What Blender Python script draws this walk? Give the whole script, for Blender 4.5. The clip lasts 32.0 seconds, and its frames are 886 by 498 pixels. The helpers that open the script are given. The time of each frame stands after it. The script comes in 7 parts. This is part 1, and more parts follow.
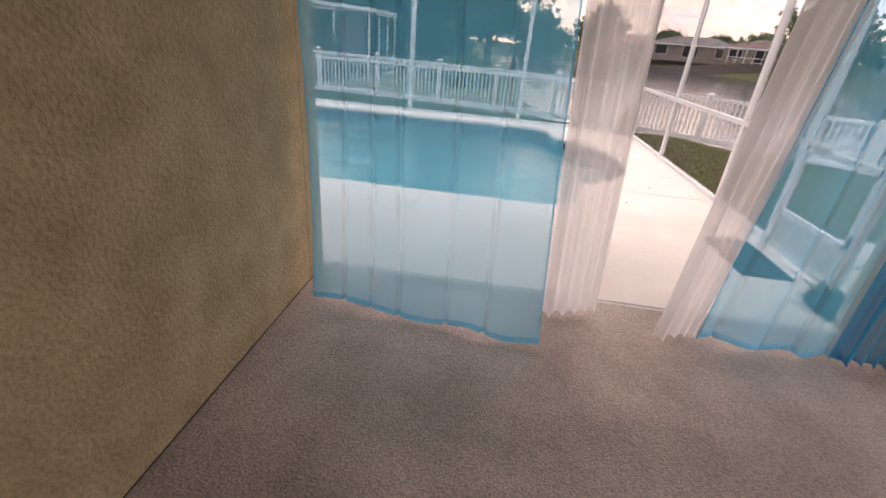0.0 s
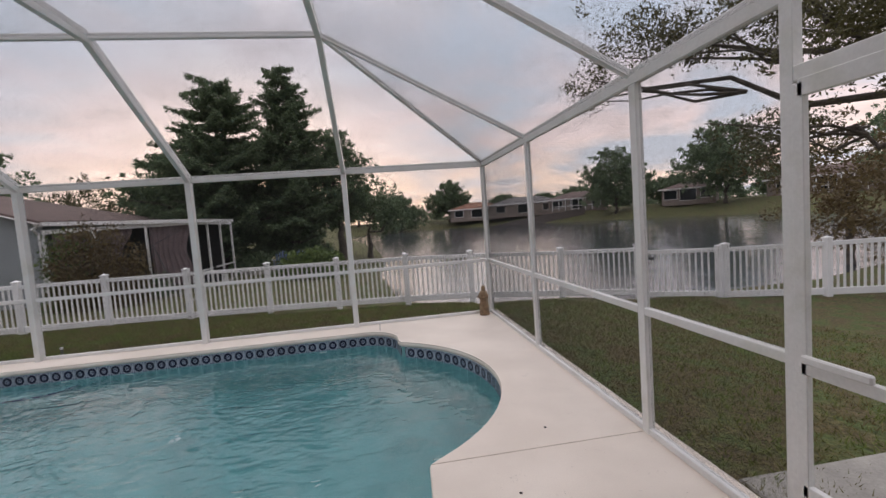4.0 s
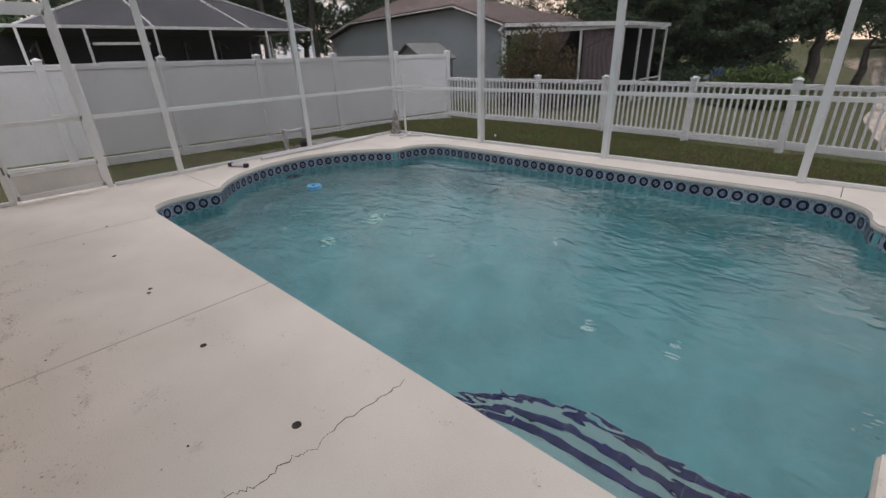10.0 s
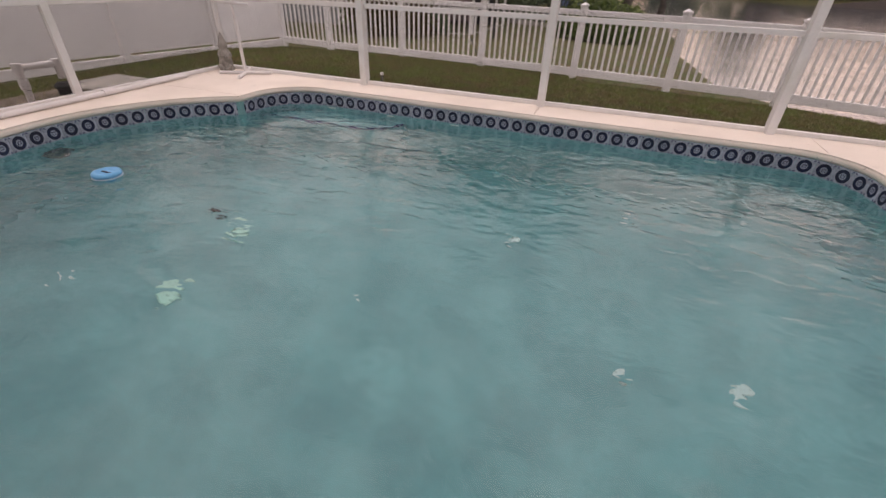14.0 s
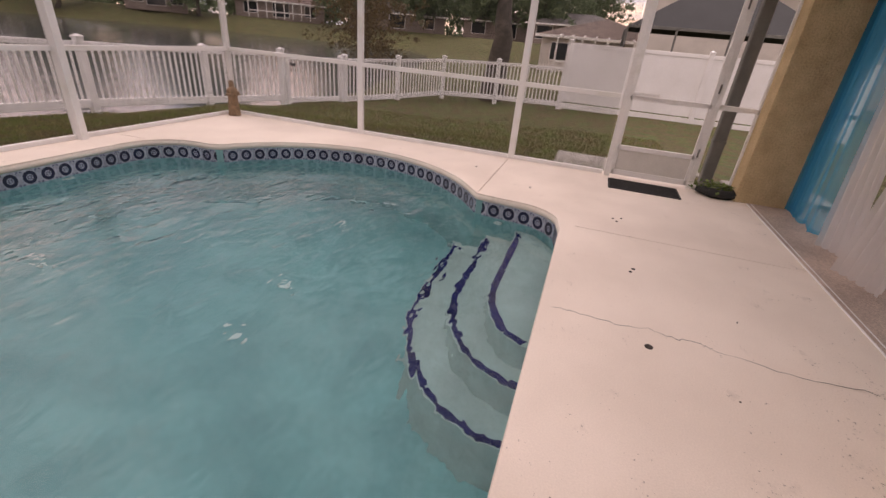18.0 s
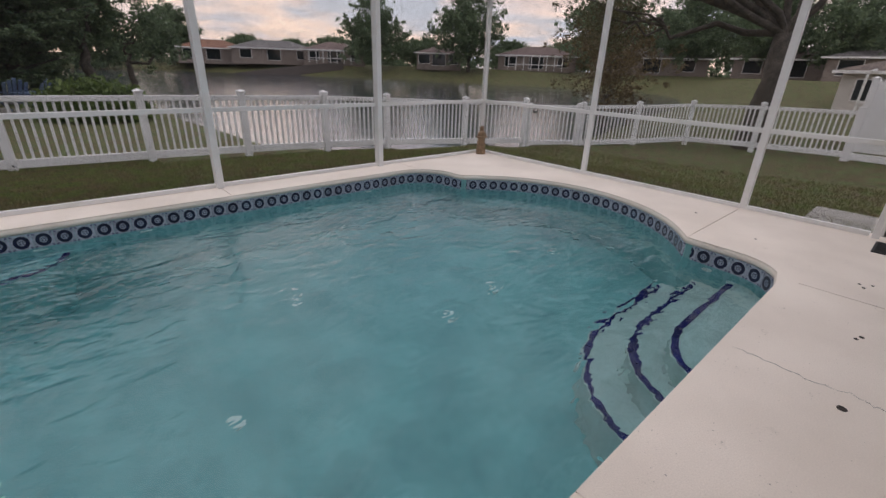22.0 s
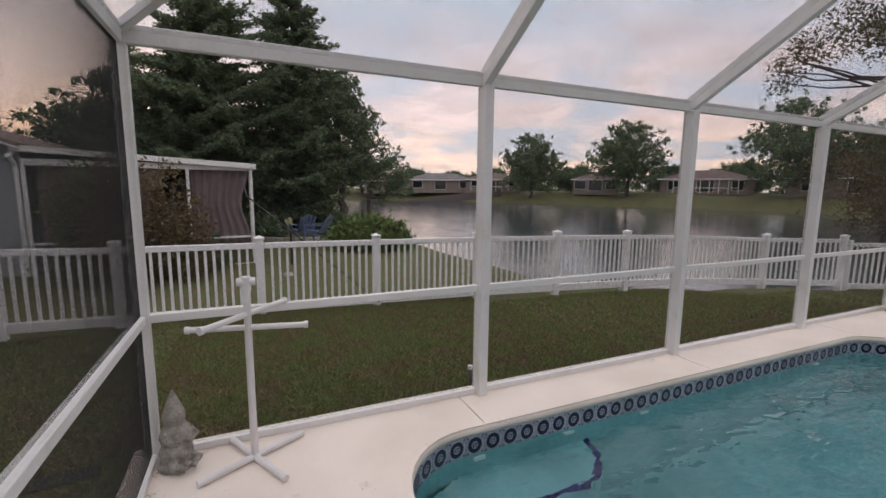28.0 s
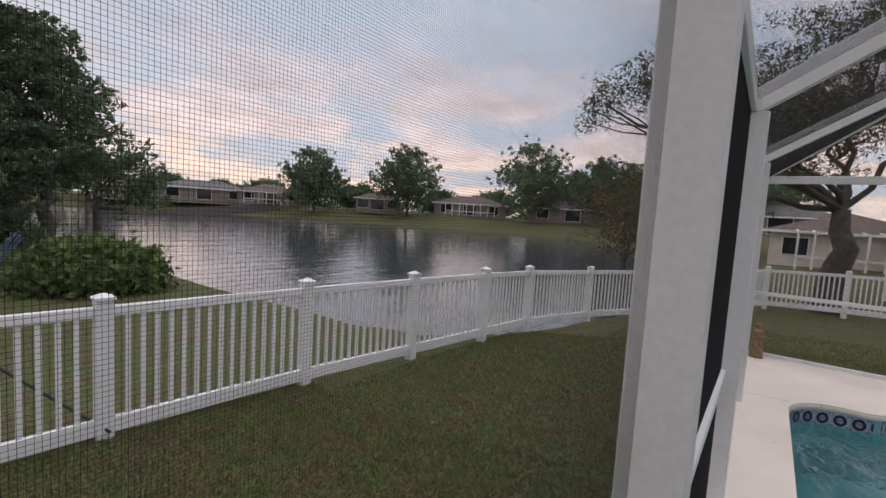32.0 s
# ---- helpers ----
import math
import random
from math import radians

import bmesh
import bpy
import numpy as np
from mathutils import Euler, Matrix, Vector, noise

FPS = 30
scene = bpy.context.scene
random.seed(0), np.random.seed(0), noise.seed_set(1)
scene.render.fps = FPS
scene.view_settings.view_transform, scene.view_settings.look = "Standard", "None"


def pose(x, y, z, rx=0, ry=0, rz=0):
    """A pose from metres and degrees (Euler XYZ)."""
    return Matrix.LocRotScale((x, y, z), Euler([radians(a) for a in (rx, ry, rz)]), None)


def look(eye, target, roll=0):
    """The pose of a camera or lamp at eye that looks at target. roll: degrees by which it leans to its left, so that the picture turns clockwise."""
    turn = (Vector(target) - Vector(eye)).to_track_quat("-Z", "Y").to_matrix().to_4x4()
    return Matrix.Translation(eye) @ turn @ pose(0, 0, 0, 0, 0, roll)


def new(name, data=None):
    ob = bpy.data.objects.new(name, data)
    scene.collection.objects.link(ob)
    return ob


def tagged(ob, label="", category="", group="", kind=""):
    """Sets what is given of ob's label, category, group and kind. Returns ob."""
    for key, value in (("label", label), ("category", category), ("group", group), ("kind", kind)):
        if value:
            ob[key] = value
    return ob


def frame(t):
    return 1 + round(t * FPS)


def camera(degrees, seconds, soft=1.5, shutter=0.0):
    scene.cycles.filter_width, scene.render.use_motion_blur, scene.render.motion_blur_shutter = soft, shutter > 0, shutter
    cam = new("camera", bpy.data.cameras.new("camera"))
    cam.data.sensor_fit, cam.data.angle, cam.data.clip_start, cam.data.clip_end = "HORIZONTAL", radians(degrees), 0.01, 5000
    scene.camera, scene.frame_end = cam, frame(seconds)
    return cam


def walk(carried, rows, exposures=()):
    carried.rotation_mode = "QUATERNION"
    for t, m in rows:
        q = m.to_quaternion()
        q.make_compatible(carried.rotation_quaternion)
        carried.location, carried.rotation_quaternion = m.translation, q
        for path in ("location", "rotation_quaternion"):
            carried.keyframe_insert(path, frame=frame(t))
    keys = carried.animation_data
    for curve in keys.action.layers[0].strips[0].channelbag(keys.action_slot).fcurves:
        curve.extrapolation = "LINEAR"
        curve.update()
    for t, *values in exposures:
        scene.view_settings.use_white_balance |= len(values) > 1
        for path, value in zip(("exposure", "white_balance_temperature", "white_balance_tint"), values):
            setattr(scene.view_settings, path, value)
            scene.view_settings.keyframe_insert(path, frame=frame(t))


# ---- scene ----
cam = camera(91.4, 32.0)
PATH = [
    (0, (6.386, -9.233, 1.432), (6.196, -7.446, 0.554), 5.0),
    (0.5, (6.281, -9.332, 1.441), (5.715, -7.594, 0.628), 3.1),
    (1, (6.292, -9.343, 1.494), (5.833, -7.492, 0.892), 1.1),
    (1.5, (6.315, -9.323, 1.565), (6.186, -7.416, 0.978), -1.2),
    (2, (6.56, -8.852, 1.517), (6.905, -6.934, 1.07), 0.6),
    (2.5, (6.74, -8.377, 1.551), (7.393, -6.518, 1.21), 0.8),
    (4.5, (7.228, -6.528, 1.645), (7.275, -4.53, 1.566), -3.7),
    (5, (7.297, -6.302, 1.725), (7.101, -4.312, 1.68), -1.4),
    (5.5, (7.352, -6.226, 1.735), (6.913, -4.275, 1.711), -1.9),
    (6, (7.349, -6.248, 1.701), (6.246, -4.579, 1.701), -1.7),
    (6.5, (7.342, -6.289, 1.728), (5.797, -5.019, 1.731), -1.6),
    (7, (7.318, -6.379, 1.722), (5.543, -5.456, 1.741), -1.4),
    (7.5, (7.294, -6.394, 1.709), (5.478, -5.56, 1.636), -0.3),
    (8, (7.271, -6.377, 1.652), (5.473, -5.544, 1.383), -0.2),
    (8.5, (7.27, -6.327, 1.572), (5.542, -5.442, 1.094), -0.1),
    (9, (7.258, -6.287, 1.504), (5.625, -5.332, 0.855), 0.2),
    (9.5, (7.168, -6.235, 1.453), (5.637, -5.196, 0.693), -0.7),
    (10, (6.962, -6.108, 1.41), (5.708, -4.781, 0.595), -2.2),
    (10.5, (6.787, -5.854, 1.334), (5.929, -4.28, 0.447), -3.9),
    (11, (6.625, -5.555, 1.225), (6.165, -3.917, 0.17), 1.15),
    (11.5, (6.46, -5.387, 1.213), (6.487, -3.775, 0.03), 2.9),
    (12, (6.349, -5.222, 1.205), (6.519, -3.633, 0.002), 4.0),
    (12.5, (6.202, -5.077, 1.198), (6.14, -3.484, -0.01), 5.6),
    (13, (5.881, -5.06, 1.304), (5.602, -3.475, 0.117), 5.2),
    (13.5, (5.543, -5.082, 1.26), (5.05, -3.494, 0.148), 2.2),
    (15.6, (3.764, -5.019, 1.099), (3.144, -3.418, 0.073), 2.3),
    (16, (3.546, -4.929, 1.237), (3.584, -3.215, 0.207), -0.3),
    (16.5, (3.514, -4.872, 1.274), (4.418, -3.418, 0.24), 2.1),
    (17, (3.538, -4.93, 1.238), (4.89, -3.83, 0.257), 5.8),
    (17.5, (3.484, -4.99, 1.261), (5.022, -4.127, 0.317), 5.1),
    (18, (3.554, -5.034, 1.299), (5.272, -4.52, 0.414), 5.4),
    (18.5, (3.566, -5.048, 1.345), (5.327, -4.592, 0.512), 3.7),
    (19, (3.514, -5.05, 1.358), (5.244, -4.481, 0.53), 2.4),
    (19.5, (3.459, -5.1, 1.37), (5.127, -4.371, 0.542), 1.2),
    (20, (3.426, -5.256, 1.351), (4.996, -4.334, 0.522), 0.1),
    (20.5, (3.399, -5.368, 1.345), (4.944, -4.399, 0.523), -0.1),
    (21, (3.285, -5.448, 1.365), (4.811, -4.422, 0.579), -0.0),
    (21.5, (3.175, -5.47, 1.382), (4.597, -4.302, 0.599), 0.5),
    (22, (3.106, -5.467, 1.389), (4.344, -4.101, 0.614), 2.0),
    (22.5, (3.066, -5.51, 1.38), (4.04, -3.94, 0.614), 2.4),
    (23, (2.956, -5.489, 1.364), (3.636, -3.773, 0.594), 2.6),
    (23.5, (2.833, -5.448, 1.348), (3.23, -3.654, 0.559), 3.9),
    (24, (2.516, -5.473, 1.36), (2.779, -3.671, 0.534), 2.7),
    (24.5, (2.127, -5.367, 1.354), (2.342, -3.567, 0.509), 1.6),
    (25, (1.807, -5.212, 1.493), (2.199, -3.35, 0.877), 1.2),
    (25.5, (1.501, -5.038, 1.604), (2.167, -3.214, 1.125), 0.7),
    (26, (1.201, -4.699, 1.632), (1.861, -2.857, 1.215), -0.1),
    (26.5, (0.955, -4.263, 1.743), (1.642, -2.415, 1.41), 0.5),
    (28.5, (0.54, -2.423, 1.617), (1.497, -0.683, 1.378), 0.4),
    (28.6, (0.532, -2.315, 1.622), (1.594, -0.635, 1.399), 0.6),
    (29, (0.621, -1.922, 1.625), (1.932, -0.426, 1.418), 0.2),
    (29.5, (0.76, -1.429, 1.622), (2.127, 0.016, 1.414), 1.3),
    (30, (0.926, -0.983, 1.635), (2.286, 0.471, 1.443), 2.3),
    (30.5, (1.094, -0.593, 1.67), (2.401, 0.909, 1.483), 2.1),
    (31, (1.262, -0.367, 1.678), (2.532, 1.169, 1.513), 2.3),
    (31.5, (1.399, -0.204, 1.694), (2.786, 1.227, 1.527), 2.9),
    (32, (1.4, -0.157, 1.715), (2.992, 1.042, 1.55), 3.5),
]
EXPOSURES = [(0, 1.1, 7300, 22), (1.0, 0.92, 7000, 22), (2.0, 0.58, 6500, 17), (4.0, 0.0, 6600, 12), (6.0, -0.4, 6600, 12), (7.0, -0.24, 6600, 10), (9.0, -0.06, 6450, 8), (11.0, 0.05, 6500, 11), (12.0, 0.04, 7350, 20), (13.0, 0.24, 7500, 22), (16.0, 0.38, 8000, 27), (17.5, 0.36, 8050, 29), (19.0, 0.28, 7150, 22), (20.0, 0.25, 6850, 18), (22.0, 0.0, 6600, 12), (25.0, 0.06, 7450, 22), (27.0, 0.05, 6950, 16), (30, 0.02, 6600, 12), (32, -0.1, 6500, 12)]
walk(cam, [(t, look(eye, target, roll)) for t, eye, target, roll in PATH], exposures=EXPOSURES)

# ---- world, sun, exposure ----
world = bpy.data.worlds.new("dusk_sky")
scene.world = world
world.use_nodes = True
wn, wl = world.node_tree.nodes, world.node_tree.links
wn.clear()


def wnode(kind, **kw):
    n = wn.new(kind)
    for k, v in kw.items():
        n.inputs[k].default_value = v
    return n


sky = wnode("ShaderNodeTexSky")
sky.sky_type, sky.sun_disc = "NISHITA", False
sky.sun_elevation, sky.sun_rotation = radians(4.0), radians(-14)
sky.air_density, sky.dust_density = 1.4, 2.5
coords = wnode("ShaderNodeTexCoord")
sep = wnode("ShaderNodeSeparateXYZ")
wl.new(coords.outputs["Generated"], sep.inputs[0])
# cloud deck: flattened towards the horizon by dividing by height
flat = wnode("ShaderNodeMath", Value=0.16); flat.operation = "ADD"
wl.new(sep.outputs["Z"], flat.inputs[0]); flat.inputs[1].default_value = 0.16
dx = wnode("ShaderNodeMath"); dx.operation = "DIVIDE"
dy = wnode("ShaderNodeMath"); dy.operation = "DIVIDE"
wl.new(sep.outputs["X"], dx.inputs[0]); wl.new(flat.outputs[0], dx.inputs[1])
wl.new(sep.outputs["Y"], dy.inputs[0]); wl.new(flat.outputs[0], dy.inputs[1])
comb = wnode("ShaderNodeCombineXYZ")
wl.new(dx.outputs[0], comb.inputs[0]); wl.new(dy.outputs[0], comb.inputs[1])
cloud = wnode("ShaderNodeTexNoise", Scale=1.15, Detail=7.0, Roughness=0.55, Distortion=0.4)
wl.new(comb.outputs[0], cloud.inputs["Vector"])
cover = wnode("ShaderNodeMapRange")
for k, v in (("From Min", 0.40), ("From Max", 0.57), ("To Min", 0.12), ("To Max", 1.0)):
    cover.inputs[k].default_value = v
cover.clamp = True
wl.new(cloud.outputs["Fac"], cover.inputs["Value"])
deckramp = wnode("ShaderNodeValToRGB")
wl.new(sep.outputs["Z"], deckramp.inputs["Fac"])
er = deckramp.color_ramp
er.elements[0].position, er.elements[0].color = 0.0, (0.95, 0.72, 0.58, 1)
er.elements[1].position, er.elements[1].color = 1.0, (1.75, 1.66, 1.68, 1)
for p, c in ((0.07, (1.0, 0.78, 0.66)), (0.16, (0.80, 0.67, 0.67)), (0.32, (0.54, 0.52, 0.58)), (0.55, (0.78, 0.76, 0.82)), (0.75, (1.28, 1.22, 1.25))):
    er.elements.new(p).color = (*c, 1)
shade = wnode("ShaderNodeTexNoise", Scale=2.6, Detail=5.0, Roughness=0.6)
wl.new(comb.outputs[0], shade.inputs["Vector"])
puff = wnode("ShaderNodeMapRange")
for k, v in (("From Min", 0.3), ("From Max", 0.7), ("To Min", 0.80), ("To Max", 1.15)):
    puff.inputs[k].default_value = v
wl.new(shade.outputs["Fac"], puff.inputs["Value"])
lit = wnode("ShaderNodeMix"); lit.data_type, lit.blend_type = "RGBA", "MULTIPLY"
lit.inputs[0].default_value = 1.0
wl.new(deckramp.outputs["Color"], lit.inputs[6]); wl.new(puff.outputs["Result"], lit.inputs[7])
clear = wnode("ShaderNodeMix"); clear.data_type, clear.blend_type = "RGBA", "MIX"
clear.inputs[0].default_value = 0.8
dim = wnode("ShaderNodeVectorMath"); dim.operation = "SCALE"; dim.inputs["Scale"].default_value = 0.12
wl.new(sky.outputs["Color"], dim.inputs[0])
wl.new(dim.outputs[0], clear.inputs[6]); clear.inputs[7].default_value = (0.52, 0.61, 0.76, 1)
skymix = wnode("ShaderNodeMix"); skymix.data_type = "RGBA"
wl.new(cover.outputs["Result"], skymix.inputs[0])
wl.new(clear.outputs[2], skymix.inputs[6]); wl.new(lit.outputs[2], skymix.inputs[7])
# afterglow low in the north-north-west, where the sun went down
glowdot = wnode("ShaderNodeVectorMath"); glowdot.operation = "DOT_PRODUCT"
wl.new(coords.outputs["Generated"], glowdot.inputs[0]); glowdot.inputs[1].default_value = (-0.24, 0.96, -0.15)
glowfac = wnode("ShaderNodeMapRange"); glowfac.interpolation_type = "SMOOTHSTEP"
for k, v in (("From Min", 0.84), ("From Max", 1.0), ("To Min", 0.0), ("To Max", 1.0)):
    glowfac.inputs[k].default_value = v
wl.new(glowdot.outputs["Value"], glowfac.inputs["Value"])
glow = wnode("ShaderNodeMix"); glow.data_type, glow.blend_type = "RGBA", "ADD"
wl.new(glowfac.outputs["Result"], glow.inputs[0]); wl.new(skymix.outputs[2], glow.inputs[6])
glow.inputs[7].default_value = (0.28, 0.17, 0.07, 1)
back = wnode("ShaderNodeBackground", Strength=1.25)
wl.new(glow.outputs[2], back.inputs["Color"])
wout = wnode("ShaderNodeOutputWorld")
wl.new(back.outputs[0], wout.inputs["Surface"])

sun = new("sun", bpy.data.lights.new("sun", "SUN"))
sun.data.energy, sun.data.angle, sun.data.color = 0.5, radians(80), (1.0, 0.82, 0.66)
sun.matrix_world = look((0, 0, 0), (0.25, -0.95, -0.42))

# ---- materials ----


def mat(name, base, rough=0.6, metal=0.0, vary=0.12, scale=6.0, bump=0.15, fine=80.0, depth=0.004, tint=None, spread=(0.35, 0.65), random_vary=0.0, coat=0.0):
    """A painted, mineral or plastic surface with stains at one scale and grain at a finer one."""
    m = bpy.data.materials.new(name)
    m.use_nodes = True
    n, l = m.node_tree.nodes, m.node_tree.links
    b = n["Principled BSDF"]
    b.inputs["Roughness"].default_value, b.inputs["Metallic"].default_value = rough, metal
    b.inputs["Coat Weight"].default_value = coat
    tc = n.new("ShaderNodeTexCoord")
    big = n.new("ShaderNodeTexNoise")
    big.inputs["Scale"].default_value, big.inputs["Detail"].default_value = scale, 6.0
    l.new(tc.outputs["Object"], big.inputs["Vector"])
    small = n.new("ShaderNodeTexNoise")
    small.inputs["Scale"].default_value, small.inputs["Detail"].default_value = fine, 3.0
    l.new(tc.outputs["Object"], small.inputs["Vector"])
    ramp = n.new("ShaderNodeValToRGB")
    lo = tint or tuple(c * (1 - vary) for c in base)
    hi = tuple(min(1.0, c * (1 + vary * 0.5)) for c in base)
    ramp.color_ramp.elements[0].color, ramp.color_ramp.elements[0].position = (*lo, 1), spread[0]
    ramp.color_ramp.elements[1].color, ramp.color_ramp.elements[1].position = (*hi, 1), spread[1]
    l.new(big.outputs["Fac"], ramp.inputs["Fac"])
    mul = n.new("ShaderNodeMix"); mul.data_type, mul.blend_type = "RGBA", "MULTIPLY"
    mul.inputs[0].default_value = 1.0
    gr = n.new("ShaderNodeMapRange")
    for k, v in (("From Min", 0.3), ("From Max", 0.7), ("To Min", 1 - vary * 0.6), ("To Max", 1 + vary * 0.4)):
        gr.inputs[k].default_value = v
    l.new(small.outputs["Fac"], gr.inputs["Value"])
    l.new(ramp.outputs["Color"], mul.inputs[6]); l.new(gr.outputs["Result"], mul.inputs[7])
    out = mul.outputs[2]
    if random_vary:
        oi = n.new("ShaderNodeObjectInfo")
        rr = n.new("ShaderNodeMapRange")
        for k, v in (("To Min", 1 - random_vary), ("To Max", 1 + random_vary)):
            rr.inputs[k].default_value = v
        l.new(oi.outputs["Random"], rr.inputs["Value"])
        m2 = n.new("ShaderNodeMix"); m2.data_type, m2.blend_type = "RGBA", "MULTIPLY"
        m2.inputs[0].default_value = 1.0
        l.new(out, m2.inputs[6]); l.new(rr.outputs["Result"], m2.inputs[7])
        out = m2.outputs[2]
    l.new(out, b.inputs["Base Color"])
    if bump:
        bp = n.new("ShaderNodeBump")
        bp.inputs["Strength"].default_value, bp.inputs["Distance"].default_value = bump, depth
        l.new(small.outputs["Fac"], bp.inputs["Height"])
        l.new(bp.outputs["Normal"], b.inputs["Normal"])
    return m


M_WHITE = mat("white_aluminium", (0.75, 0.74, 0.73), 0.4, 0.0, 0.08, 3.4, 0.05, 60, tint=(0.69, 0.685, 0.64), spread=(0.30, 0.46))
M_VINYL = mat("white_vinyl", (0.84, 0.83, 0.84), 0.42, 0.0, 0.04, 1.2, 0.03, 40, tint=(0.78, 0.77, 0.77))
M_DECK = mat("deck_paint", (0.84, 0.75, 0.67), 0.75, 0.0, 0.08, 1.3, 0.35, 140, 0.004, tint=(0.77, 0.68, 0.60))


def mildew(m):
    """Blotches and specks of dark mildew on the painted deck, thickest on the damp strip by the house."""
    n, l = m.node_tree.nodes, m.node_tree.links
    b = n["Principled BSDF"]
    base = b.inputs["Base Color"].links[0].from_socket
    tc = n.new("ShaderNodeTexCoord")
    sx = n.new("ShaderNodeSeparateXYZ"); l.new(tc.outputs["Object"], sx.inputs[0])
    near = n.new("ShaderNodeMapRange")
    for k, v in (("From Min", -5.75), ("From Max", -6.55), ("To Min", 0.0), ("To Max", 0.11)):
        near.inputs[k].default_value = v
    l.new(sx.outputs["Y"], near.inputs["Value"])
    west = n.new("ShaderNodeMapRange")
    for k, v in (("From Min", 6.2), ("From Max", 4.6), ("To Min", 0.25), ("To Max", 1.0)):
        west.inputs[k].default_value = v
    l.new(sx.outputs["X"], west.inputs["Value"])
    damp = n.new("ShaderNodeMath"); damp.operation = "MULTIPLY"
    l.new(near.outputs["Result"], damp.inputs[0]); l.new(west.outputs["Result"], damp.inputs[1])
    edge = n.new("ShaderNodeMapRange")
    for k, v in (("From Min", 0.30), ("From Max", 0.03), ("To Min", 0.0), ("To Max", 0.12)):
        edge.inputs[k].default_value = v
    l.new(sx.outputs["X"], edge.inputs["Value"])
    both = n.new("ShaderNodeMath"); both.operation = "MAXIMUM"
    l.new(damp.outputs[0], both.inputs[0]); l.new(edge.outputs["Result"], both.inputs[1])
    damp = both
    out = base
    for sc, det, lo, hi, col in ((5.0, 8.0, 0.64, 0.86, (0.46, 0.40, 0.35)), (60.0, 3.0, 0.98, 1.07, (0.13, 0.105, 0.09)), (19.0, 7.0, 1.05, 1.17, (0.27, 0.22, 0.19))):
        t = n.new("ShaderNodeTexNoise")
        t.inputs["Scale"].default_value, t.inputs["Detail"].default_value, t.inputs["Roughness"].default_value = sc, det, 0.6
        l.new(tc.outputs["Object"], t.inputs["Vector"])
        ad = n.new("ShaderNodeMath"); ad.operation = "ADD"
        l.new(t.outputs["Fac"], ad.inputs[0]); l.new(damp.outputs[0], ad.inputs[1])
        r = n.new("ShaderNodeMapRange"); r.clamp = True
        for k, v in (("From Min", lo), ("From Max", hi), ("To Min", 0.0), ("To Max", 0.8)):
            r.inputs[k].default_value = v
        if sc < 10:
            blot = t
            l.new(ad.outputs[0], r.inputs["Value"])
        else:
            # specks gather where the blotches are
            cl = n.new("ShaderNodeMath"); cl.operation = "MULTIPLY_ADD"; cl.inputs[1].default_value = 0.55
            l.new(blot.outputs["Fac"], cl.inputs[0]); l.new(ad.outputs[0], cl.inputs[2])
            l.new(cl.outputs[0], r.inputs["Value"])
        mx = n.new("ShaderNodeMix"); mx.data_type = "RGBA"
        l.new(r.outputs["Result"], mx.inputs[0]); l.new(out, mx.inputs[6]); mx.inputs[7].default_value = (*col, 1)
        out = mx.outputs[2]
    l.new(out, b.inputs["Base Color"])


mildew(M_DECK)
M_LANAI = mat("lanai_concrete", (0.50, 0.40, 0.34), 0.5, 0.0, 0.55, 2.6, 1.0, 105, 0.010, tint=(0.44, 0.345, 0.29))
M_STUCCO = mat("tan_stucco", (0.56, 0.43, 0.25), 0.9, 0.0, 0.22, 5.0, 1.0, 58, 0.012, tint=(0.48, 0.36, 0.205))
M_SOFFIT = mat("white_soffit", (0.66, 0.64, 0.60), 0.6, 0.0, 0.08, 3.0, 0.1, 60)
M_VENT = mat("vented_soffit", (0.66, 0.64, 0.60), 0.6, 0.0, 0.08, 3.0, 0.0, 60)


def slots(m):
    """Rows of small stamped vent slots."""
    n, l = m.node_tree.nodes, m.node_tree.links
    b = n["Principled BSDF"]
    base = b.inputs["Base Color"].links[0].from_socket
    tc = n.new("ShaderNodeTexCoord")
    br = n.new("ShaderNodeTexBrick")
    for k, v in (("Scale", 1.0), ("Mortar Size", 0.0032), ("Brick Width", 0.034), ("Row Height", 0.016), ("Mortar Smooth", 0.4)):
        br.inputs[k].default_value = v
    l.new(tc.outputs["Object"], br.inputs["Vector"])
    mx = n.new("ShaderNodeMix"); mx.data_type = "RGBA"
    l.new(br.outputs["Fac"], mx.inputs[0]); l.new(base, mx.inputs[6]); mx.inputs[7].default_value = (0.36, 0.35, 0.33, 1)
    l.new(mx.outputs[2], b.inputs["Base Color"])


slots(M_VENT)
M_GREY = mat("grey_metal", (0.17, 0.17, 0.16), 0.5, 0.2, 0.15, 6.0, 0.1, 80)
M_DARK = mat("dark_rubber", (0.02, 0.02, 0.02), 0.7, 0.0, 0.3, 10.0, 0.3, 200)
M_DIRT = mat("dark_joint", (0.06, 0.05, 0.045), 0.9, 0.0, 0.3, 12.0, 0.2, 90)
M_PLASTER = mat("pool_plaster", (0.24, 0.475, 0.485), 0.7, 0.0, 0.14, 2.2, 0.1, 24, tint=(0.175, 0.38, 0.395))
M_STEP = mat("step_plaster", (0.50, 0.55, 0.53), 0.7, 0.0, 0.12, 4.0, 0.1, 40)
M_TILE = mat("tile_pale", (0.42, 0.45, 0.54), 0.25, 0.0, 0.25, 40.0, 0.1, 150, random_vary=0.12)
M_TRIM = mat("trim_navy", (0.010, 0.012, 0.105), 0.3, 0.0, 0.3, 30.0, 0.05, 120, random_vary=0.25)
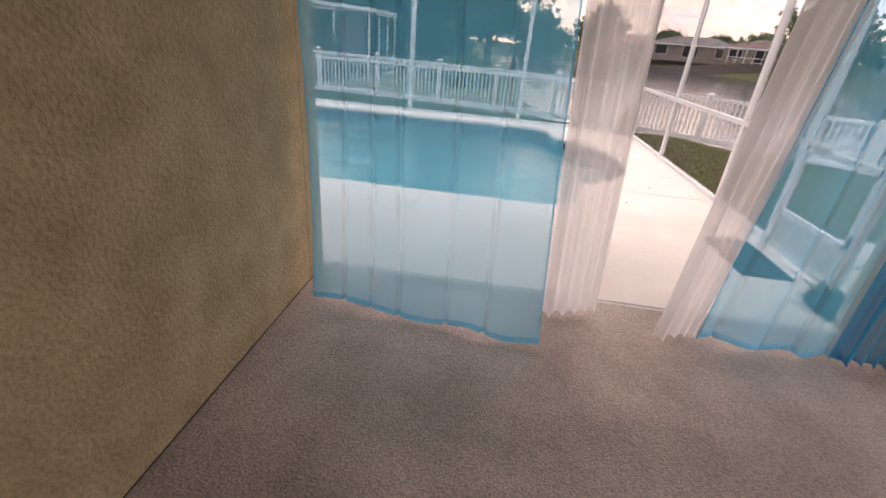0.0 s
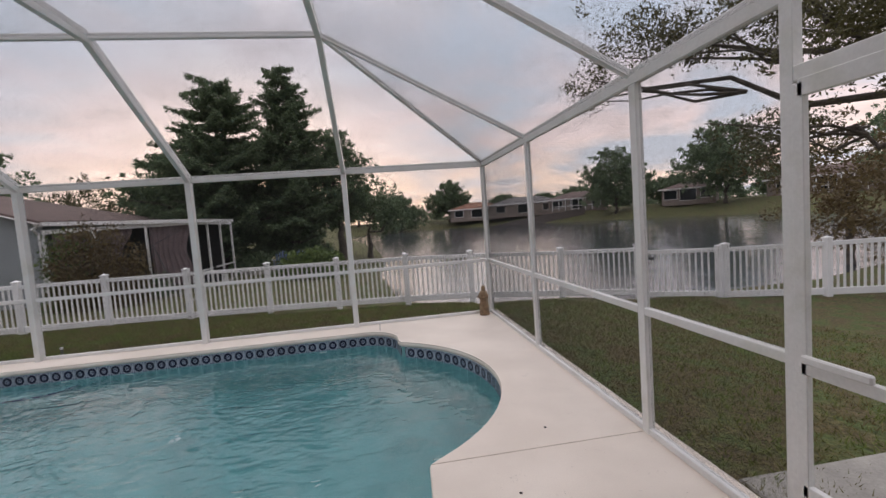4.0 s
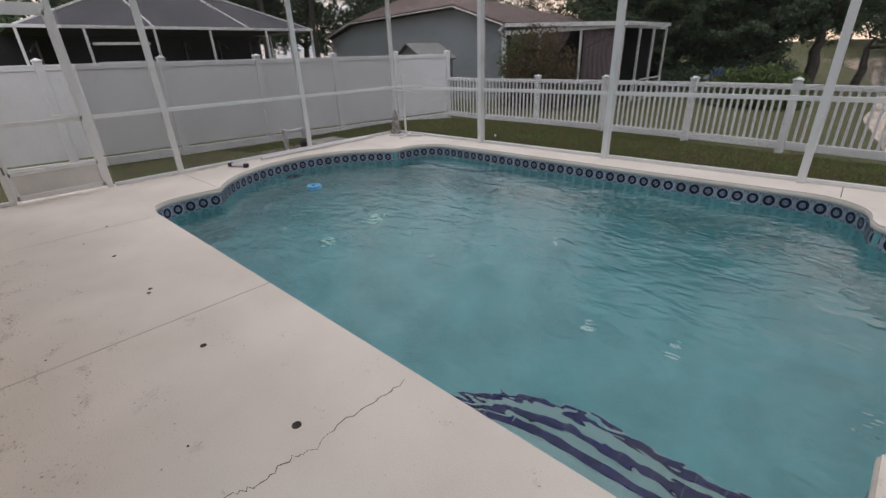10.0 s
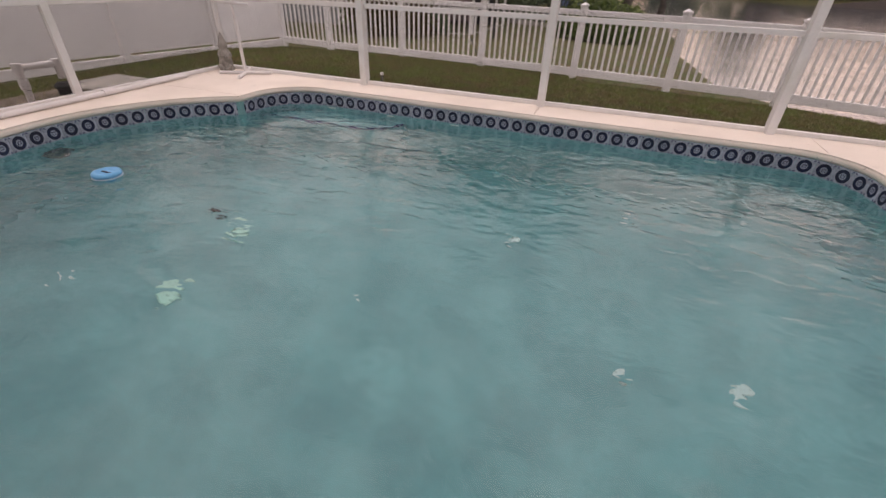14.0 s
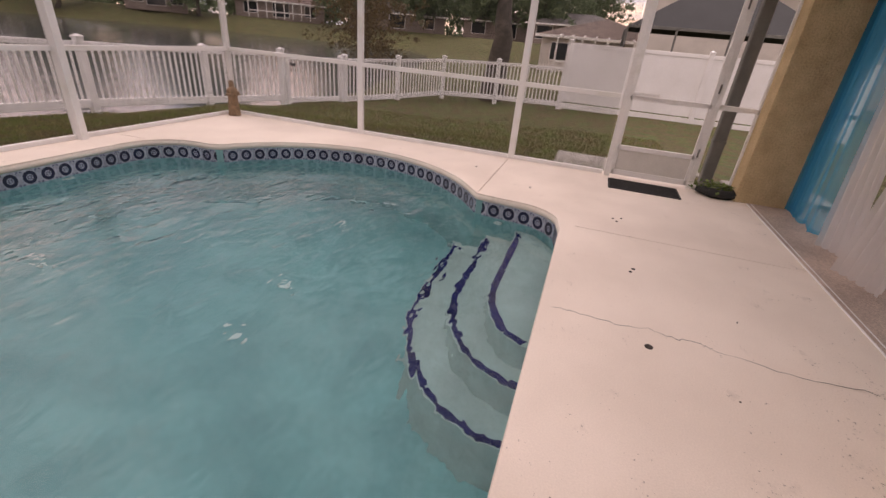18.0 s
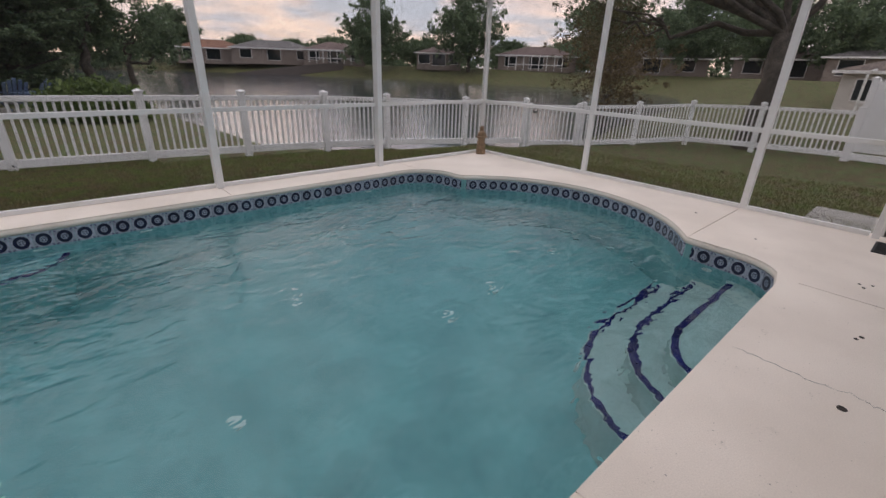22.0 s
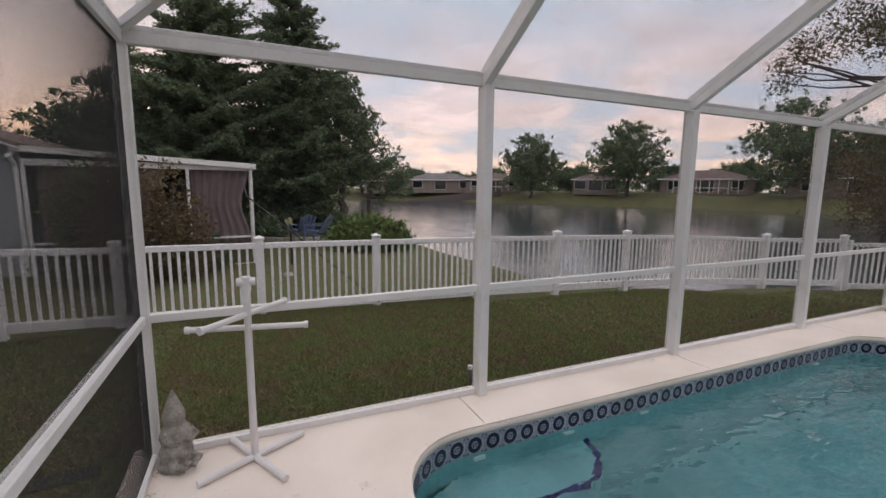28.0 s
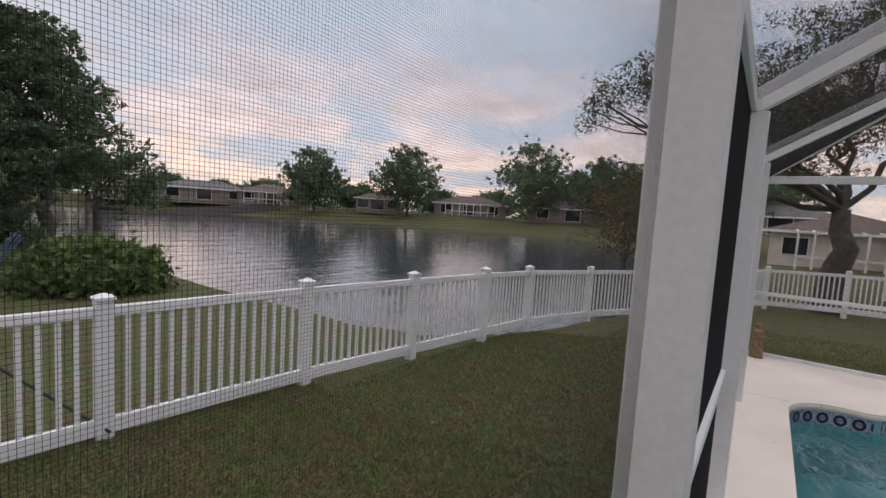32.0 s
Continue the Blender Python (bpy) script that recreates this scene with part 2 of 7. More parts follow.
M_TRIM.node_tree.nodes["Principled BSDF"].inputs["Specular IOR Level"].default_value = 0.08
M_TILEBLUE = mat("tile_navy", (0.006, 0.009, 0.038), 0.28, 0.0, 0.3, 30.0, 0.05, 120, random_vary=0.2)
M_GLASS = bpy.data.materials.new("window_glass"); M_GLASS.use_nodes = True
_b = M_GLASS.node_tree.nodes["Principled BSDF"]
_b.inputs["Base Color"].default_value, _b.inputs["Roughness"].default_value = (0.015, 0.018, 0.02, 1), 0.06


def water_mat(name, colour, waves, dist, rough=0.0, clear=True, stretch=(1, 1, 1), calm=None):
    """waves: (scale, weight, distortion) of the ripples laid over one another. calm: y of still and of ruffled water."""
    m = bpy.data.materials.new(name); m.use_nodes = True
    n, l = m.node_tree.nodes, m.node_tree.links
    b = n["Principled BSDF"]
    b.inputs["Base Color"].default_value, b.inputs["Roughness"].default_value = (*colour, 1), rough
    b.inputs["IOR"].default_value = 1.33
    b.inputs["Transmission Weight"].default_value = 1.0 if clear else 0.0
    tc = n.new("ShaderNodeTexCoord")
    mp = n.new("ShaderNodeMapping"); mp.inputs["Scale"].default_value = stretch
    l.new(tc.outputs["Object"], mp.inputs["Vector"])
    total = None
    for scale, weight, bent in waves:
        t = n.new("ShaderNodeTexNoise")
        t.inputs["Scale"].default_value, t.inputs["Detail"].default_value, t.inputs["Distortion"].default_value = scale, 0.0, bent
        l.new(mp.outputs["Vector"], t.inputs["Vector"])
        add = n.new("ShaderNodeMath"); add.operation = "MULTIPLY_ADD"; add.inputs[1].default_value = weight; add.inputs[2].default_value = 0.0
        l.new(t.outputs["Fac"], add.inputs[0])
        if total:
            l.new(total, add.inputs[2])
        total = add.outputs[0]
    bp = n.new("ShaderNodeBump")
    bp.inputs["Strength"].default_value, bp.inputs["Distance"].default_value = 1.0, dist
    if calm:
        sp = n.new("ShaderNodeSeparateXYZ"); l.new(tc.outputs["Object"], sp.inputs[0])
        mr = n.new("ShaderNodeMapRange"); mr.interpolation_type = "SMOOTHSTEP"
        for k, v in (("From Min", calm[0]), ("From Max", calm[1]), ("To Min", 0.62), ("To Max", 1.0)):
            mr.inputs[k].default_value = v
        l.new(sp.outputs["Y"], mr.inputs["Value"])
        mu = n.new("ShaderNodeMath"); mu.operation = "MULTIPLY"
        l.new(total, mu.inputs[0]); l.new(mr.outputs["Result"], mu.inputs[1])
        total = mu.outputs[0]
    l.new(total, bp.inputs["Height"]); l.new(bp.outputs["Normal"], b.inputs["Normal"])
    if clear:
        b.inputs["Coat Weight"].default_value, b.inputs["Coat Roughness"].default_value, b.inputs["Coat IOR"].default_value = 0.35, 0.0, 1.33
        l.new(bp.outputs["Normal"], b.inputs["Coat Normal"])
    return m


M_WATER = water_mat("pool_water", (0.51, 0.83, 0.88), ((2.0, 1.0, 0.3), (5.5, 0.62, 0.9), (14.0, 0.17, 0.6)), 0.021, stretch=(1.0, 1.6, 1), calm=(-4.9, -2.4))
M_LAKE = water_mat("lake_water", (0.05, 0.06, 0.075), ((0.5, 1.0, 0.5), (2.6, 0.5, 0.5), (9.0, 0.14, 0.0)), 0.022, 0.08, clear=False, stretch=(1.0, 1.6, 1))
M_LAKE.node_tree.nodes["Principled BSDF"].inputs["IOR"].default_value = 2.6


def leaf_mat(name, dark, light):
    m = bpy.data.materials.new(name); m.use_nodes = True
    n, l = m.node_tree.nodes, m.node_tree.links
    b = n["Principled BSDF"]
    b.inputs["Roughness"].default_value = 0.6
    g = n.new("ShaderNodeNewGeometry")
    r = n.new("ShaderNodeValToRGB")
    r.color_ramp.elements[0].color, r.color_ramp.elements[1].color = (*dark, 1), (*light, 1)
    l.new(g.outputs["Random Per Island"], r.inputs["Fac"]); l.new(r.outputs["Color"], b.inputs["Base Color"])
    tr = n.new("ShaderNodeBsdfTranslucent")
    l.new(b.inputs["Base Color"].links[0].from_socket, tr.inputs["Color"])
    mx = n.new("ShaderNodeMixShader"); mx.inputs[0].default_value = 0.4
    l.new(b.outputs[0], mx.inputs[1]); l.new(tr.outputs[0], mx.inputs[2])
    l.new(mx.outputs[0], n["Material Output"].inputs["Surface"])
    return m


M_LEAF = leaf_mat("leaf_dark", (0.075, 0.115, 0.066), (0.185, 0.245, 0.13))
M_LEAF_OLIVE = leaf_mat("leaf_olive", (0.05, 0.05, 0.018), (0.12, 0.11, 0.045))
M_LEAF_DRY = leaf_mat("leaf_dry", (0.09, 0.06, 0.03), (0.17, 0.13, 0.06))
M_BARK = mat("bark", (0.10, 0.085, 0.07), 0.9, 0.0, 0.4, 5.0, 1.0, 22, 0.03)


def ground_mat():
    m = bpy.data.materials.new("lawn"); m.use_nodes = True
    n, l = m.node_tree.nodes, m.node_tree.links
    b = n["Principled BSDF"]; b.inputs["Roughness"].default_value = 0.9
    tc = n.new("ShaderNodeTexCoord")
    big = n.new("ShaderNodeTexNoise"); big.inputs["Scale"].default_value, big.inputs["Detail"].default_value = 3.2, 8.0
    sm = n.new("ShaderNodeTexNoise"); sm.inputs["Scale"].default_value, sm.inputs["Detail"].default_value = 26.0, 4.0
    for t in (big, sm):
        l.new(tc.outputs["Object"], t.inputs["Vector"])
    r = n.new("ShaderNodeValToRGB")
    e = r.color_ramp.elements
    e[0].position, e[0].color = 0.40, (0.135, 0.105, 0.045, 1)
    e[1].position, e[1].color = 0.60, (0.098, 0.133, 0.034, 1)
    e.new(0.5).color = (0.128, 0.121, 0.042, 1)
    l.new(big.outputs["Fac"], r.inputs["Fac"])
    mr = n.new("ShaderNodeMapRange")
    for k, v in (("From Min", 0.3), ("From Max", 0.7), ("To Min", 0.40), ("To Max", 1.15)):
        mr.inputs[k].default_value = v
    l.new(sm.outputs["Fac"], mr.inputs["Value"])
    mu = n.new("ShaderNodeMix"); mu.data_type, mu.blend_type = "RGBA", "MULTIPLY"; mu.inputs[0].default_value = 1
    l.new(r.outputs["Color"], mu.inputs[6]); l.new(mr.outputs["Result"], mu.inputs[7])
    l.new(mu.outputs[2], b.inputs["Base Color"])
    bp = n.new("ShaderNodeBump"); bp.inputs["Strength"].default_value, bp.inputs["Distance"].default_value = 1.0, 0.05
    l.new(sm.outputs["Fac"], bp.inputs["Height"]); l.new(bp.outputs["Normal"], b.inputs["Normal"])
    return m


M_LAWN = ground_mat()


def sheer_mat(name, colour, see):
    """A voile: part of the light goes straight through the weave, part through the threads."""
    m = bpy.data.materials.new(name); m.use_nodes = True
    n, l = m.node_tree.nodes, m.node_tree.links
    n.remove(n["Principled BSDF"])
    t = n.new("ShaderNodeBsdfTransparent"); t.inputs["Color"].default_value = (*[0.76 + 0.24 * c for c in colour], 1)
    d = n.new("ShaderNodeBsdfDiffuse"); d.inputs["Color"].default_value = (*colour, 1)
    tr = n.new("ShaderNodeBsdfTranslucent"); tr.inputs["Color"].default_value = (*colour, 1)
    a = n.new("ShaderNodeMixShader"); a.inputs[0].default_value = 0.70
    l.new(d.outputs[0], a.inputs[1]); l.new(tr.outputs[0], a.inputs[2])
    b = n.new("ShaderNodeMixShader"); b.inputs[0].default_value = 1 - see
    l.new(t.outputs[0], b.inputs[1]); l.new(a.outputs[0], b.inputs[2])
    l.new(b.outputs[0], n["Material Output"].inputs["Surface"])
    return m


M_BLUE = sheer_mat("turquoise_voile", (0.13, 0.67, 0.97), 0.57)
M_BLUEHEM = sheer_mat("turquoise_hem", (0.08, 0.50, 0.72), 0.5)
M_BLUEDENSE = sheer_mat("turquoise_voile_layers", (0.04, 0.36, 0.60), 0.34)
M_WVOILE = sheer_mat("white_voile", (0.90, 0.88, 0.88), 0.27)

# ---- building helpers ----


def thing(name, label="", category="", group="", kind="", at=(0, 0, 0)):
    ob = new(name)
    ob.location = at
    return tagged(ob, label, category, group, kind)


def part(name, bm, material, parent=None, label="", smooth=False):
    """Links a bmesh as one mesh object, as a child of parent if there is one."""
    me = bpy.data.meshes.new(name)
    bm.to_mesh(me)
    bm.free()
    for m in (material if isinstance(material, (list, tuple)) else [material]):
        me.materials.append(m)
    if smooth:
        me.polygons.foreach_set("use_smooth", [True] * len(me.polygons))
    ob = new(name, me)
    if parent:
        ob.parent = parent
    if label:
        ob["label"] = label
    return ob


def shared(name, me, parent, m=None):
    ob = new(name, me)
    ob.parent = parent
    if m is not None:
        ob.matrix_basis = m
    return ob


def box(bm, lo, hi, bevel=0.0, m=None):
    """A box between two corners, with its edges rounded."""
    r = bmesh.ops.create_cube(bm, size=1.0)
    vs = r["verts"]
    lo, hi = Vector(lo), Vector(hi)
    for v in vs:
        v.co = Vector([lo[i] + (v.co[i] + 0.5) * (hi[i] - lo[i]) for i in range(3)])
    if bevel:
        es = list({e for v in vs for e in v.link_edges})
        rb = bmesh.ops.bevel(bm, geom=es, offset=bevel, segments=1, affect="EDGES", profile=0.5)
        vs = list({v for f in rb["faces"] for v in f.verts} | {v for v in vs if v.is_valid})
    if m is not None:
        bmesh.ops.transform(bm, matrix=m, verts=vs)
    return vs


def beam(bm, a, b, w, h, bevel=0.003, up=(0, 0, 1)):
    """A straight rectangular tube from a to b."""
    a, b = Vector(a), Vector(b)
    d = (b - a)
    z = d.normalized()
    x = Vector(up).cross(z)
    if x.length < 1e-4:
        x = Vector((1, 0, 0))
    x.normalize()
    y = z.cross(x)
    m = Matrix((x, y, z)).transposed().to_4x4()
    m.translation = a
    return box(bm, (-w / 2, -h / 2, 0), (w / 2, h / 2, d.length), bevel, m)


def rod(bm, a, b, r, r2=None, n=10, caps=True):
    a, b = Vector(a), Vector(b)
    d = b - a
    q = Vector((0, 0, 1)).rotation_difference(d.normalized()).to_matrix().to_4x4()
    m = Matrix.Translation((a + b) / 2) @ q
    bmesh.ops.create_cone(bm, cap_ends=caps, segments=n, radius1=r, radius2=r if r2 is None else r2, depth=d.length, matrix=m)


def lathe(bm, profile, n=16, m=Matrix()):
    rings = []
    for r, z in profile:
        rings.append([bm.verts.new(m @ Vector((r * math.cos(2 * math.pi * i / n), r * math.sin(2 * math.pi * i / n), z))) for i in range(n)])
    for a, b in zip(rings, rings[1:]):
        for i in range(n):
            bm.faces.new((a[i], a[(i + 1) % n], b[(i + 1) % n], b[i]))
    if profile[0][0] > 1e-4:
        bm.faces.new(rings[0][::-1])
    if profile[-1][0] > 1e-4:
        bm.faces.new(rings[-1])


def pydata(name, verts, faces, material, parent=None):
    me = bpy.data.meshes.new(name)
    me.from_pydata(verts, [], faces)
    for m in (material if isinstance(material, (list, tuple)) else [material]):
        me.materials.append(m)
    ob = new(name, me)
    if parent:
        ob.parent = parent
    return ob


# ---- plan, in metres: x along the north screen wall, y north, deck at z = 0 ----
CX = 8.9                    # cage width
NX = (0.0, 2.235, 4.46, 6.69, 8.9)
WY = (0.0, -2.05, -4.16)
EY = (0.0, -2.11, -4.2)
EAVE, RIDGE = 2.44, 3.64
KY1, KY2, GY = -2.05, -4.16, -6.22   # roof knees and the gutter
HOUSE = -6.79               # face of the house wall
LX = 5.33                   # west wall of the covered patio
PN, PS, PW, PE = -0.46, -4.99, 1.33, 7.32     # pool's north and south edge, west and east notch
WATER = -0.205


def arc(cx, cy, r, a0, a1, n):
    return [(cx + r * math.cos(radians(a0 + (a1 - a0) * i / n)), cy + r * math.sin(radians(a0 + (a1 - a0) * i / n))) for i in range(n + 1)]


def pool_line():
    """The pool's outline, anticlockwise from the south-west corner: a straight south side, a bay at each end, rounded shoulders."""
    pts = [(1.72, PS), (PE - 0.45, PS)]
    pts += arc(PE - 0.40, PS + 0.40, 0.40, -62, 0, 5)[0:]
    pts += [(PE + 0.03, -4.18)]
    half, sag = (4.18 - 1.20) / 2, 0.87
    r = (half * half + sag * sag) / (2 * sag)
    c = PE + 0.01 + sag - r
    span = math.degrees(math.asin(half / r))
    pts += arc(c, -2.69, r, -span, span, 26)[1:]
    pts += [(PE - 0.03, -1.08)] + arc(PE - 0.53, PN - 0.50, 0.50, 0, 90, 8)
    pts += arc(PW + 0.55, PN - 0.55, 0.55, 90, 180, 8) + [(PW, -1.10)]
    half, sag = (4.16 - 1.24) / 2, 0.86
    r = (half * half + sag * sag) / (2 * sag)
    span = math.degrees(math.asin(half / r))
    c2 = PW - sag + r
    pts += [(x, y) for x, y in arc(c2, -2.70, r, 180 - span, 180 + span, 26)]
    pts += arc(PW + 0.40, PS + 0.40, 0.42, 180, 235, 5)
    return pts


POOL = pool_line()


def inset(line, d):
    """The outline moved inwards by d."""
    out, n = [], len(line)
    for i in range(n):
        p, a, b = Vector(line[i]), Vector(line[i - 1]), Vector(line[(i + 1) % n])
        t1, t2 = (p - a), (b - p)
        t1.normalize(); t2.normalize()
        n1, n2 = Vector((-t1.y, t1.x)), Vector((-t2.y, t2.x))
        m = (n1 + n2)
        if m.length < 1e-3:
            m = n1.copy()
        m.normalize()
        k = max(0.5, m.dot(n1))
        out.append(tuple(p + m * (d / k)))
    return out

# ---- ground, lake ----
LAKE = [(11.6, 3.75), (9.5, 4.2), (8.2, 5.2), (7.7, 6.5), (7.5, 9.0), (7.2, 14.0), (7.4, 18), (7.4, 24), (7.2, 30), (6.6, 40), (4.5, 54), (0.0, 72), (2, 90), (14, 98), (27, 94), (42, 78), (54, 57), (61, 36), (62, 20), (50, 12.5), (40, 9), (30, 6.4), (22, 4.4), (18, 3.2), (14.0, 3.1)]
LAKE_Z = -0.9
_la = np.array(LAKE)
_lb = np.roll(_la, -1, axis=0)


def lake_depth(x, y):
    """Distance to the shore, positive on land, negative over the lake."""
    p = np.array((x, y))
    d = _lb - _la
    t = np.clip(((p - _la) * d).sum(1) / (d * d).sum(1), 0, 1)
    dist = np.sqrt((((_la + d * t[:, None]) - p) ** 2).sum(1).min())
    cross = ((_la[:, 1] > y) != (_lb[:, 1] > y))
    with np.errstate(divide="ignore", invalid="ignore"):
        xi = _la[:, 0] + (y - _la[:, 1]) / (_lb[:, 1] - _la[:, 1]) * d[:, 0]
    inside = np.count_nonzero(cross & (x < xi)) % 2 == 1
    return -dist if inside else dist


def smooth01(a, b, v):
    t = min(1.0, max(0.0, (v - a) / (b - a)))
    return t * t * (3 - 2 * t)


def ground_z(x, y):
    away = max(0.0, -0.2 - x, x - CX - 0.2, y - 0.2)
    z = -0.10 - 0.26 * smooth01(0.0, 4.2, away)
    z -= 0.24 * smooth01(2, 13, x) * smooth01(-7, 0.5, y) * smooth01(0.0, 3.0, away)
    s = lake_depth(x, y)
    if s > 0:
        z += 1.9 * smooth01(0.0, 9.0, s) * smooth01(45, 60, math.hypot(x, y))
    z += (LAKE_Z - 0.0 - z) * (1 - smooth01(0.0, 1.0, s)) if s > 0 else (LAKE_Z - z) - min(1.5, -s * 0.35)
    z += 0.03 * noise.noise((x * 0.35, y * 0.35, 0)) * smooth01(0.3, 3, away)
    return z


def steps(lo, hi, fine_lo, fine_hi, step):
    v, out = fine_lo, []
    while v < fine_hi:
        out.append(v); v += step
    g, v = step, fine_hi
    while v < hi:
        out.append(v); g *= 1.22; v += g
    out.append(hi)
    g, v = step, fine_lo
    while v > lo:
        g *= 1.22; v -= g
        out.insert(0, max(v, lo))
    return out


gx, gy = steps(-2500, 2500, -5.0, 22.0, 0.42), steps(-2500, 2500, -7.0, 24.0, 0.42)
gv = [(x, y, ground_z(x, y)) for y in gy for x in gx]
gf = []
for j in range(len(gy) - 1):
    for i in range(len(gx) - 1):
        cxm, cym = (gx[i] + gx[i + 1]) / 2, (gy[j] + gy[j + 1]) / 2
        if 0.2 < cxm < CX - 0.3 and -5.2 < cym < -0.2:
            continue
        k = j * len(gx) + i
        gf.append((k, k + 1, k + len(gx) + 1, k + len(gx)))
lawn = pydata("ground", gv, gf, M_LAWN)
lawn.data.polygons.foreach_set("use_smooth", [True] * len(lawn.data.polygons))
tagged(lawn, "patchy green and brown lawn sloping to the lake", "ground", kind="structure")

bm = bmesh.new()
bm.faces.new([bm.verts.new((x + (0.5 if x > 30 else -0.8), y + (0.6 if y > 30 else -0.8), LAKE_Z)) for x, y in LAKE])
lake = part("water", bm, M_LAKE)
tagged(lake, "dark rippled lake reflecting the evening sky", "lake", kind="structure")

# ---- deck with its joints, pool shell, water ----
JOINTS = [((1.87, -6.80), (1.87, PS)), ((4.22, -6.80), (4.22, PS)), ((7.30, -4.18), (9.2, -4.18)), ((7.0, -6.80), (7.0, PS - 0.12)), ((7.05, -0.5), (7.05, 0.3)), ((2.05, -0.5), (2.05, 0.3)), ((-0.3, -1.20), (1.4, -1.20)), ((-0.3, -4.16), (1.36, -4.16)), ((4.46, -0.5), (4.46, 0.3))]


def flat_ring(bm, outer, inner, z):
    """A flat sheet with a hole."""
    loops = []
    for pts in (outer, inner):
        vs = [bm.verts.new((x, y, z)) for x, y in pts]
        loops += [bm.edges.new((vs[i], vs[(i + 1) % len(vs)])) for i in range(len(vs))]
    bmesh.ops.triangle_fill(bm, use_beauty=True, use_dissolve=False, edges=loops)
    bmesh.ops.recalc_face_normals(bm, faces=bm.faces)
    if sum(f.normal.z for f in bm.faces) < 0:
        bmesh.ops.reverse_faces(bm, faces=bm.faces)


DECK_EDGE = [(-0.12, -6.80), (CX + 0.12, -6.80), (CX + 0.12, 0.12), (-0.12, 0.12)]
bm = bmesh.new()
flat_ring(bm, DECK_EDGE, POOL, 0.0)
for (x0, y0), (x1, y1) in JOINTS:
    along_x = abs(x1 - x0) > abs(y1 - y0)
    for s in (-0.004, 0.004):
        co, no = ((0, y0 + s, 0), (0, 1, 0)) if along_x else ((x0 + s, 0, 0), (1, 0, 0))
        bmesh.ops.bisect_plane(bm, geom=[*bm.verts, *bm.edges, *bm.faces], plane_co=co, plane_no=no, dist=1e-5)
    dead = []
    for f in bm.faces:
        c = f.calc_center_median()
        if along_x and abs(c.y - y0) < 0.004 and min(x0, x1) < c.x < max(x0, x1):
            dead.append(f)
        elif not along_x and abs(c.x - x0) < 0.004 and min(y0, y1) < c.y < max(y0, y1):
            dead.append(f)
    bmesh.ops.delete(bm, geom=dead, context="FACES")
ext = bmesh.ops.extrude_face_region(bm, geom=list(bm.faces))
for v in [g for g in ext["geom"] if isinstance(g, bmesh.types.BMVert)]:
    v.co.z = -0.012
bmesh.ops.recalc_face_normals(bm, faces=bm.faces)
deck = part("pavement", bm, M_DECK)
tagged(deck, "cream painted concrete pool deck with saw-cut joints", "deck", kind="structure")
bm = bmesh.new()
flat_ring(bm, DECK_EDGE, inset(POOL, -0.02), -0.012)
ext = bmesh.ops.extrude_face_region(bm, geom=list(bm.faces))
for v in [g for g in ext["geom"] if isinstance(g, bmesh.types.BMVert)]:
    v.co.z = -0.25
part("slab", bm, M_DIRT, deck)


def wall_strip(bm, line, z0, z1):
    n = len(line)
    lo = [bm.verts.new((x, y, z0)) for x, y in line]
    hi = [bm.verts.new((x, y, z1)) for x, y in line]
    for i in range(n):
        j = (i + 1) % n
        bm.faces.new((lo[i], hi[i], hi[j], lo[j]))


# rounded coping lip that hangs over the tile band
bm = bmesh.new()
prof = [(-0.004, -0.003), (0.012, -0.003), (0.026, -0.010), (0.035, -0.026), (0.035, -0.050), (0.028, -0.064), (0.0, -0.068), (-0.03, -0.068)]
loops = [[bm.verts.new((x, y, z)) for x, y in inset(POOL, d - 0.028)] for d, z in prof]
for a, b in zip(loops, loops[1:]):
    for i in range(len(a)):
        j = (i + 1) % len(a)
        bm.faces.new((a[i], a[j], b[j], b[i]))
bmesh.ops.recalc_face_normals(bm, faces=bm.faces)
part("coping", bm, M_DECK, deck, smooth=True)

# pool shell: sides, sloping floor
FLOOR_Z = -1.52
SHELL = inset(POOL, -0.012)
bm = bmesh.new()
wall_strip(bm, SHELL, FLOOR_Z, -0.05)
flo = [bm.verts.new((x, y, FLOOR_Z)) for x, y in SHELL]
bm.faces.new(flo)
bmesh.ops.remove_doubles(bm, verts=bm.verts, dist=1e-4)
bmesh.ops.recalc_face_normals(bm, faces=bm.faces)
bmesh.ops.reverse_faces(bm, faces=bm.faces)
pool = part("swimming_pool", bm, M_PLASTER)
tagged(pool, "sunken swimming pool with pale aqua plaster shell", "swimming pool")

bm = bmesh.new()
bm.faces.new([bm.verts.new((x, y, WATER)) for x, y in inset(POOL, -0.010)])
bmesh.ops.triangulate(bm, faces=bm.faces)
surf = part("water", bm, M_WATER)
surf.visible_shadow = False
tagged(surf, "clear turquoise rippled pool water", "water", kind="structure")

# ---- house: stucco wall with its window, covered patio, soffit, roof ----
WX0, WX1, WZ0, WZ1 = 1.30, 3.82, 0.60, 2.18


def wall_box(name, lo, hi, material, label, cat="wall"):
    bm = bmesh.new()
    box(bm, lo, hi, 0.006)
    return tagged(part(name, bm, material), label, cat, kind="structure")


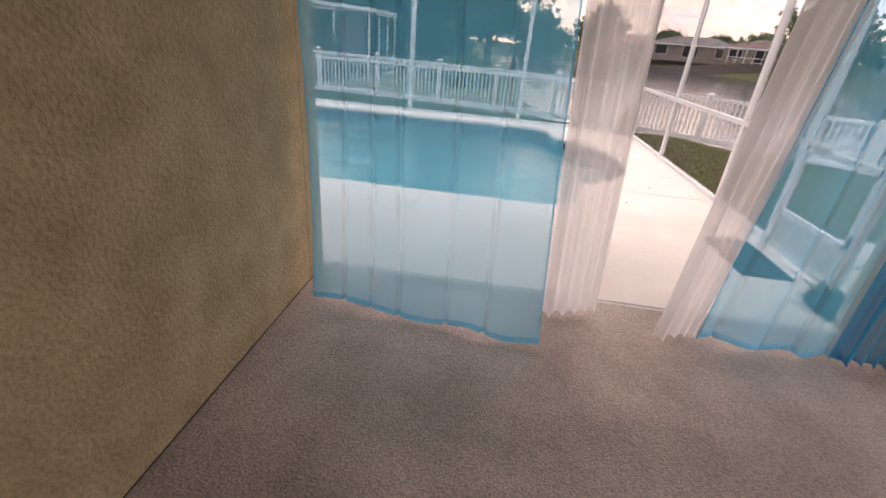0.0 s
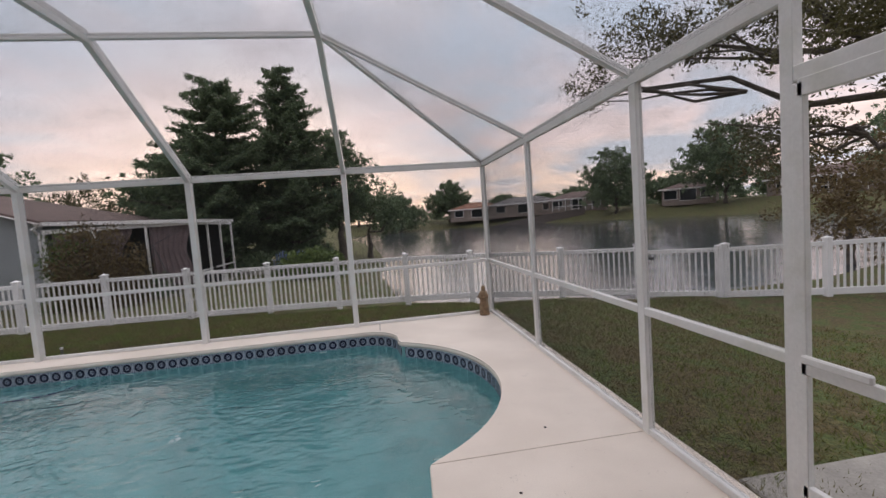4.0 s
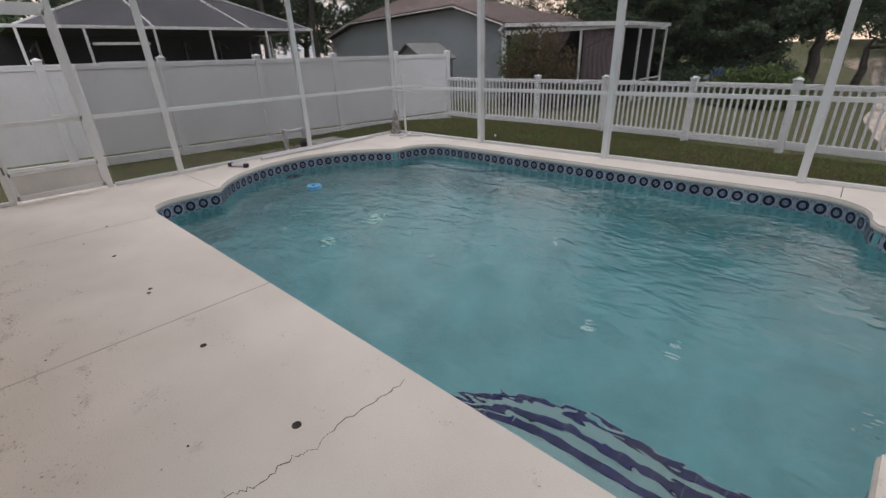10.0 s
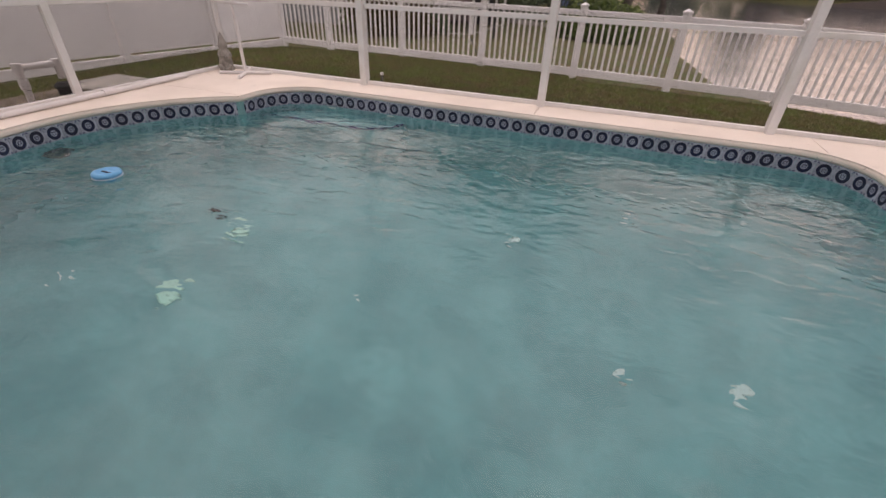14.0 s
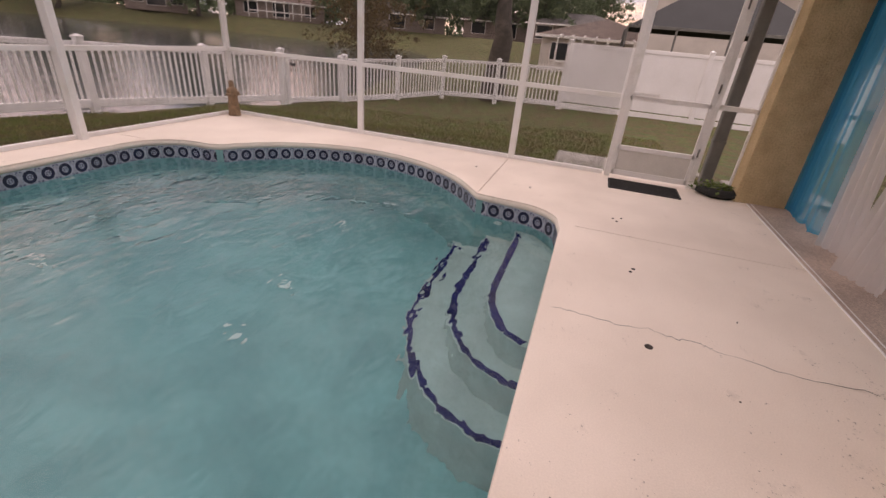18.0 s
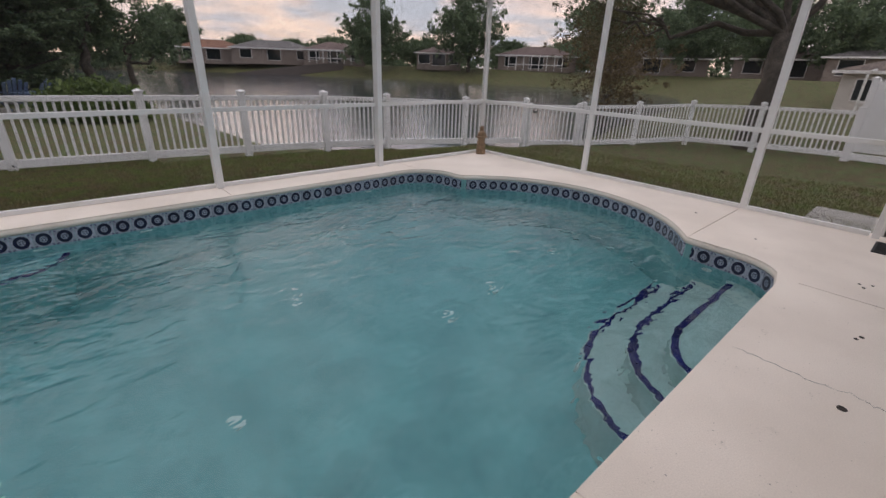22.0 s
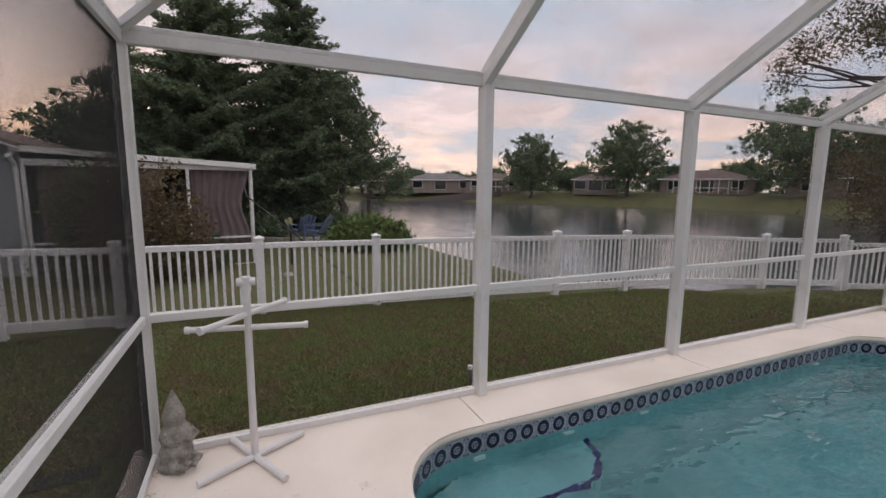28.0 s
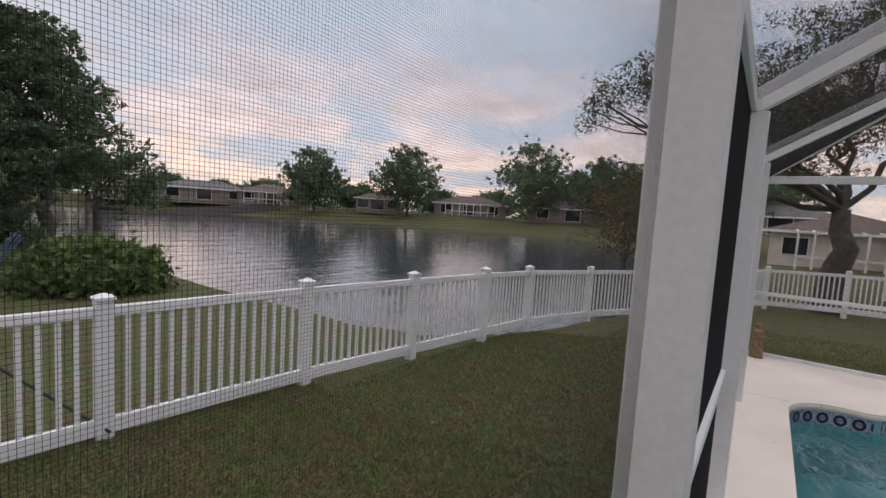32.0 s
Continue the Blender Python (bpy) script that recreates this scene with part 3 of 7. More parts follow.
WT = 2.62
TAN = "tan stucco house wall"
bm = bmesh.new()
for lo, hi in (((0.0, HOUSE - 0.2, -0.3), (WX0, HOUSE, WT)), ((WX1, HOUSE - 0.2, -0.3), (LX, HOUSE, WT)), ((WX0, HOUSE - 0.2, -0.3), (WX1, HOUSE, WZ0)), ((WX0, HOUSE - 0.2, WZ1), (WX1, HOUSE, WT))):
    box(bm, lo, hi)
tagged(part("wall_north", bm, M_STUCCO), TAN + " beside the pool deck", "wall", kind="structure")
wall_box("wall_patio_west", (LX - 0.2, -11.2, -0.3), (LX, HOUSE - 0.2, WT), M_STUCCO, "rough tan stucco side wall of the covered patio")
wall_box("wall_patio_south", (LX - 0.2, -11.4, -0.3), (9.3, -11.2, WT), M_STUCCO, "tan stucco back wall of the covered patio")
wall_box("wall_west", (0.0, -11.4, -0.3), (0.2, HOUSE - 0.2, WT), M_STUCCO, "tan stucco end wall of the house")
column = wall_box("column", (8.62, -7.12, -0.3), (8.94, -6.62, WT), M_STUCCO, "square tan stucco patio column", "column")
wall_box("ceiling_patio", (LX, -11.2, WT), (9.3, -6.62, WT + 0.05), M_SOFFIT, "white ceiling of the covered patio", "ceiling")
bm = bmesh.new()
box(bm, (LX - 0.1, HOUSE - 0.30, 2.36), (8.94, HOUSE + 0.02, WT), 0.004)
tagged(part("trim_header", bm, M_STUCCO), "tan stucco header beam over the patio opening", "beam", kind="structure")
bm = bmesh.new()
box(bm, (LX + 0.001, -11.1, 0.005), (LX + 0.006, -6.86, 0.009), 0.001)
tagged(part("trim", bm, M_DIRT), "dark grimy joint between wall and patio floor", "joint", kind="structure")
wall_box("floor_patio", (LX, -11.2, -0.2), (8.95, -6.742, 0.005), M_LANAI, "rough grey-brown patio concrete", "floor")

# soffit, fascia gutter and shingle roof
bm = bmesh.new()
box(bm, (-0.35, -6.95, 2.50), (9.3, GY - 0.03, 2.53))
soffit = tagged(part("ceiling_soffit", bm, M_VENT), "white vented aluminium soffit", "soffit", kind="structure")
gut = thing("gutter", "white aluminium box gutter along the eave", "gutter")
bm = bmesh.new()
box(bm, (-0.35, GY - 0.03, 2.44), (9.3, GY + 0.10, 2.60), 0.008)
part("trough", bm, M_WHITE, gut)
bm = bmesh.new()
box(bm, (-0.35, GY - 0.05, 2.42), (9.3, GY - 0.034, 2.47), 0.003)
part("lip", bm, M_WHITE, gut)
bm = bmesh.new()
v = [bm.verts.new(p) for p in ((-0.5, GY - 0.02, 2.60), (9.45, GY - 0.02, 2.60), (9.45, -12.0, 4.6), (-0.5, -12.0, 4.6))]
bm.faces.new(v)
ext = bmesh.ops.extrude_face_region(bm, geom=list(bm.faces))
for g in ext["geom"]:
    if isinstance(g, bmesh.types.BMVert):
        g.co.z += 0.08
M_SHINGLE = mat("brown_shingle", (0.15, 0.115, 0.10), 0.9, 0.0, 0.25, 2.0, 0.6, 14, 0.02)
tagged(part("roof", bm, M_SHINGLE), "brown shingle roof of the house", "roof", kind="structure")

# ---- screen cage ----
cage = thing("screen_cage", "white aluminium screen enclosure over the pool", "pool cage")


def cage_part(name, a, b, w, h, bevel=0.004):
    bm = bmesh.new()
    beam(bm, a, b, w, h, bevel)
    return part(name, bm, M_WHITE, cage)


PW2 = 0.05
for x in NX:
    inner = 0.0 < x < CX
    cage_part("post", (x, -0.03 if inner else 0, -0.02), (x, -0.03 if inner else 0, EAVE - 0.05), 0.075, 0.115 if inner else 0.06)
for y in WY[1:]:
    cage_part("post", (0, y, -0.02), (0, y, EAVE - 0.05), PW2, 0.075)
for y in EY[1:]:
    cage_part("post", (CX, y, -0.02), (CX, y, EAVE - 0.05), PW2, 0.075)
# eave beams, chair rails, floor rails
cage_part("eave_beam", (-0.03, 0, EAVE), (CX + 0.03, 0, EAVE), 0.05, 0.10)
cage_part("eave_beam", (0, -0.03, EAVE), (0, GY - 0.1, EAVE), 0.05, 0.10)
cage_part("eave_beam", (CX, -0.03, EAVE), (CX, GY - 0.1, EAVE), 0.05, 0.10)
for a, b in zip(NX, NX[1:]):
    cage_part("chair_rail", (a + 0.038, 0, 0.87), (b - 0.038, 0, 0.87), 0.05, 0.05)
    cage_part("floor_rail", (a + 0.038, 0, 0.022), (b - 0.038, 0, 0.022), 0.05, 0.045)
for x, ys in ((0.0, (0.0, -2.05, -4.16, -5.0)), (CX, (0.0, -2.11, -4.2, -5.33))):
    for a, b in zip(ys, ys[1:]):
        cage_part("chair_rail", (x, a - 0.038, 0.87), (x, b + 0.038, 0.87), 0.05, 0.05)
        cage_part("floor_rail", (x, a - 0.038, 0.022), (x, b + 0.038, 0.022), 0.05, 0.045)
# roof: rafters rise to the first knee, run level to the second, fall to the gutter
K = 0.06
for i, x in enumerate(NX[1:-1]):
    cage_part("rafter", (x, 0, EAVE), (x, KY1, RIDGE), K, 0.13)
    cage_part("rafter", (x, KY1, RIDGE), (x, KY2, RIDGE), K, 0.13)
    cage_part("rafter", (x, KY2, RIDGE), (x, GY + 0.06, 2.54), K, 0.15)
for y in (KY1, KY2):
    for a, b in zip(NX[1:-1], NX[2:-1]):
        cage_part("purlin", (a + 0.03, y, RIDGE), (b - 0.03, y, RIDGE), 0.05, 0.06)
for x, xe in ((NX[1], 0.0), (NX[3], CX)):
    cage_part("hip_beam", (x, KY1, RIDGE), (xe, 0.0, EAVE + 0.02), 0.05, 0.05)
    cage_part("hip_beam", (x, KY1, RIDGE), (xe, KY1, EAVE + 0.02), 0.05, 0.05)
    cage_part("hip_beam", (x, KY2, RIDGE), (xe, KY2, EAVE + 0.02), 0.05, 0.05)
    cage_part("hip_beam", (x, KY2, RIDGE), (xe, GY + 0.05, EAVE + 0.02), 0.05, 0.05)

# ---- fences ----


def along(pts):
    """Pairs of neighbouring points."""
    return list(zip(pts, pts[1:]))


def post_mesh(h, w=0.125):
    bm = bmesh.new()
    box(bm, (-w / 2, -w / 2, 0), (w / 2, w / 2, h), 0.006)
    me = bpy.data.meshes.new("post"); bm.to_mesh(me); bm.free()
    me.materials.append(M_VINYL)
    bm = bmesh.new()
    c = w / 2 + 0.012
    box(bm, (-c, -c, 0), (c, c, 0.028), 0.006)
    top = [bm.verts.new(p) for p in ((-w / 2, -w / 2, 0.028), (w / 2, -w / 2, 0.028), (w / 2, w / 2, 0.028), (-w / 2, w / 2, 0.028))]
    tip = bm.verts.new((0, 0, 0.062))
    for i in range(4):
        bm.faces.new((top[i], top[(i + 1) % 4], tip))
    cap = bpy.data.meshes.new("cap"); bm.to_mesh(cap); bm.free()
    cap.materials.append(M_VINYL)
    return me, cap


def rail_between(fence, a, b, z0, z1, h, w, name="rail"):
    bm = bmesh.new()
    beam(bm, (*a, z0), (*b, z1), w, h, 0.006)
    return part(name, bm, M_VINYL, fence)


PICKET = bpy.data.meshes.new("picket")
bm = bmesh.new(); box(bm, (-0.019, -0.011, 0), (0.019, 0.011, 0.93)); bm.to_mesh(PICKET); bm.free()
PICKET.materials.append(M_VINYL)
PMESH, PCAP = post_mesh(1.30)
TMESH, TCAP = post_mesh(1.90)


def picket_fence(pts, label):
    """pts: posts as (x, y, ground)."""
    fence = thing("picket_fence", label, "fence", kind="structure")
    fence["kind"] = ""
    for x, y, z in pts:
        p = shared("post", PMESH, fence, pose(x, y, z - 0.05, 0, 0, random.uniform(-4, 4)))
        shared("cap", PCAP, p, pose(0, 0, 1.30))
    for (x0, y0, z0), (x1, y1, z1) in along(pts):
        a, b = Vector((x0, y0)), Vector((x1, y1))
        d = (b - a); n = d.length; u = d / n
        a2, b2 = a + u * 0.06, b - u * 0.06
        rail_between(fence, a2, b2, z0 + 1.15, z1 + 1.15, 0.09, 0.05, "top_rail")
        rail_between(fence, a2, b2, z0 + 0.16, z1 + 0.16, 0.14, 0.05, "bottom_rail")
        count = max(3, round((n - 0.12) / 0.112))
        for i in range(1, count):
            t = i / count
            p = a2 + (b2 - a2) * t
            shared("picket", PICKET, fence, pose(p.x, p.y, z0 + (z1 - z0) * t + 0.21, 0, 0, math.degrees(math.atan2(u.y, u.x))))
    return fence


picket_fence([(-2.40, 4.28, -0.37), (-1.12, 4.29, -0.40), (0.71, 4.29, -0.41), (2.54, 4.19, -0.42), (4.42, 4.05, -0.43), (6.08, 3.85, -0.44), (7.74, 3.67, -0.46), (9.35, 3.62, -0.52)], "white vinyl picket fence on the lawn above the lake")
picket_fence([(9.35, 3.62, -0.52), (11.5, 3.10, -0.60), (13.05, 2.32, -0.60)], "white vinyl picket fence along the lake shore")
picket_fence([(14.6, 1.50, -0.68), (16.2, 0.65, -0.64), (17.9, -0.20, -0.58), (17.85, -2.0, -0.50), (17.8, -4.0, -0.45)], "white vinyl picket fence in the side yard")

gate = thing("garden_gate", "closed white vinyl picket gate with a black latch", "gate")
for x, y in ((13.15, 2.27), (14.5, 1.56)):
    shared("gate_post", PMESH, gate, pose(x, y, -0.73))
gd = Vector((1.35, -0.71)).normalized()
for z, h in ((0.47, 0.09), (-0.50, 0.12)):
    rail_between(gate, (13.22, 2.235), (14.43, 1.595), z, z, h, 0.05)
for i in range(1, 11):
    p = Vector((13.22, 2.235)) + (Vector((14.43, 1.595)) - Vector((13.22, 2.235))) * i / 11
    shared("picket", PICKET, gate, pose(p.x, p.y, -0.47, 0, 0, math.degrees(math.atan2(gd.y, gd.x))))
bm = bmesh.new(); box(bm, (-0.02, -0.06, -0.03), (0.10, 0.02, 0.03), 0.006)
lt = part("latch", bm, M_DARK, gate, "black gate latch"); lt.matrix_basis = pose(13.25, 2.19, 0.33)


def privacy_fence(pts, label, h=1.83):
    fence = thing("privacy_fence", label, "fence")
    for x, y, z in pts:
        p = shared("post", TMESH, fence, pose(x, y, z - 0.02))
        shared("cap", TCAP, p, pose(0, 0, 1.90))
    for (x0, y0, z0), (x1, y1, z1) in along(pts):
        a, b = Vector((x0, y0)), Vector((x1, y1))
        u = (b - a).normalized()
        a2, b2 = a + u * 0.06, b - u * 0.06
        rail_between(fence, a2, b2, z0 + h - 0.05, z1 + h - 0.05, 0.10, 0.06, "top_rail")
        rail_between(fence, a2, b2, z0 + 0.10, z1 + 0.10, 0.16, 0.06, "bottom_rail")
        n = 11
        for i in range(n):
            p0, p1 = a2 + (b2 - a2) * (i / n), a2 + (b2 - a2) * ((i + 1) / n)
            zz = z0 + (z1 - z0) * (i + 0.5) / n
            bm = bmesh.new()
            beam(bm, (*(p0 + u * 0.0004), zz + (h + 0.18) / 2), (*(p1 - u * 0.0004), zz + (h + 0.18) / 2), 0.03, h - 0.26, 0.001)
            part("board", bm, M_VINYL, fence)
    return fence


wp = []
for i in range(8):
    y = 4.28 - i * 1.83
    wp.append((-2.40 - (4.28 - y) * 0.125, y, -0.37 + 0.01 * i))
privacy_fence(wp, "tall white vinyl privacy fence beside the lawn")
privacy_fence([(17.8, -4.05 - 1.83 * i, -0.42) for i in range(5)], "tall white vinyl privacy fence across the side yard")
privacy_fence([(19.6, -3.9, -0.45), (21.4, -3.75, -0.45), (23.2, -3.6, -0.45)], "white vinyl privacy fence of the next garden")

# ---- trees and bushes ----


def leaves(clumps, per, size, rng, spread, flat=0.0):
    """Small kite-shaped leaves in clumps. Returns vertices and faces."""
    c = np.asarray(clumps, float)
    n = len(c) * per
    pos = np.repeat(c[:, :3], per, axis=0) + rng.normal(0, 1, (n, 3)) * np.repeat(c[:, 3:4] if c.shape[1] > 3 else np.full((len(c), 1), spread), per, axis=0)
    a = rng.normal(0, 1, (n, 3)); a[:, 2] *= (1 - flat)
    a /= np.linalg.norm(a, axis=1, keepdims=True)
    b = rng.normal(0, 1, (n, 3))
    b -= (b * a).sum(1, keepdims=True) * a
    b /= np.linalg.norm(b, axis=1, keepdims=True)
    s = size * rng.uniform(0.6, 1.4, (n, 1))
    v = np.stack([pos - a * s, pos + b * s * 0.45, pos + a * s, pos - b * s * 0.45], 1).reshape(-1, 3)
    return v, np.arange(4 * n).reshape(-1, 4)


def leaf_object(name, v, f, material, parent):
    me = bpy.data.meshes.new(name)
    k = f.shape[1]
    me.vertices.add(len(v)); me.vertices.foreach_set("co", v.ravel())
    me.loops.add(f.size); me.loops.foreach_set("vertex_index", f.ravel())
    me.polygons.add(len(f)); me.polygons.foreach_set("loop_start", np.arange(len(f)) * k)
    me.update(calc_edges=True)
    me.materials.append(material)
    ob = new(name, me)
    ob.parent = parent
    return ob


def limb(bm, pts, r0, r1, n=7):
    """A tapering, bending branch."""
    rings = []
    for i, p in enumerate(pts):
        d = (Vector(pts[min(i + 1, len(pts) - 1)]) - Vector(pts[max(i - 1, 0)])).normalized()
        q = Vector((0, 0, 1)).rotation_difference(d).to_matrix()
        r = r0 + (r1 - r0) * i / (len(pts) - 1)
        rings.append([bm.verts.new(Vector(p) + q @ Vector((r * math.cos(2 * math.pi * k / n), r * math.sin(2 * math.pi * k / n), 0))) for k in range(n)])
    for a, b in zip(rings, rings[1:]):
        for k in range(n):
            bm.faces.new((a[k], a[(k + 1) % n], b[(k + 1) % n], b[k]))
    bm.faces.new(rings[-1])


def bend(a, b, rng, wob, n=6):
    a, b = np.array(a, float), np.array(b, float)
    out = []
    for i in range(n + 1):
        t = i / n
        p = a + (b - a) * t + rng.normal(0, wob, 3) * math.sin(math.pi * t)
        out.append(tuple(p))
    return out


def tree(name, label, at, trunk_h, trunk_r, lobes, clumps, per, size, material=M_LEAF, seed=1, spread=0.28, hollow=0.55, limbs=True, group="", branch=0.5):
    """lobes: (dx, dy, z, rx, ry, rz) of the crown, about the foot of the trunk."""
    rng = np.random.default_rng(seed)
    root = thing(name, label, "tree", group=group, at=at)
    bm = bmesh.new()
    lean = rng.normal(0, 0.1, 2) * trunk_h * 0.3
    top = (lean[0], lean[1], trunk_h)
    limb(bm, bend((0, 0, -0.3), top, rng, trunk_r * 0.4), trunk_r * 1.25, trunk_r * 0.6, 10)
    if limbs:
        for lx, ly, lz, rx, ry, rz in lobes:
            limb(bm, bend(top, (lx, ly, lz + rz * 0.2), rng, 0.2), trunk_r * branch, trunk_r * 0.06, 6)
            for k in range(4):
                e = rng.normal(0, 0.5, 3) * (rx, ry, rz)
                limb(bm, bend((lx * 0.6, ly * 0.6, trunk_h + (lz - trunk_h) * 0.6), (lx + e[0], ly + e[1], lz + e[2]), rng, 0.15, 4), trunk_r * branch * 0.4, trunk_r * 0.03, 5)
    part("trunk", bm, M_BARK, root, smooth=True)
    w = np.array([l[3] * l[4] * l[5] for l in lobes]) ** (2 / 3)
    run = 5
    twigs = clumps // run
    L = np.array(lobes, float)[rng.choice(len(lobes), twigs, p=w / w.sum())]
    d = rng.normal(0, 1, (twigs, 3)); d[:, 2] += 0.25
    d /= np.linalg.norm(d, axis=1, keepdims=True)
    tip = 0.72 + 0.36 * rng.random((twigs, 1)) + rng.exponential(0.09, (twigs, 1))
    start = hollow * rng.uniform(0.5, 1.0, (twigs, 1))
    c = []
    for k in range(run):
        t = k / (run - 1)
        q = L[:, :3] + d * (start + (tip - start) * t) * L[:, 3:] + rng.normal(0, 0.05, (twigs, 3)) * L[:, 3:]
        c.append(np.c_[q, spread * rng.uniform(0.55, 1.0, twigs) * (1.15 - 0.75 * t)])
    c = np.concatenate(c)
    v, f = leaves(c, max(6, per * 3 // 4), size, rng, spread)
    leaf_object("crown", v, f, material, root)
    return root


def conifer(name, label, at, height, radius, tiers, seed, material=M_LEAF, per=16, size=0.07, bare=0.1, full=0.8):
    """A tiered conifer: whorls of long limbs, each a flat fan of drooping twigs with an upturned tip."""
    rng = np.random.default_rng(seed)
    root = thing(name, label, "tree", at=at)
    bm = bmesh.new()
    limb(bm, bend((0, 0, -0.3), (0, 0, height), rng, 0.05), 0.28, 0.03, 9)
    cl = []
    for i in range(tiers):
        z0 = height * (bare + (1 - bare) * (i + rng.uniform(-0.3, 0.3)) / tiers)
        rr = radius * (1 - i / tiers) ** full + 0.15
        turn = rng.uniform(0, 6.28)
        for k in range(7):
            a = turn + k * 0.9 + rng.uniform(-0.3, 0.3)
            q = rr * rng.uniform(0.45, 1.25)
            z = z0 + rng.uniform(-0.15, 0.15)
            rise = rng.uniform(0.0, 0.3)
            u, w = np.array((math.cos(a), math.sin(a))), np.array((-math.sin(a), math.cos(a)))
            limb(bm, bend((0, 0, z), (*(q * u), z + rise * q), rng, 0.05, 3), 0.05, 0.012, 5)
            for s in np.arange(0.2, 1.001, 0.22 / max(q, 0.5)):
                c = q * s * u
                h = z + rise * q * s * s
                reach = 0.38 * q * (1.05 - s)
                for side in (-1, 1):
                    for m in np.arange(0, reach + 0.01, 0.17):
                        p = c + (w * side * 0.85 + u * 0.5) * m
                        cl.append((p[0], p[1], h - 0.16 * m + rng.normal(0, 0.03), 0.065))
    part("trunk", bm, M_BARK, root, smooth=True)
    v, f = leaves(cl, per, size, rng, 0.065, flat=0.5)
    leaf_object("crown", v, f, material, root)
    return root


def palm(at, height, seed, fronds=44, length=2.7):
    rng = np.random.default_rng(seed)
    root = thing("palm_tree", "tall palm with drooping feathery fronds", "tree", at=at)
    bm = bmesh.new()
    limb(bm, bend((0, 0, -0.3), (0.2, 0.1, height), rng, 0.06), 0.2, 0.13, 9)
    part("trunk", bm, M_BARK, root, smooth=True)
    vs, fs = [], []
    for k in range(fronds):
        a, up = rng.uniform(0, 6.28), rng.uniform(-0.7, 1.3)
        for i in range(22):
            t = i / 21
            r = length * t
            p = np.array((0.2 + r * math.cos(a) * (1 - 0.2 * up), 0.1 + r * math.sin(a) * (1 - 0.2 * up), height + up * r * 0.9 - 1.0 * r * r / length))
            side = np.array((-math.sin(a), math.cos(a), 0))
            w = 0.5 * math.sin(math.pi * min(1, t * 0.9 + 0.12))
            for s in (-1, 1):
                q = p + side * s * w + np.array((0, 0, -0.25 * w))
                n = len(vs)
                vs += [tuple(p), tuple(p + np.array((math.cos(a), math.sin(a), 0)) * 0.09), tuple(q)]
                fs.append((n, n + 1, n + 2))
    pydata("crown", vs, fs, M_LEAF, root)
    return root


def gz(x, y):
    return ground_z(x, y)


def place(x, y):
    return (x, y, gz(x, y))


# the dark group north of the fence
tree("oak_tree", "dark low-crowned oak under the pines", place(1.9, 20.0), 1.6, 0.34, [(0, 0, 3.6, 2.6, 2.4, 1.9), (-3.0, -0.6, 3.4, 2.4, 2.2, 1.9), (2.2, 0.4, 2.8, 1.6, 1.6, 1.2), (-1.4, -1.5, 2.4, 2.6, 1.8, 1.5)], 1000, 44, 0.10, seed=3)
conifer("pine_tree", "tall slender tiered pine", place(-4.6, 23.5), 9.5, 2.0, 20, 5, per=12)
conifer("pine_tree", "tall tiered pine rising out of the dark trees", place(2.65, 18.2), 11.0, 2.7, 25, 7, per=18, full=0.5)
conifer("pine_tree", "broad dark pine with layered sweeping branches", place(-0.9, 18.0), 10.2, 4.1, 21, 11, per=17, full=0.42)
tree("oak_tree", "dark leafy tree with open branches over the bank", place(5.0, 19.6), 2.2, 0.24, [(-0.2, 0, 6.6, 1.3, 1.2, 1.1), (0.7, 0.2, 5.2, 1.5, 1.4, 1.2), (-1.0, 0, 5.2, 1.5, 1.4, 1.2), (0.4, 0, 3.7, 1.6, 1.4, 1.1)], 640, 32, 0.085, seed=12, spread=0.22)
tree("oak_tree", "dark leafy tree behind the neighbouring house", place(-3.6, 21.0), 2.4, 0.3, [(0, 0, 4.6, 3.0, 2.6, 2.4), (-2.4, 0, 3.8, 2.0, 2.0, 1.6)], 600, 34, 0.11, seed=8)
tree("oak_tree", "small dark tree leaning over the water", place(6.6, 20.5), 1.6, 0.16, [(0.6, 0, 3.0, 1.8, 1.6, 1.5), (1.6, -0.4, 2.2, 1.0, 1.0, 0.6)], 220, 30, 0.09, seed=9)
# west, behind the neighbour's enclosure
for i, (x, y, h, r) in enumerate(((-22, 0.5, 9.6, 2.8), (-21.5, 4.0, 8.4, 2.7), (-24, -4.5, 7.0, 3.0), (-19, 9.8, 8.0, 2.9), (-22, 7.5, 8.8, 2.6), (-27, -10, 7.2, 3.4), (-16, 14.5, 8.0, 2.8), (-13.5, 18, 8.0, 2.8))):
    tree("oak_tree", "dark broadleaf tree behind the neighbouring houses", place(x, y), 2.5, 0.25, [(0, 0, h * 0.62, r, r, h * 0.3), (r * 0.6, 0.5, h * 0.45, r * 0.7, r * 0.7, h * 0.22), (-r * 0.5, -0.8, h * 0.5, r * 0.8, r * 0.7, h * 0.25), (0.3, 0.4, h * 0.85, r * 0.5, r * 0.5, h * 0.13)], 560, 30, 0.12, seed=20 + i, group="trees west of the garden")
palm(place(-18.0, 6.7), 8.2, 31)
palm(place(-16.8, 9.0), 6.9, 32, length=2.3)
for i, (x, y, h, r) in enumerate(((-11, 24, 6.4, 2.2), (-8.5, 27, 6.0, 2.0), (-5.5, 29, 5.6, 2.0))):
    tree("tree", "thin dry-leaved tree behind the brown roof", place(x, y), 2.2, 0.14, [(0, 0, h * 0.65, r, r, h * 0.3)], 260, 18, 0.09, M_LEAF_OLIVE, seed=40 + i, group="dry trees")
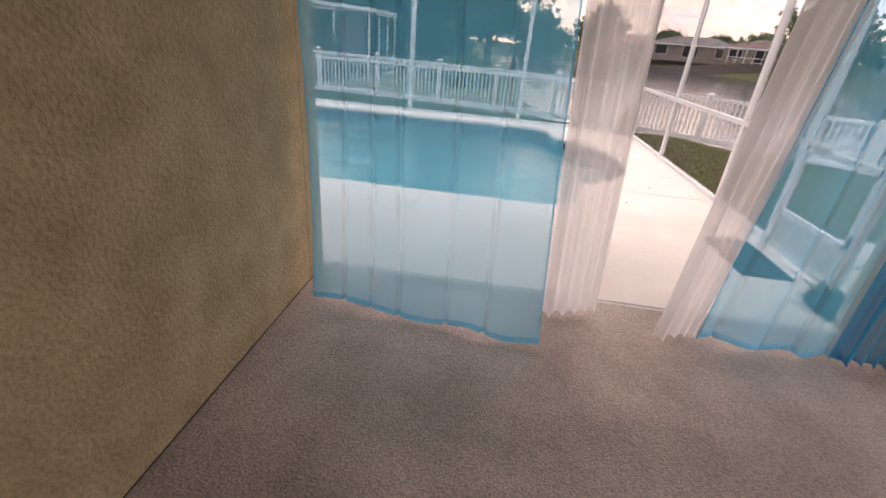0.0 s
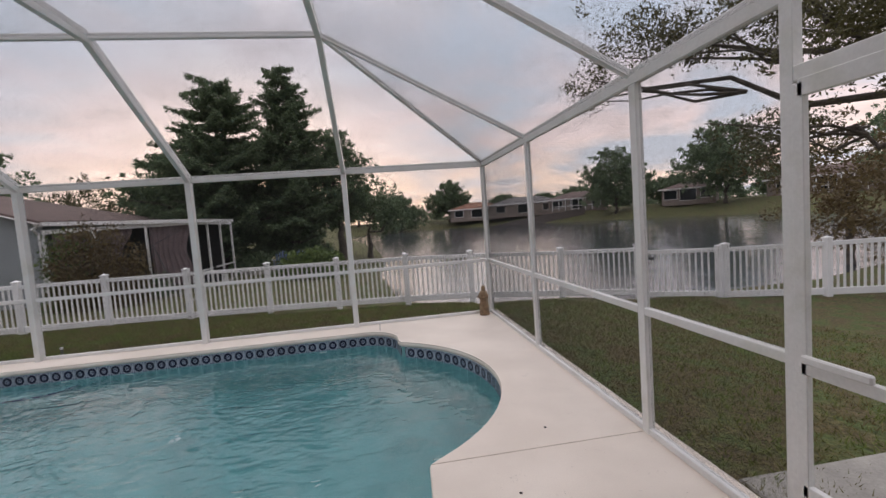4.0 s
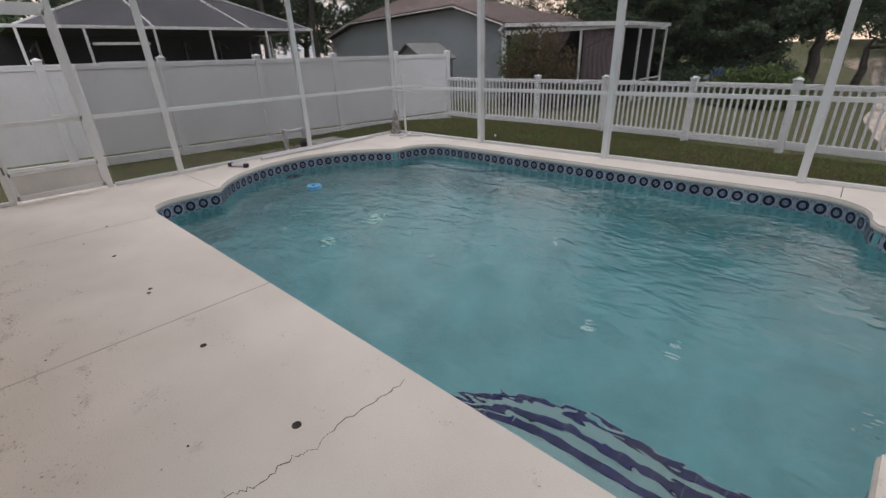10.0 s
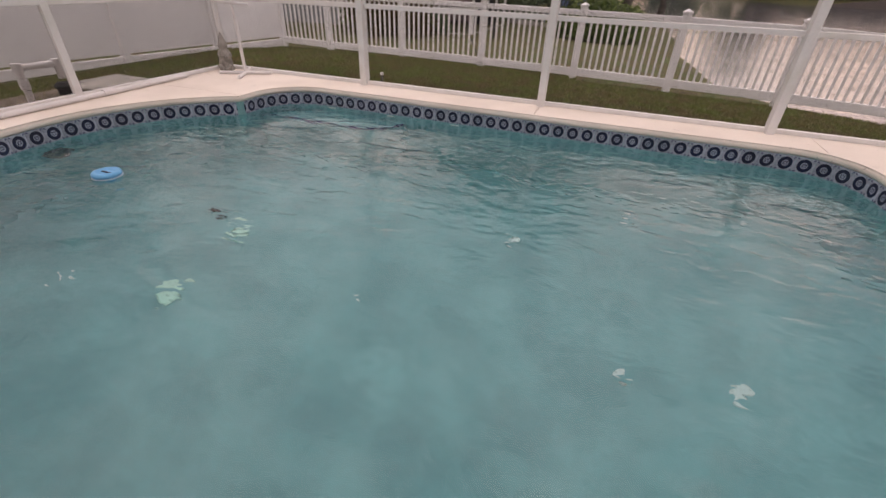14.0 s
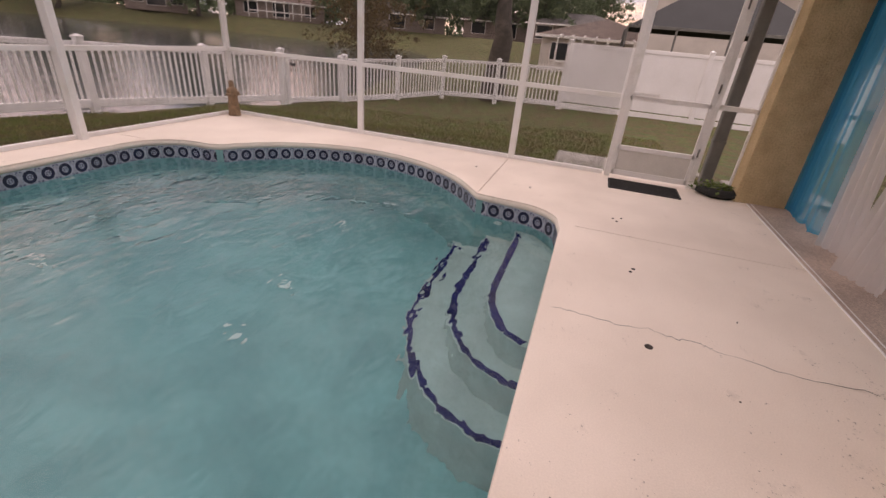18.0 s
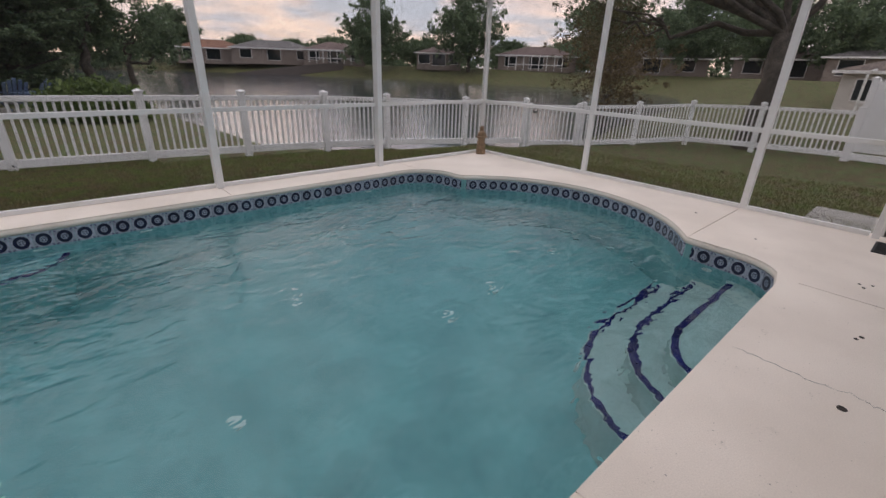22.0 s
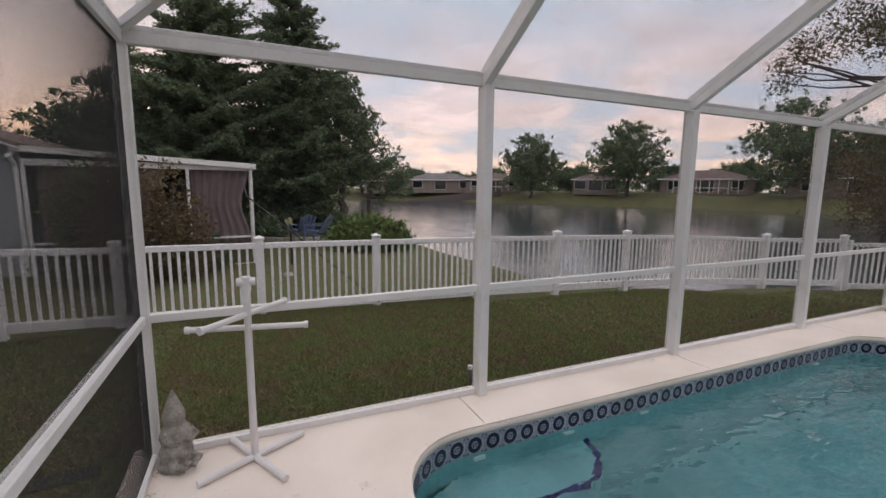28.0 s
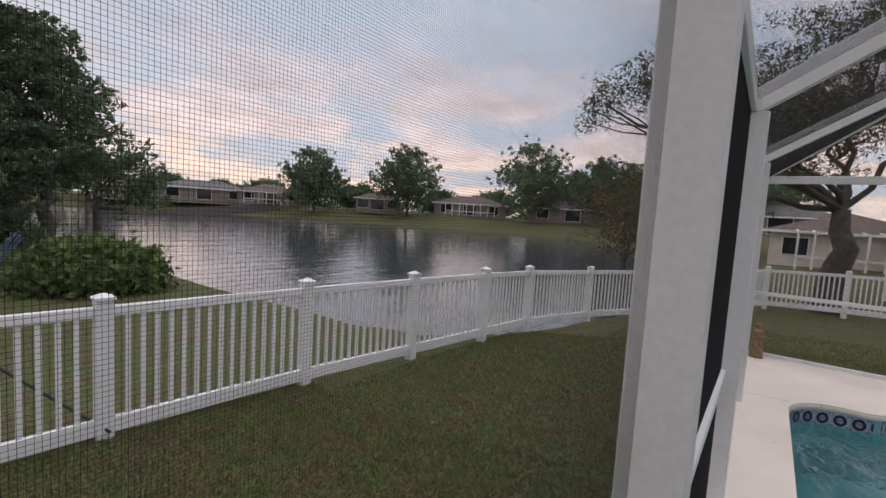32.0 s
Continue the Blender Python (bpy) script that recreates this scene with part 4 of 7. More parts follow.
# the big oak of the side yard, with limbs over the corner of the enclosure
tree("oak_tree", "old oak with a thick trunk and sparse overhanging limbs", place(18.7, -1.7), 3.1, 0.36, [(-2.5, 1.5, 5.2, 2.4, 2.2, 1.4), (-4.6, 4.3, 5.9, 1.6, 1.5, 0.8), (-5.8, 5.3, 5.25, 0.8, 0.8, 0.5), (-3.2, 3.4, 6.2, 1.6, 1.6, 0.9), (0, 2.5, 6.2, 2.6, 2.4, 1.6), (2.5, 0, 6.0, 2.8, 2.4, 1.8), (0.5, -3.0, 6.4, 2.6, 2.4, 1.5), (-0.5, 0, 7.8, 2.4, 2.2, 1.2), (-1.6, 4.6, 3.4, 1.6, 1.4, 1.0)], 1900, 44, 0.045, M_LEAF_OLIVE, seed=50, spread=0.30, hollow=0.3, branch=0.3)
tree("tree", "low dry-leaved tree by the water", place(22.5, 5.2), 1.2, 0.15, [(0, 0, 3.0, 2.8, 2.4, 1.8), (-1.2, -0.8, 1.8, 1.8, 1.6, 1.2)], 360, 26, 0.07, M_LEAF_DRY, seed=51)


def bush(label, at, r, h, clumps, material, seed, size=0.10, per=13):
    rng = np.random.default_rng(seed)
    root = thing("bush", label, "bush", at=at)
    bm = bmesh.new()
    for k in range(16):
        a, q = rng.uniform(0, 6.28), r * rng.uniform(0.3, 0.9)
        limb(bm, bend((0.1 * math.cos(a), 0.1 * math.sin(a), -0.1), (q * math.cos(a), q * math.sin(a), h * rng.uniform(0.6, 1.0)), rng, 0.08, 4), 0.02, 0.004, 5)
    part("stem", bm, M_BARK, root)
    a, q, z = rng.uniform(0, 6.28, clumps), r * np.sqrt(rng.random(clumps)), rng.random(clumps)
    zz = h * z * np.sqrt(np.clip(1 - (q / r) ** 2 * 0.8, 0.1, 1))
    v, f = leaves(np.c_[q * np.cos(a), q * np.sin(a), zz, np.full(clumps, 0.13)], per, size, rng, 0.13)
    leaf_object("foliage", v, f, material, root)
    return root


M_LEAF_LIGHT = leaf_mat("leaf_bright", (0.06, 0.10, 0.026), (0.16, 0.22, 0.06))
bush("round green bush on the bank beside the lake", place(4.3, 11.6), 1.35, 1.05, 340, M_LEAF_LIGHT, 60, 0.09, 22)
bush("tall reddish-brown bush in front of the neighbouring screen room", place(-1.5, 8.1), 1.25, 2.75, 330, M_LEAF_DRY, 61, 0.05, 34)
bush("leafy green bush beside the grey wall", place(-2.45, 8.1), 0.6, 2.5, 120, M_LEAF_LIGHT, 62, 0.05, 34)
bush("low green shrub beside the screen room", place(-0.6, 9.0), 0.5, 0.7, 60, M_LEAF, 63)
bush("dark shrub under the big trees", place(0.8, 15.8), 1.0, 0.9, 120, M_LEAF, 64, 0.12)
bush("dark shrub at the foot of the pines", place(3.9, 17.8), 0.9, 1.2, 120, M_LEAF, 65, 0.12)

# ---- neighbouring houses ----
M_GWALL = mat("grey_siding", (0.30, 0.32, 0.33), 0.7, 0.0, 0.10, 2.0, 0.1, 30)
M_BROOF = mat("brown_roof", (0.15, 0.105, 0.095), 0.9, 0.0, 0.2, 1.5, 0.6, 9, 0.03)
M_SCREEN = mat("black_screen", (0.03, 0.032, 0.034), 0.75, 0.0, 0.15, 1.0, 0.1, 40)
M_MAUVE = mat("mauve_curtain", (0.19, 0.145, 0.15), 0.85, 0.0, 0.15, 3.0, 0.2, 40)
# near-black base colour that stands in for the shade inside unlit rooms
M_ROOMSHADE = mat("interior_shade", (0.035, 0.035, 0.038), 0.8, 0.0, 0.2, 1.0, 0.1, 20)

nb = thing("house", "grey single-storey house with a brown shingle roof", "house")
HY = 9.3
fascia = [(-15.5, 2.45), (-13.2, 3.05), (-6.2, 3.22), (-3.7, 2.40)]
bm = bmesh.new()
f = bm.faces.new([bm.verts.new((x, HY, z)) for x, z in ((-3.8, -0.5), (-3.8, 2.36), *[(x, z - 0.06) for x, z in fascia[::-1][1:-1]], (-15.4, 2.40), (-15.4, -0.5))])
ext = bmesh.ops.extrude_face_region(bm, geom=[f])
for g in ext["geom"]:
    if isinstance(g, bmesh.types.BMVert):
        g.co.y += 9.0
bmesh.ops.recalc_face_normals(bm, faces=bm.faces)
part("wall", bm, M_GWALL, nb)
bm = bmesh.new()
ridge = [(-15.5, 18.6, 2.5), (-12.8, 14.6, 5.0), (-9.8, 13.4, 4.2), (-4.0, 18.4, 2.55)]
fr = [bm.verts.new((x, HY - 0.35, z)) for x, z in fascia]
rr = [bm.verts.new(p) for p in ridge]
for i in range(3):
    bm.faces.new((fr[i], fr[i + 1], rr[i + 1], rr[i]))
ext = bmesh.ops.extrude_face_region(bm, geom=list(bm.faces))
for g in ext["geom"]:
    if isinstance(g, bmesh.types.BMVert):
        g.co.z += 0.10
bmesh.ops.recalc_face_normals(bm, faces=bm.faces)
rf = part("roof", bm, M_BROOF, nb)
for (x0, z0), (x1, z1) in along(fascia):
    bm = bmesh.new(); beam(bm, (x0, HY - 0.37, z0 + 0.0), (x1, HY - 0.37, z1 + 0.0), 0.03, 0.16, 0.004, up=(0, 1, 0))
    part("fascia", bm, M_WHITE, nb)
# screened room of that house
bm = bmesh.new()
vs = [bm.verts.new(p) for p in ((-3.9, 9.1, 2.36), (0.75, 9.45, 2.12), (0.6, 14.2, 2.18), (-3.9, 14.4, 2.42))]
f = bm.faces.new(vs)
ext = bmesh.ops.extrude_face_region(bm, geom=[f])
for g in ext["geom"]:
    if isinstance(g, bmesh.types.BMVert):
        g.co.z += 0.10
bmesh.ops.recalc_face_normals(bm, faces=bm.faces)
part("roof", bm, M_BROOF, nb)
for a, b in (((-3.9, 9.08, 2.40), (0.77, 9.43, 2.165)), ((0.77, 9.43, 2.165), (0.62, 14.2, 2.225))):
    bm = bmesh.new(); beam(bm, a, b, 0.07, 0.13); part("gutter", bm, M_WHITE, nb)
# rear sheet coloured dark for the shade inside the screened room
bm = bmesh.new(); box(bm, (-3.8, 13.2, -0.5), (0.3, 13.3, 2.2)); part("wall", bm, M_ROOMSHADE, nb)
sroom = [(-3.75, 9.20), (-2.3, 9.30), (-0.75, 9.42), (0.67, 9.52), (0.66, 11.0), (0.65, 12.4), (0.64, 13.8)]
for i, (x, y) in enumerate(sroom):
    bm = bmesh.new(); beam(bm, (x, y, -0.5), (x, y, 2.2), 0.07, 0.07); part("post", bm, M_WHITE, nb)
for a, b in along(sroom):
    for z, h in ((2.12, 0.14), (0.35, 0.05), (-0.38, 0.06)):
        bm = bmesh.new(); beam(bm, (*a, z), (*b, z), 0.05, h); part("rail", bm, M_WHITE, nb)


def drape(name, a, b, z0, z1, folds, depth, material, parent, pinch=0.0, n=40, m=10, label=""):
    """A hanging curtain between two plan points; pinch draws its middle together."""
    a, b = Vector(a), Vector(b)
    u = (b - a); nrm = Vector((-u.y, u.x)).normalized()
    bm = bmesh.new()
    grid = []
    for j in range(m + 1):
        t = j / m
        w = 1 - pinch * math.sin(math.pi * min(1, t * 1.2)) ** 2
        row = []
        for i in range(n + 1):
            s = i / n
            p = a + u * (s * w) + nrm * depth * math.sin(s * folds * 2 * math.pi + 0.6 * math.sin(3 * s + t))
            row.append(bm.verts.new((p.x, p.y, z0 + (z1 - z0) * (1 - t))))
        grid.append(row)
    for j in range(m):
        for i in range(n):
            bm.faces.new((grid[j][i], grid[j + 1][i], grid[j + 1][i + 1], grid[j][i + 1]))
    return part(name, bm, material, parent, label, smooth=True)


drape("curtain", (-0.70, 9.52), (0.60, 9.62), 0.0, 2.05, 7, 0.04, M_MAUVE, nb, 0.15, label="mauve curtain")
drape("curtain", (-2.2, 9.42), (-1.2, 9.48), 0.0, 2.05, 5, 0.04, M_MAUVE, nb, 0.4, label="mauve curtain drawn aside")
drape("curtain", (-3.6, 9.34), (-2.5, 9.40), 0.0, 2.05, 5, 0.04, M_MAUVE, nb, 0.3, label="mauve curtain")
bm = bmesh.new()
rod(bm, (-3.86, 9.1, 2.30), (-3.86, 8.9, 2.22), 0.045); rod(bm, (-3.86, 8.9, 2.24), (-3.86, 9.18, 2.05), 0.045); rod(bm, (-3.86, 9.18, 2.08), (-3.86, 9.18, -0.4), 0.045)
part("downspout", bm, M_WHITE, nb)

shed = thing("garden_shed", "grey plastic garden shed with a pitched roof", "shed")
SX, SY, SG = -5.4, 6.2, -0.45
bm = bmesh.new()
prof2 = [(-0.75, 0), (0.75, 0), (0.75, 1.75), (0, 2.25), (-0.75, 1.75)]
f = bm.faces.new([bm.verts.new((SX + x, SY - 0.6, SG + z)) for x, z in prof2])
ext = bmesh.ops.extrude_face_region(bm, geom=[f])
for g in ext["geom"]:
    if isinstance(g, bmesh.types.BMVert):
        g.co.y += 1.5
bmesh.ops.recalc_face_normals(bm, faces=bm.faces)
M_SHED = mat("grey_plastic", (0.20, 0.20, 0.20), 0.6, 0.0, 0.12, 3.0, 0.1, 30)
part("body", bm, M_SHED, shed)
for s in (-1, 1):
    bm = bmesh.new(); beam(bm, (SX + 0.42 * s, SY - 0.75, SG + 2.02), (SX + 0.42 * s, SY + 1.0, SG + 2.02), 1.02, 0.05)
    bmesh.ops.rotate(bm, verts=bm.verts, cent=(SX + 0.42 * s, SY, SG + 2.02), matrix=Matrix.Rotation(radians(33.0 * s), 3, "Y"))
    part("roof_panel", bm, M_GREY, shed)

# west neighbour's enclosure
wc = thing("screen_cage", "neighbour's black-screened pool enclosure with white frame", "pool cage")
WCX = -9.0
for y in (-7.0, -5.6, -4.4, -3.0, -1.3, 0.3, 2.2, 4.0):
    bm = bmesh.new(); beam(bm, (WCX, y, -0.5), (WCX, y, 2.45), 0.06, 0.06); part("post", bm, M_WHITE, wc)
for z in (2.47, 0.6):
    bm = bmesh.new(); beam(bm, (WCX, -7.1, z), (WCX, 4.06, z), 0.06, 0.08); part("rail", bm, M_WHITE, wc)
for x in (-10.6, -12.2, -14.0):
    bm = bmesh.new(); beam(bm, (x, 4.0, -0.5), (x, 4.0, 2.45), 0.06, 0.06); part("post", bm, M_WHITE, wc)
bm = bmesh.new(); beam(bm, (WCX, 4.0, 2.47), (-16, 4.0, 2.47), 0.06, 0.08); part("rail", bm, M_WHITE, wc)
bm = bmesh.new()
lo = [bm.verts.new(p) for p in ((WCX, -4.4, 2.5), (WCX, 4.0, 2.5), (-17, 4.0, 2.5), (-17, -4.4, 2.5))]
hi = [bm.verts.new(p) for p in ((WCX - 1.9, -1.9, 3.5), (WCX - 1.9, 1.7, 3.5), (-15, 1.7, 3.5), (-15, -1.9, 3.5))]
for i in range(4):
    bm.faces.new((lo[i], lo[(i + 1) % 4], hi[(i + 1) % 4], hi[i]))
bm.faces.new(hi)
M_MESHROOF = mat("weathered_screen", (0.085, 0.08, 0.09), 0.75, 0.0, 0.2, 0.8, 0.1, 40)
part("screen_roof", bm, M_MESHROOF, wc, "grey weathered screen roof")
for a, b in (((WCX, -1.3, 2.5), (WCX - 1.9, -1.5, 3.52)), ((WCX, 1.6, 2.5), (WCX - 1.9, 0.9, 3.52)), ((WCX, 4.0, 2.5), (WCX - 1.9, 1.7, 3.53)), ((WCX, -4.4, 2.5), (WCX - 1.9, -1.9, 3.53)), ((WCX - 1.9, -1.9, 3.53), (WCX - 1.9, 1.7, 3.53))):
    bm = bmesh.new(); beam(bm, a, b, 0.05, 0.05); part("rafter", bm, M_WHITE, wc)
# sheet behind the posts, its dark colour painting the enclosure's inner shade
bm = bmesh.new(); box(bm, (-13.2, -7.2, -0.5), (-13.0, 3.9, 2.45)); part("shade_wall", bm, M_ROOMSHADE, wc)
for y in (-6.2, -3.6, -0.6, 0.8, 2.1, 3.4):
    bm = bmesh.new(); beam(bm, (-12.9, y, -0.5), (-12.9, y, 2.3), 0.06, 0.06); part("post", bm, M_GREY, wc)
    bm = bmesh.new(); beam(bm, (-12.9, y, 2.3), (-11.2, y - 0.4, 1.95), 0.05, 0.05); part("brace", bm, M_GREY, wc)
bm = bmesh.new(); beam(bm, (-12.85, -7.1, 1.5), (-12.85, 3.9, 1.5), 0.05, 0.08); part("rail", bm, M_GREY, wc)
for y0, y1 in ((-2.9, -1.5),):
    for z in (1.55, 2.05):
        bm = bmesh.new(); beam(bm, (WCX + 0.02, y0, z), (WCX + 0.02, y1, z), 0.05, 0.07); part("door_rail", bm, M_WHITE, wc)

# east: dark enclosure and the two-storey houses behind the privacy fence
ec = thing("screen_cage", "dark bronze pool enclosure with black screen roof", "pool cage")
bm = bmesh.new()
lo = [bm.verts.new(p) for p in ((23.0, -5.6, 2.2), (23.0, -12.5, 2.2), (29, -12.5, 2.2), (29, -5.6, 2.2))]
hi = [bm.verts.new(p) for p in ((25.0, -7.6, 3.5), (25.0, -10.6, 3.5), (27.5, -10.6, 3.5), (27.5, -7.6, 3.5))]
for i in range(4):
    bm.faces.new((lo[i], lo[(i + 1) % 4], hi[(i + 1) % 4], hi[i]))
bm.faces.new(hi)
part("screen_roof", bm, M_SCREEN, ec)
bm = bmesh.new(); box(bm, (23.0, -5.62, -0.5), (29, -5.6, 2.2)); part("side_screen", bm, M_SCREEN, ec)
for y in (-5.6, -7.3, -9.1, -10.8, -12.5):
    bm = bmesh.new(); beam(bm, (23.0, y, -0.5), (23.0, y, 2.2), 0.07, 0.07); part("post", bm, M_GREY, ec)
bm = bmesh.new(); beam(bm, (23.0, -5.6, 2.2), (23.0, -12.5, 2.2), 0.07, 0.10); part("rail", bm, M_GREY, ec)
M_CREAM = mat("cream_stucco", (0.58, 0.54, 0.50), 0.85, 0.0, 0.10, 1.5, 0.2, 20)


def simple_house(label, cx, cy, wx, wy, eave, rise, turn, wall_m, roof_m, windows, ground=None, cage_front=0, group=""):
    """A house with a hipped roof, windows in its front, and perhaps a white frame porch before it. The front looks to -y before turning."""
    h = thing("house", label, "house", group=group)
    g = ground if ground is not None else -0.6
    m = pose(cx, cy, g, 0, 0, turn)
    h.matrix_basis = m
    bm = bmesh.new(); box(bm, (-wx / 2, -wy / 2, -0.5), (wx / 2, wy / 2, eave)); part("wall", bm, wall_m, h)
    bm = bmesh.new()
    o, r = 0.5, wy / 2
    lo = [bm.verts.new(p) for p in ((-wx / 2 - o, -wy / 2 - o, eave), (wx / 2 + o, -wy / 2 - o, eave), (wx / 2 + o, wy / 2 + o, eave), (-wx / 2 - o, wy / 2 + o, eave))]
    a, b = bm.verts.new((-wx / 2 + r, 0, eave + rise)), bm.verts.new((wx / 2 - r, 0, eave + rise))
    for q in ((lo[0], lo[1], b, a), (lo[1], lo[2], b), (lo[2], lo[3], a, b), (lo[3], lo[0], a), tuple(lo[::-1])):
        bm.faces.new(q)
    part("roof", bm, roof_m, h)
    bm = bmesh.new(); box(bm, (-wx / 2 - o, -wy / 2 - o - 0.03, eave - 0.16), (wx / 2 + o, -wy / 2 - o, eave + 0.02)); part("fascia", bm, M_WHITE, h)
    for wxp, wz, ww, wh in windows:
        bm = bmesh.new(); box(bm, (wxp - ww / 2 - 0.07, -wy / 2 - 0.05, wz - 0.07), (wxp + ww / 2 + 0.07, -wy / 2 + 0.01, wz + wh + 0.07))
        fr2 = part("window", bm, M_WHITE, h)
        bm = bmesh.new(); box(bm, (wxp - ww / 2, -wy / 2 - 0.07, wz), (wxp + ww / 2, -wy / 2 - 0.053, wz + wh))
        part("pane", bm, M_GLASS, fr2)
    if cage_front:
        n = 7
        for i in range(n + 1):
            x = cage_front * (-0.5 + i / n)
            bm = bmesh.new(); beam(bm, (x, -wy / 2 - 3, 0), (x, -wy / 2 - 3, eave - 0.1), 0.12, 0.12); part("post", bm, M_WHITE, h)
            bm = bmesh.new(); beam(bm, (x, -wy / 2 - 3, eave - 0.1), (x, -wy / 2, eave + 0.1), 0.10, 0.10); part("rafter", bm, M_WHITE, h)
        for z in (0.9, eave - 0.1):
            bm = bmesh.new(); beam(bm, (-cage_front / 2, -wy / 2 - 3, z), (cage_front / 2, -wy / 2 - 3, z), 0.12, 0.12); part("rail", bm, M_WHITE, h)
    return h


simple_house("two-storey cream stucco house with a tile roof", 38, -12.0, 10, 9, 5.6, 1.8, -90, M_CREAM, M_BROOF, [(-3, 3.6, 1.0, 1.2), (0, 3.6, 1.0, 1.2), (3, 3.6, 1.0, 1.2)])
simple_house("two-storey cream stucco house", 34, -24.0, 11, 9, 5.8, 1.8, -90, M_CREAM, M_BROOF, [(-3, 3.6, 1.2, 1.2), (1.5, 3.6, 1.2, 1.2)])
simple_house("single-storey house with a white screen enclosure", 46, -4.6, 9, 9, 2.6, 1.6, -90, M_CREAM, M_SHINGLE, [(-3, 0.9, 1.4, 1.2)], cage_front=6)

# ---- across the lake ----
ROW = [(17.5, 104, 14, "red"), (24.0, 100, 17, "grey"), (31.0, 97, 13, "brown"), (44.0, 90, 9, "brown"), (56.0, 88, 15, "brown"), (69.0, 84, 17, "grey"), (82, 80, 15, "brown"), (90, 72, 14, "grey")]
M_FARWALL = mat("tan_stucco_far", (0.25, 0.205, 0.18), 0.85, 0.0, 0.15, 1.0, 0.2, 8)
M_GROOF = mat("grey_roof", (0.15, 0.14, 0.14), 0.9, 0.0, 0.2, 1.0, 0.5, 6, 0.03)
M_RROOF = mat("red_roof", (0.24, 0.12, 0.08), 0.9, 0.0, 0.2, 1.0, 0.5, 6, 0.03)
for i, (az, dist, w, tone) in enumerate(ROW):
    x, y = 0.9 + dist * math.sin(radians(az)), -0.9 + dist * math.cos(radians(az))
    simple_house(f"single-storey lakeside house with a {tone} roof", x, y, w * 0.9, 9, 2.4, 1.6, -az, M_FARWALL, {"red": M_RROOF, "grey": M_GROOF, "brown": M_BROOF}[tone], [(-w * 0.3, 0.6, 2.0, 1.5), (0.0, 0.3, 2.4, 1.9), (w * 0.3, 0.6, 1.6, 1.5)], ground=gz(x, y) + 0.05, cage_front=9 if i in (2, 4) else 0, group="houses across the lake")
wf = thing("wooden_fence", "dark wooden fence on the far bank", "fence")
M_WOODF = mat("weathered_wood", (0.12, 0.10, 0.09), 0.85, 0.0, 0.2, 4.0, 0.3, 40)
for k in range(24):
    az = 17.5 + k * 0.62
    dist = 90
    x, y = 0.9 + dist * math.sin(radians(az)), -0.9 + dist * math.cos(radians(az))
    bm = bmesh.new(); box(bm, (-0.49, -0.03, -0.3), (0.49, 0.03, 1.5)); p = part("panel", bm, M_WOODF, wf); p.matrix_basis = pose(x, y, gz(x, y) - 0.05, 0, 0, -az)
FAR = [(36.0, 78, 11.8, 5.1), (47.8, 74, 12.2, 5.4), (64.0, 72, 13.3, 6.6), (72.0, 74, 11.5, 5.4), (13.6, 94, 9.5, 4.2), (7.0, 96, 9.5, 5.0), (1.0, 92, 9.0, 5.0), (30.5, 104, 5.5, 4.5), (41.5, 100, 6.0, 4.6), (79.5, 70, 12.1, 6.0), (86, 66, 11.2, 5.7), (20.5, 118, 5.8, 4.6), (25.5, 122, 5.4, 4.6), (52, 104, 6.0, 4.6), (59, 100, 6.5, 5.0), (76, 92, 13.2, 7.5), (90, 88, 14.7, 7.5), (69, 100, 11.6, 6.8)]
for i, (az, dist, h, r) in enumerate(FAR):
    if dist < 95:
        dist, h, r = dist * 1.12, h * 1.08, r * 1.08
    x, y = 0.9 + dist * math.sin(radians(az)), -0.9 + dist * math.cos(radians(az))
    tree("tree", "round-crowned broadleaf tree on the far bank", (x, y, gz(x, y) - 0.1), 1.3, 0.3, [(0, 0, h * 0.56, r, r, h * 0.36), (r * 0.65, 0.3, h * 0.42, r * 0.8, r * 0.7, h * 0.3), (-r * 0.65, -0.3, h * 0.42, r * 0.8, r * 0.7, h * 0.3), (0.2, 0, h * 0.82, r * 0.6, r * 0.5, h * 0.14), (0, -0.3, h * 0.24, r * 0.8, r * 0.7, h * 0.16)], 860, 30, 0.22, seed=70 + i, spread=0.5, group="trees across the lake")
for i in range(26):
    az = 12 + i * 3.2
    dist = 135 + 8 * math.sin(i * 2.3)
    tree("tree", "distant dark tree line", (dist * math.sin(radians(az)), dist * math.cos(radians(az)), 0.6), 2, 0.3, [(0, 0, 1.9, 5.0, 5.0, 2.6 + 0.9 * math.sin(i * 1.7))], 90, 8, 0.6, seed=120 + i, spread=0.8, limbs=False, group="distant trees")

# ---- pool: steps, bench, fittings ----


def step_line(x_west, y_north, r):
    """The rim of a corner step: from the east wall along y_north, then round to the south wall."""
    pts = [(PE + 0.02, y_north)]
    n = 14
    cx_, w = x_west + r, y_north - PS
    for i in range(n + 1):
        a = radians(90 + 90 * i / n)
        pts.append((cx_ + r * math.cos(a), PS + w * math.sin(a)))
    pts.append((x_west, PS - 0.02))
    return pts


def resample(line, step):
    out, carry = [], 0.0
    for a, b in along(line):
        a, b = Vector(a), Vector(b)
        d = (b - a).length
        s = carry
        while s < d:
            p = a + (b - a) * (s / d)
            out.append((p.x, p.y, math.degrees(math.atan2(b.y - a.y, b.x - a.x))))
            s += step
        carry = s - d
    return out


TRIM = bpy.data.meshes.new("trim_tile")
bm = bmesh.new(); box(bm, (-0.0752, -0.024, 0), (0.0752, 0.024, 0.008), 0.001); bm.to_mesh(TRIM); bm.free()
TRIM.materials.append(M_TRIM)


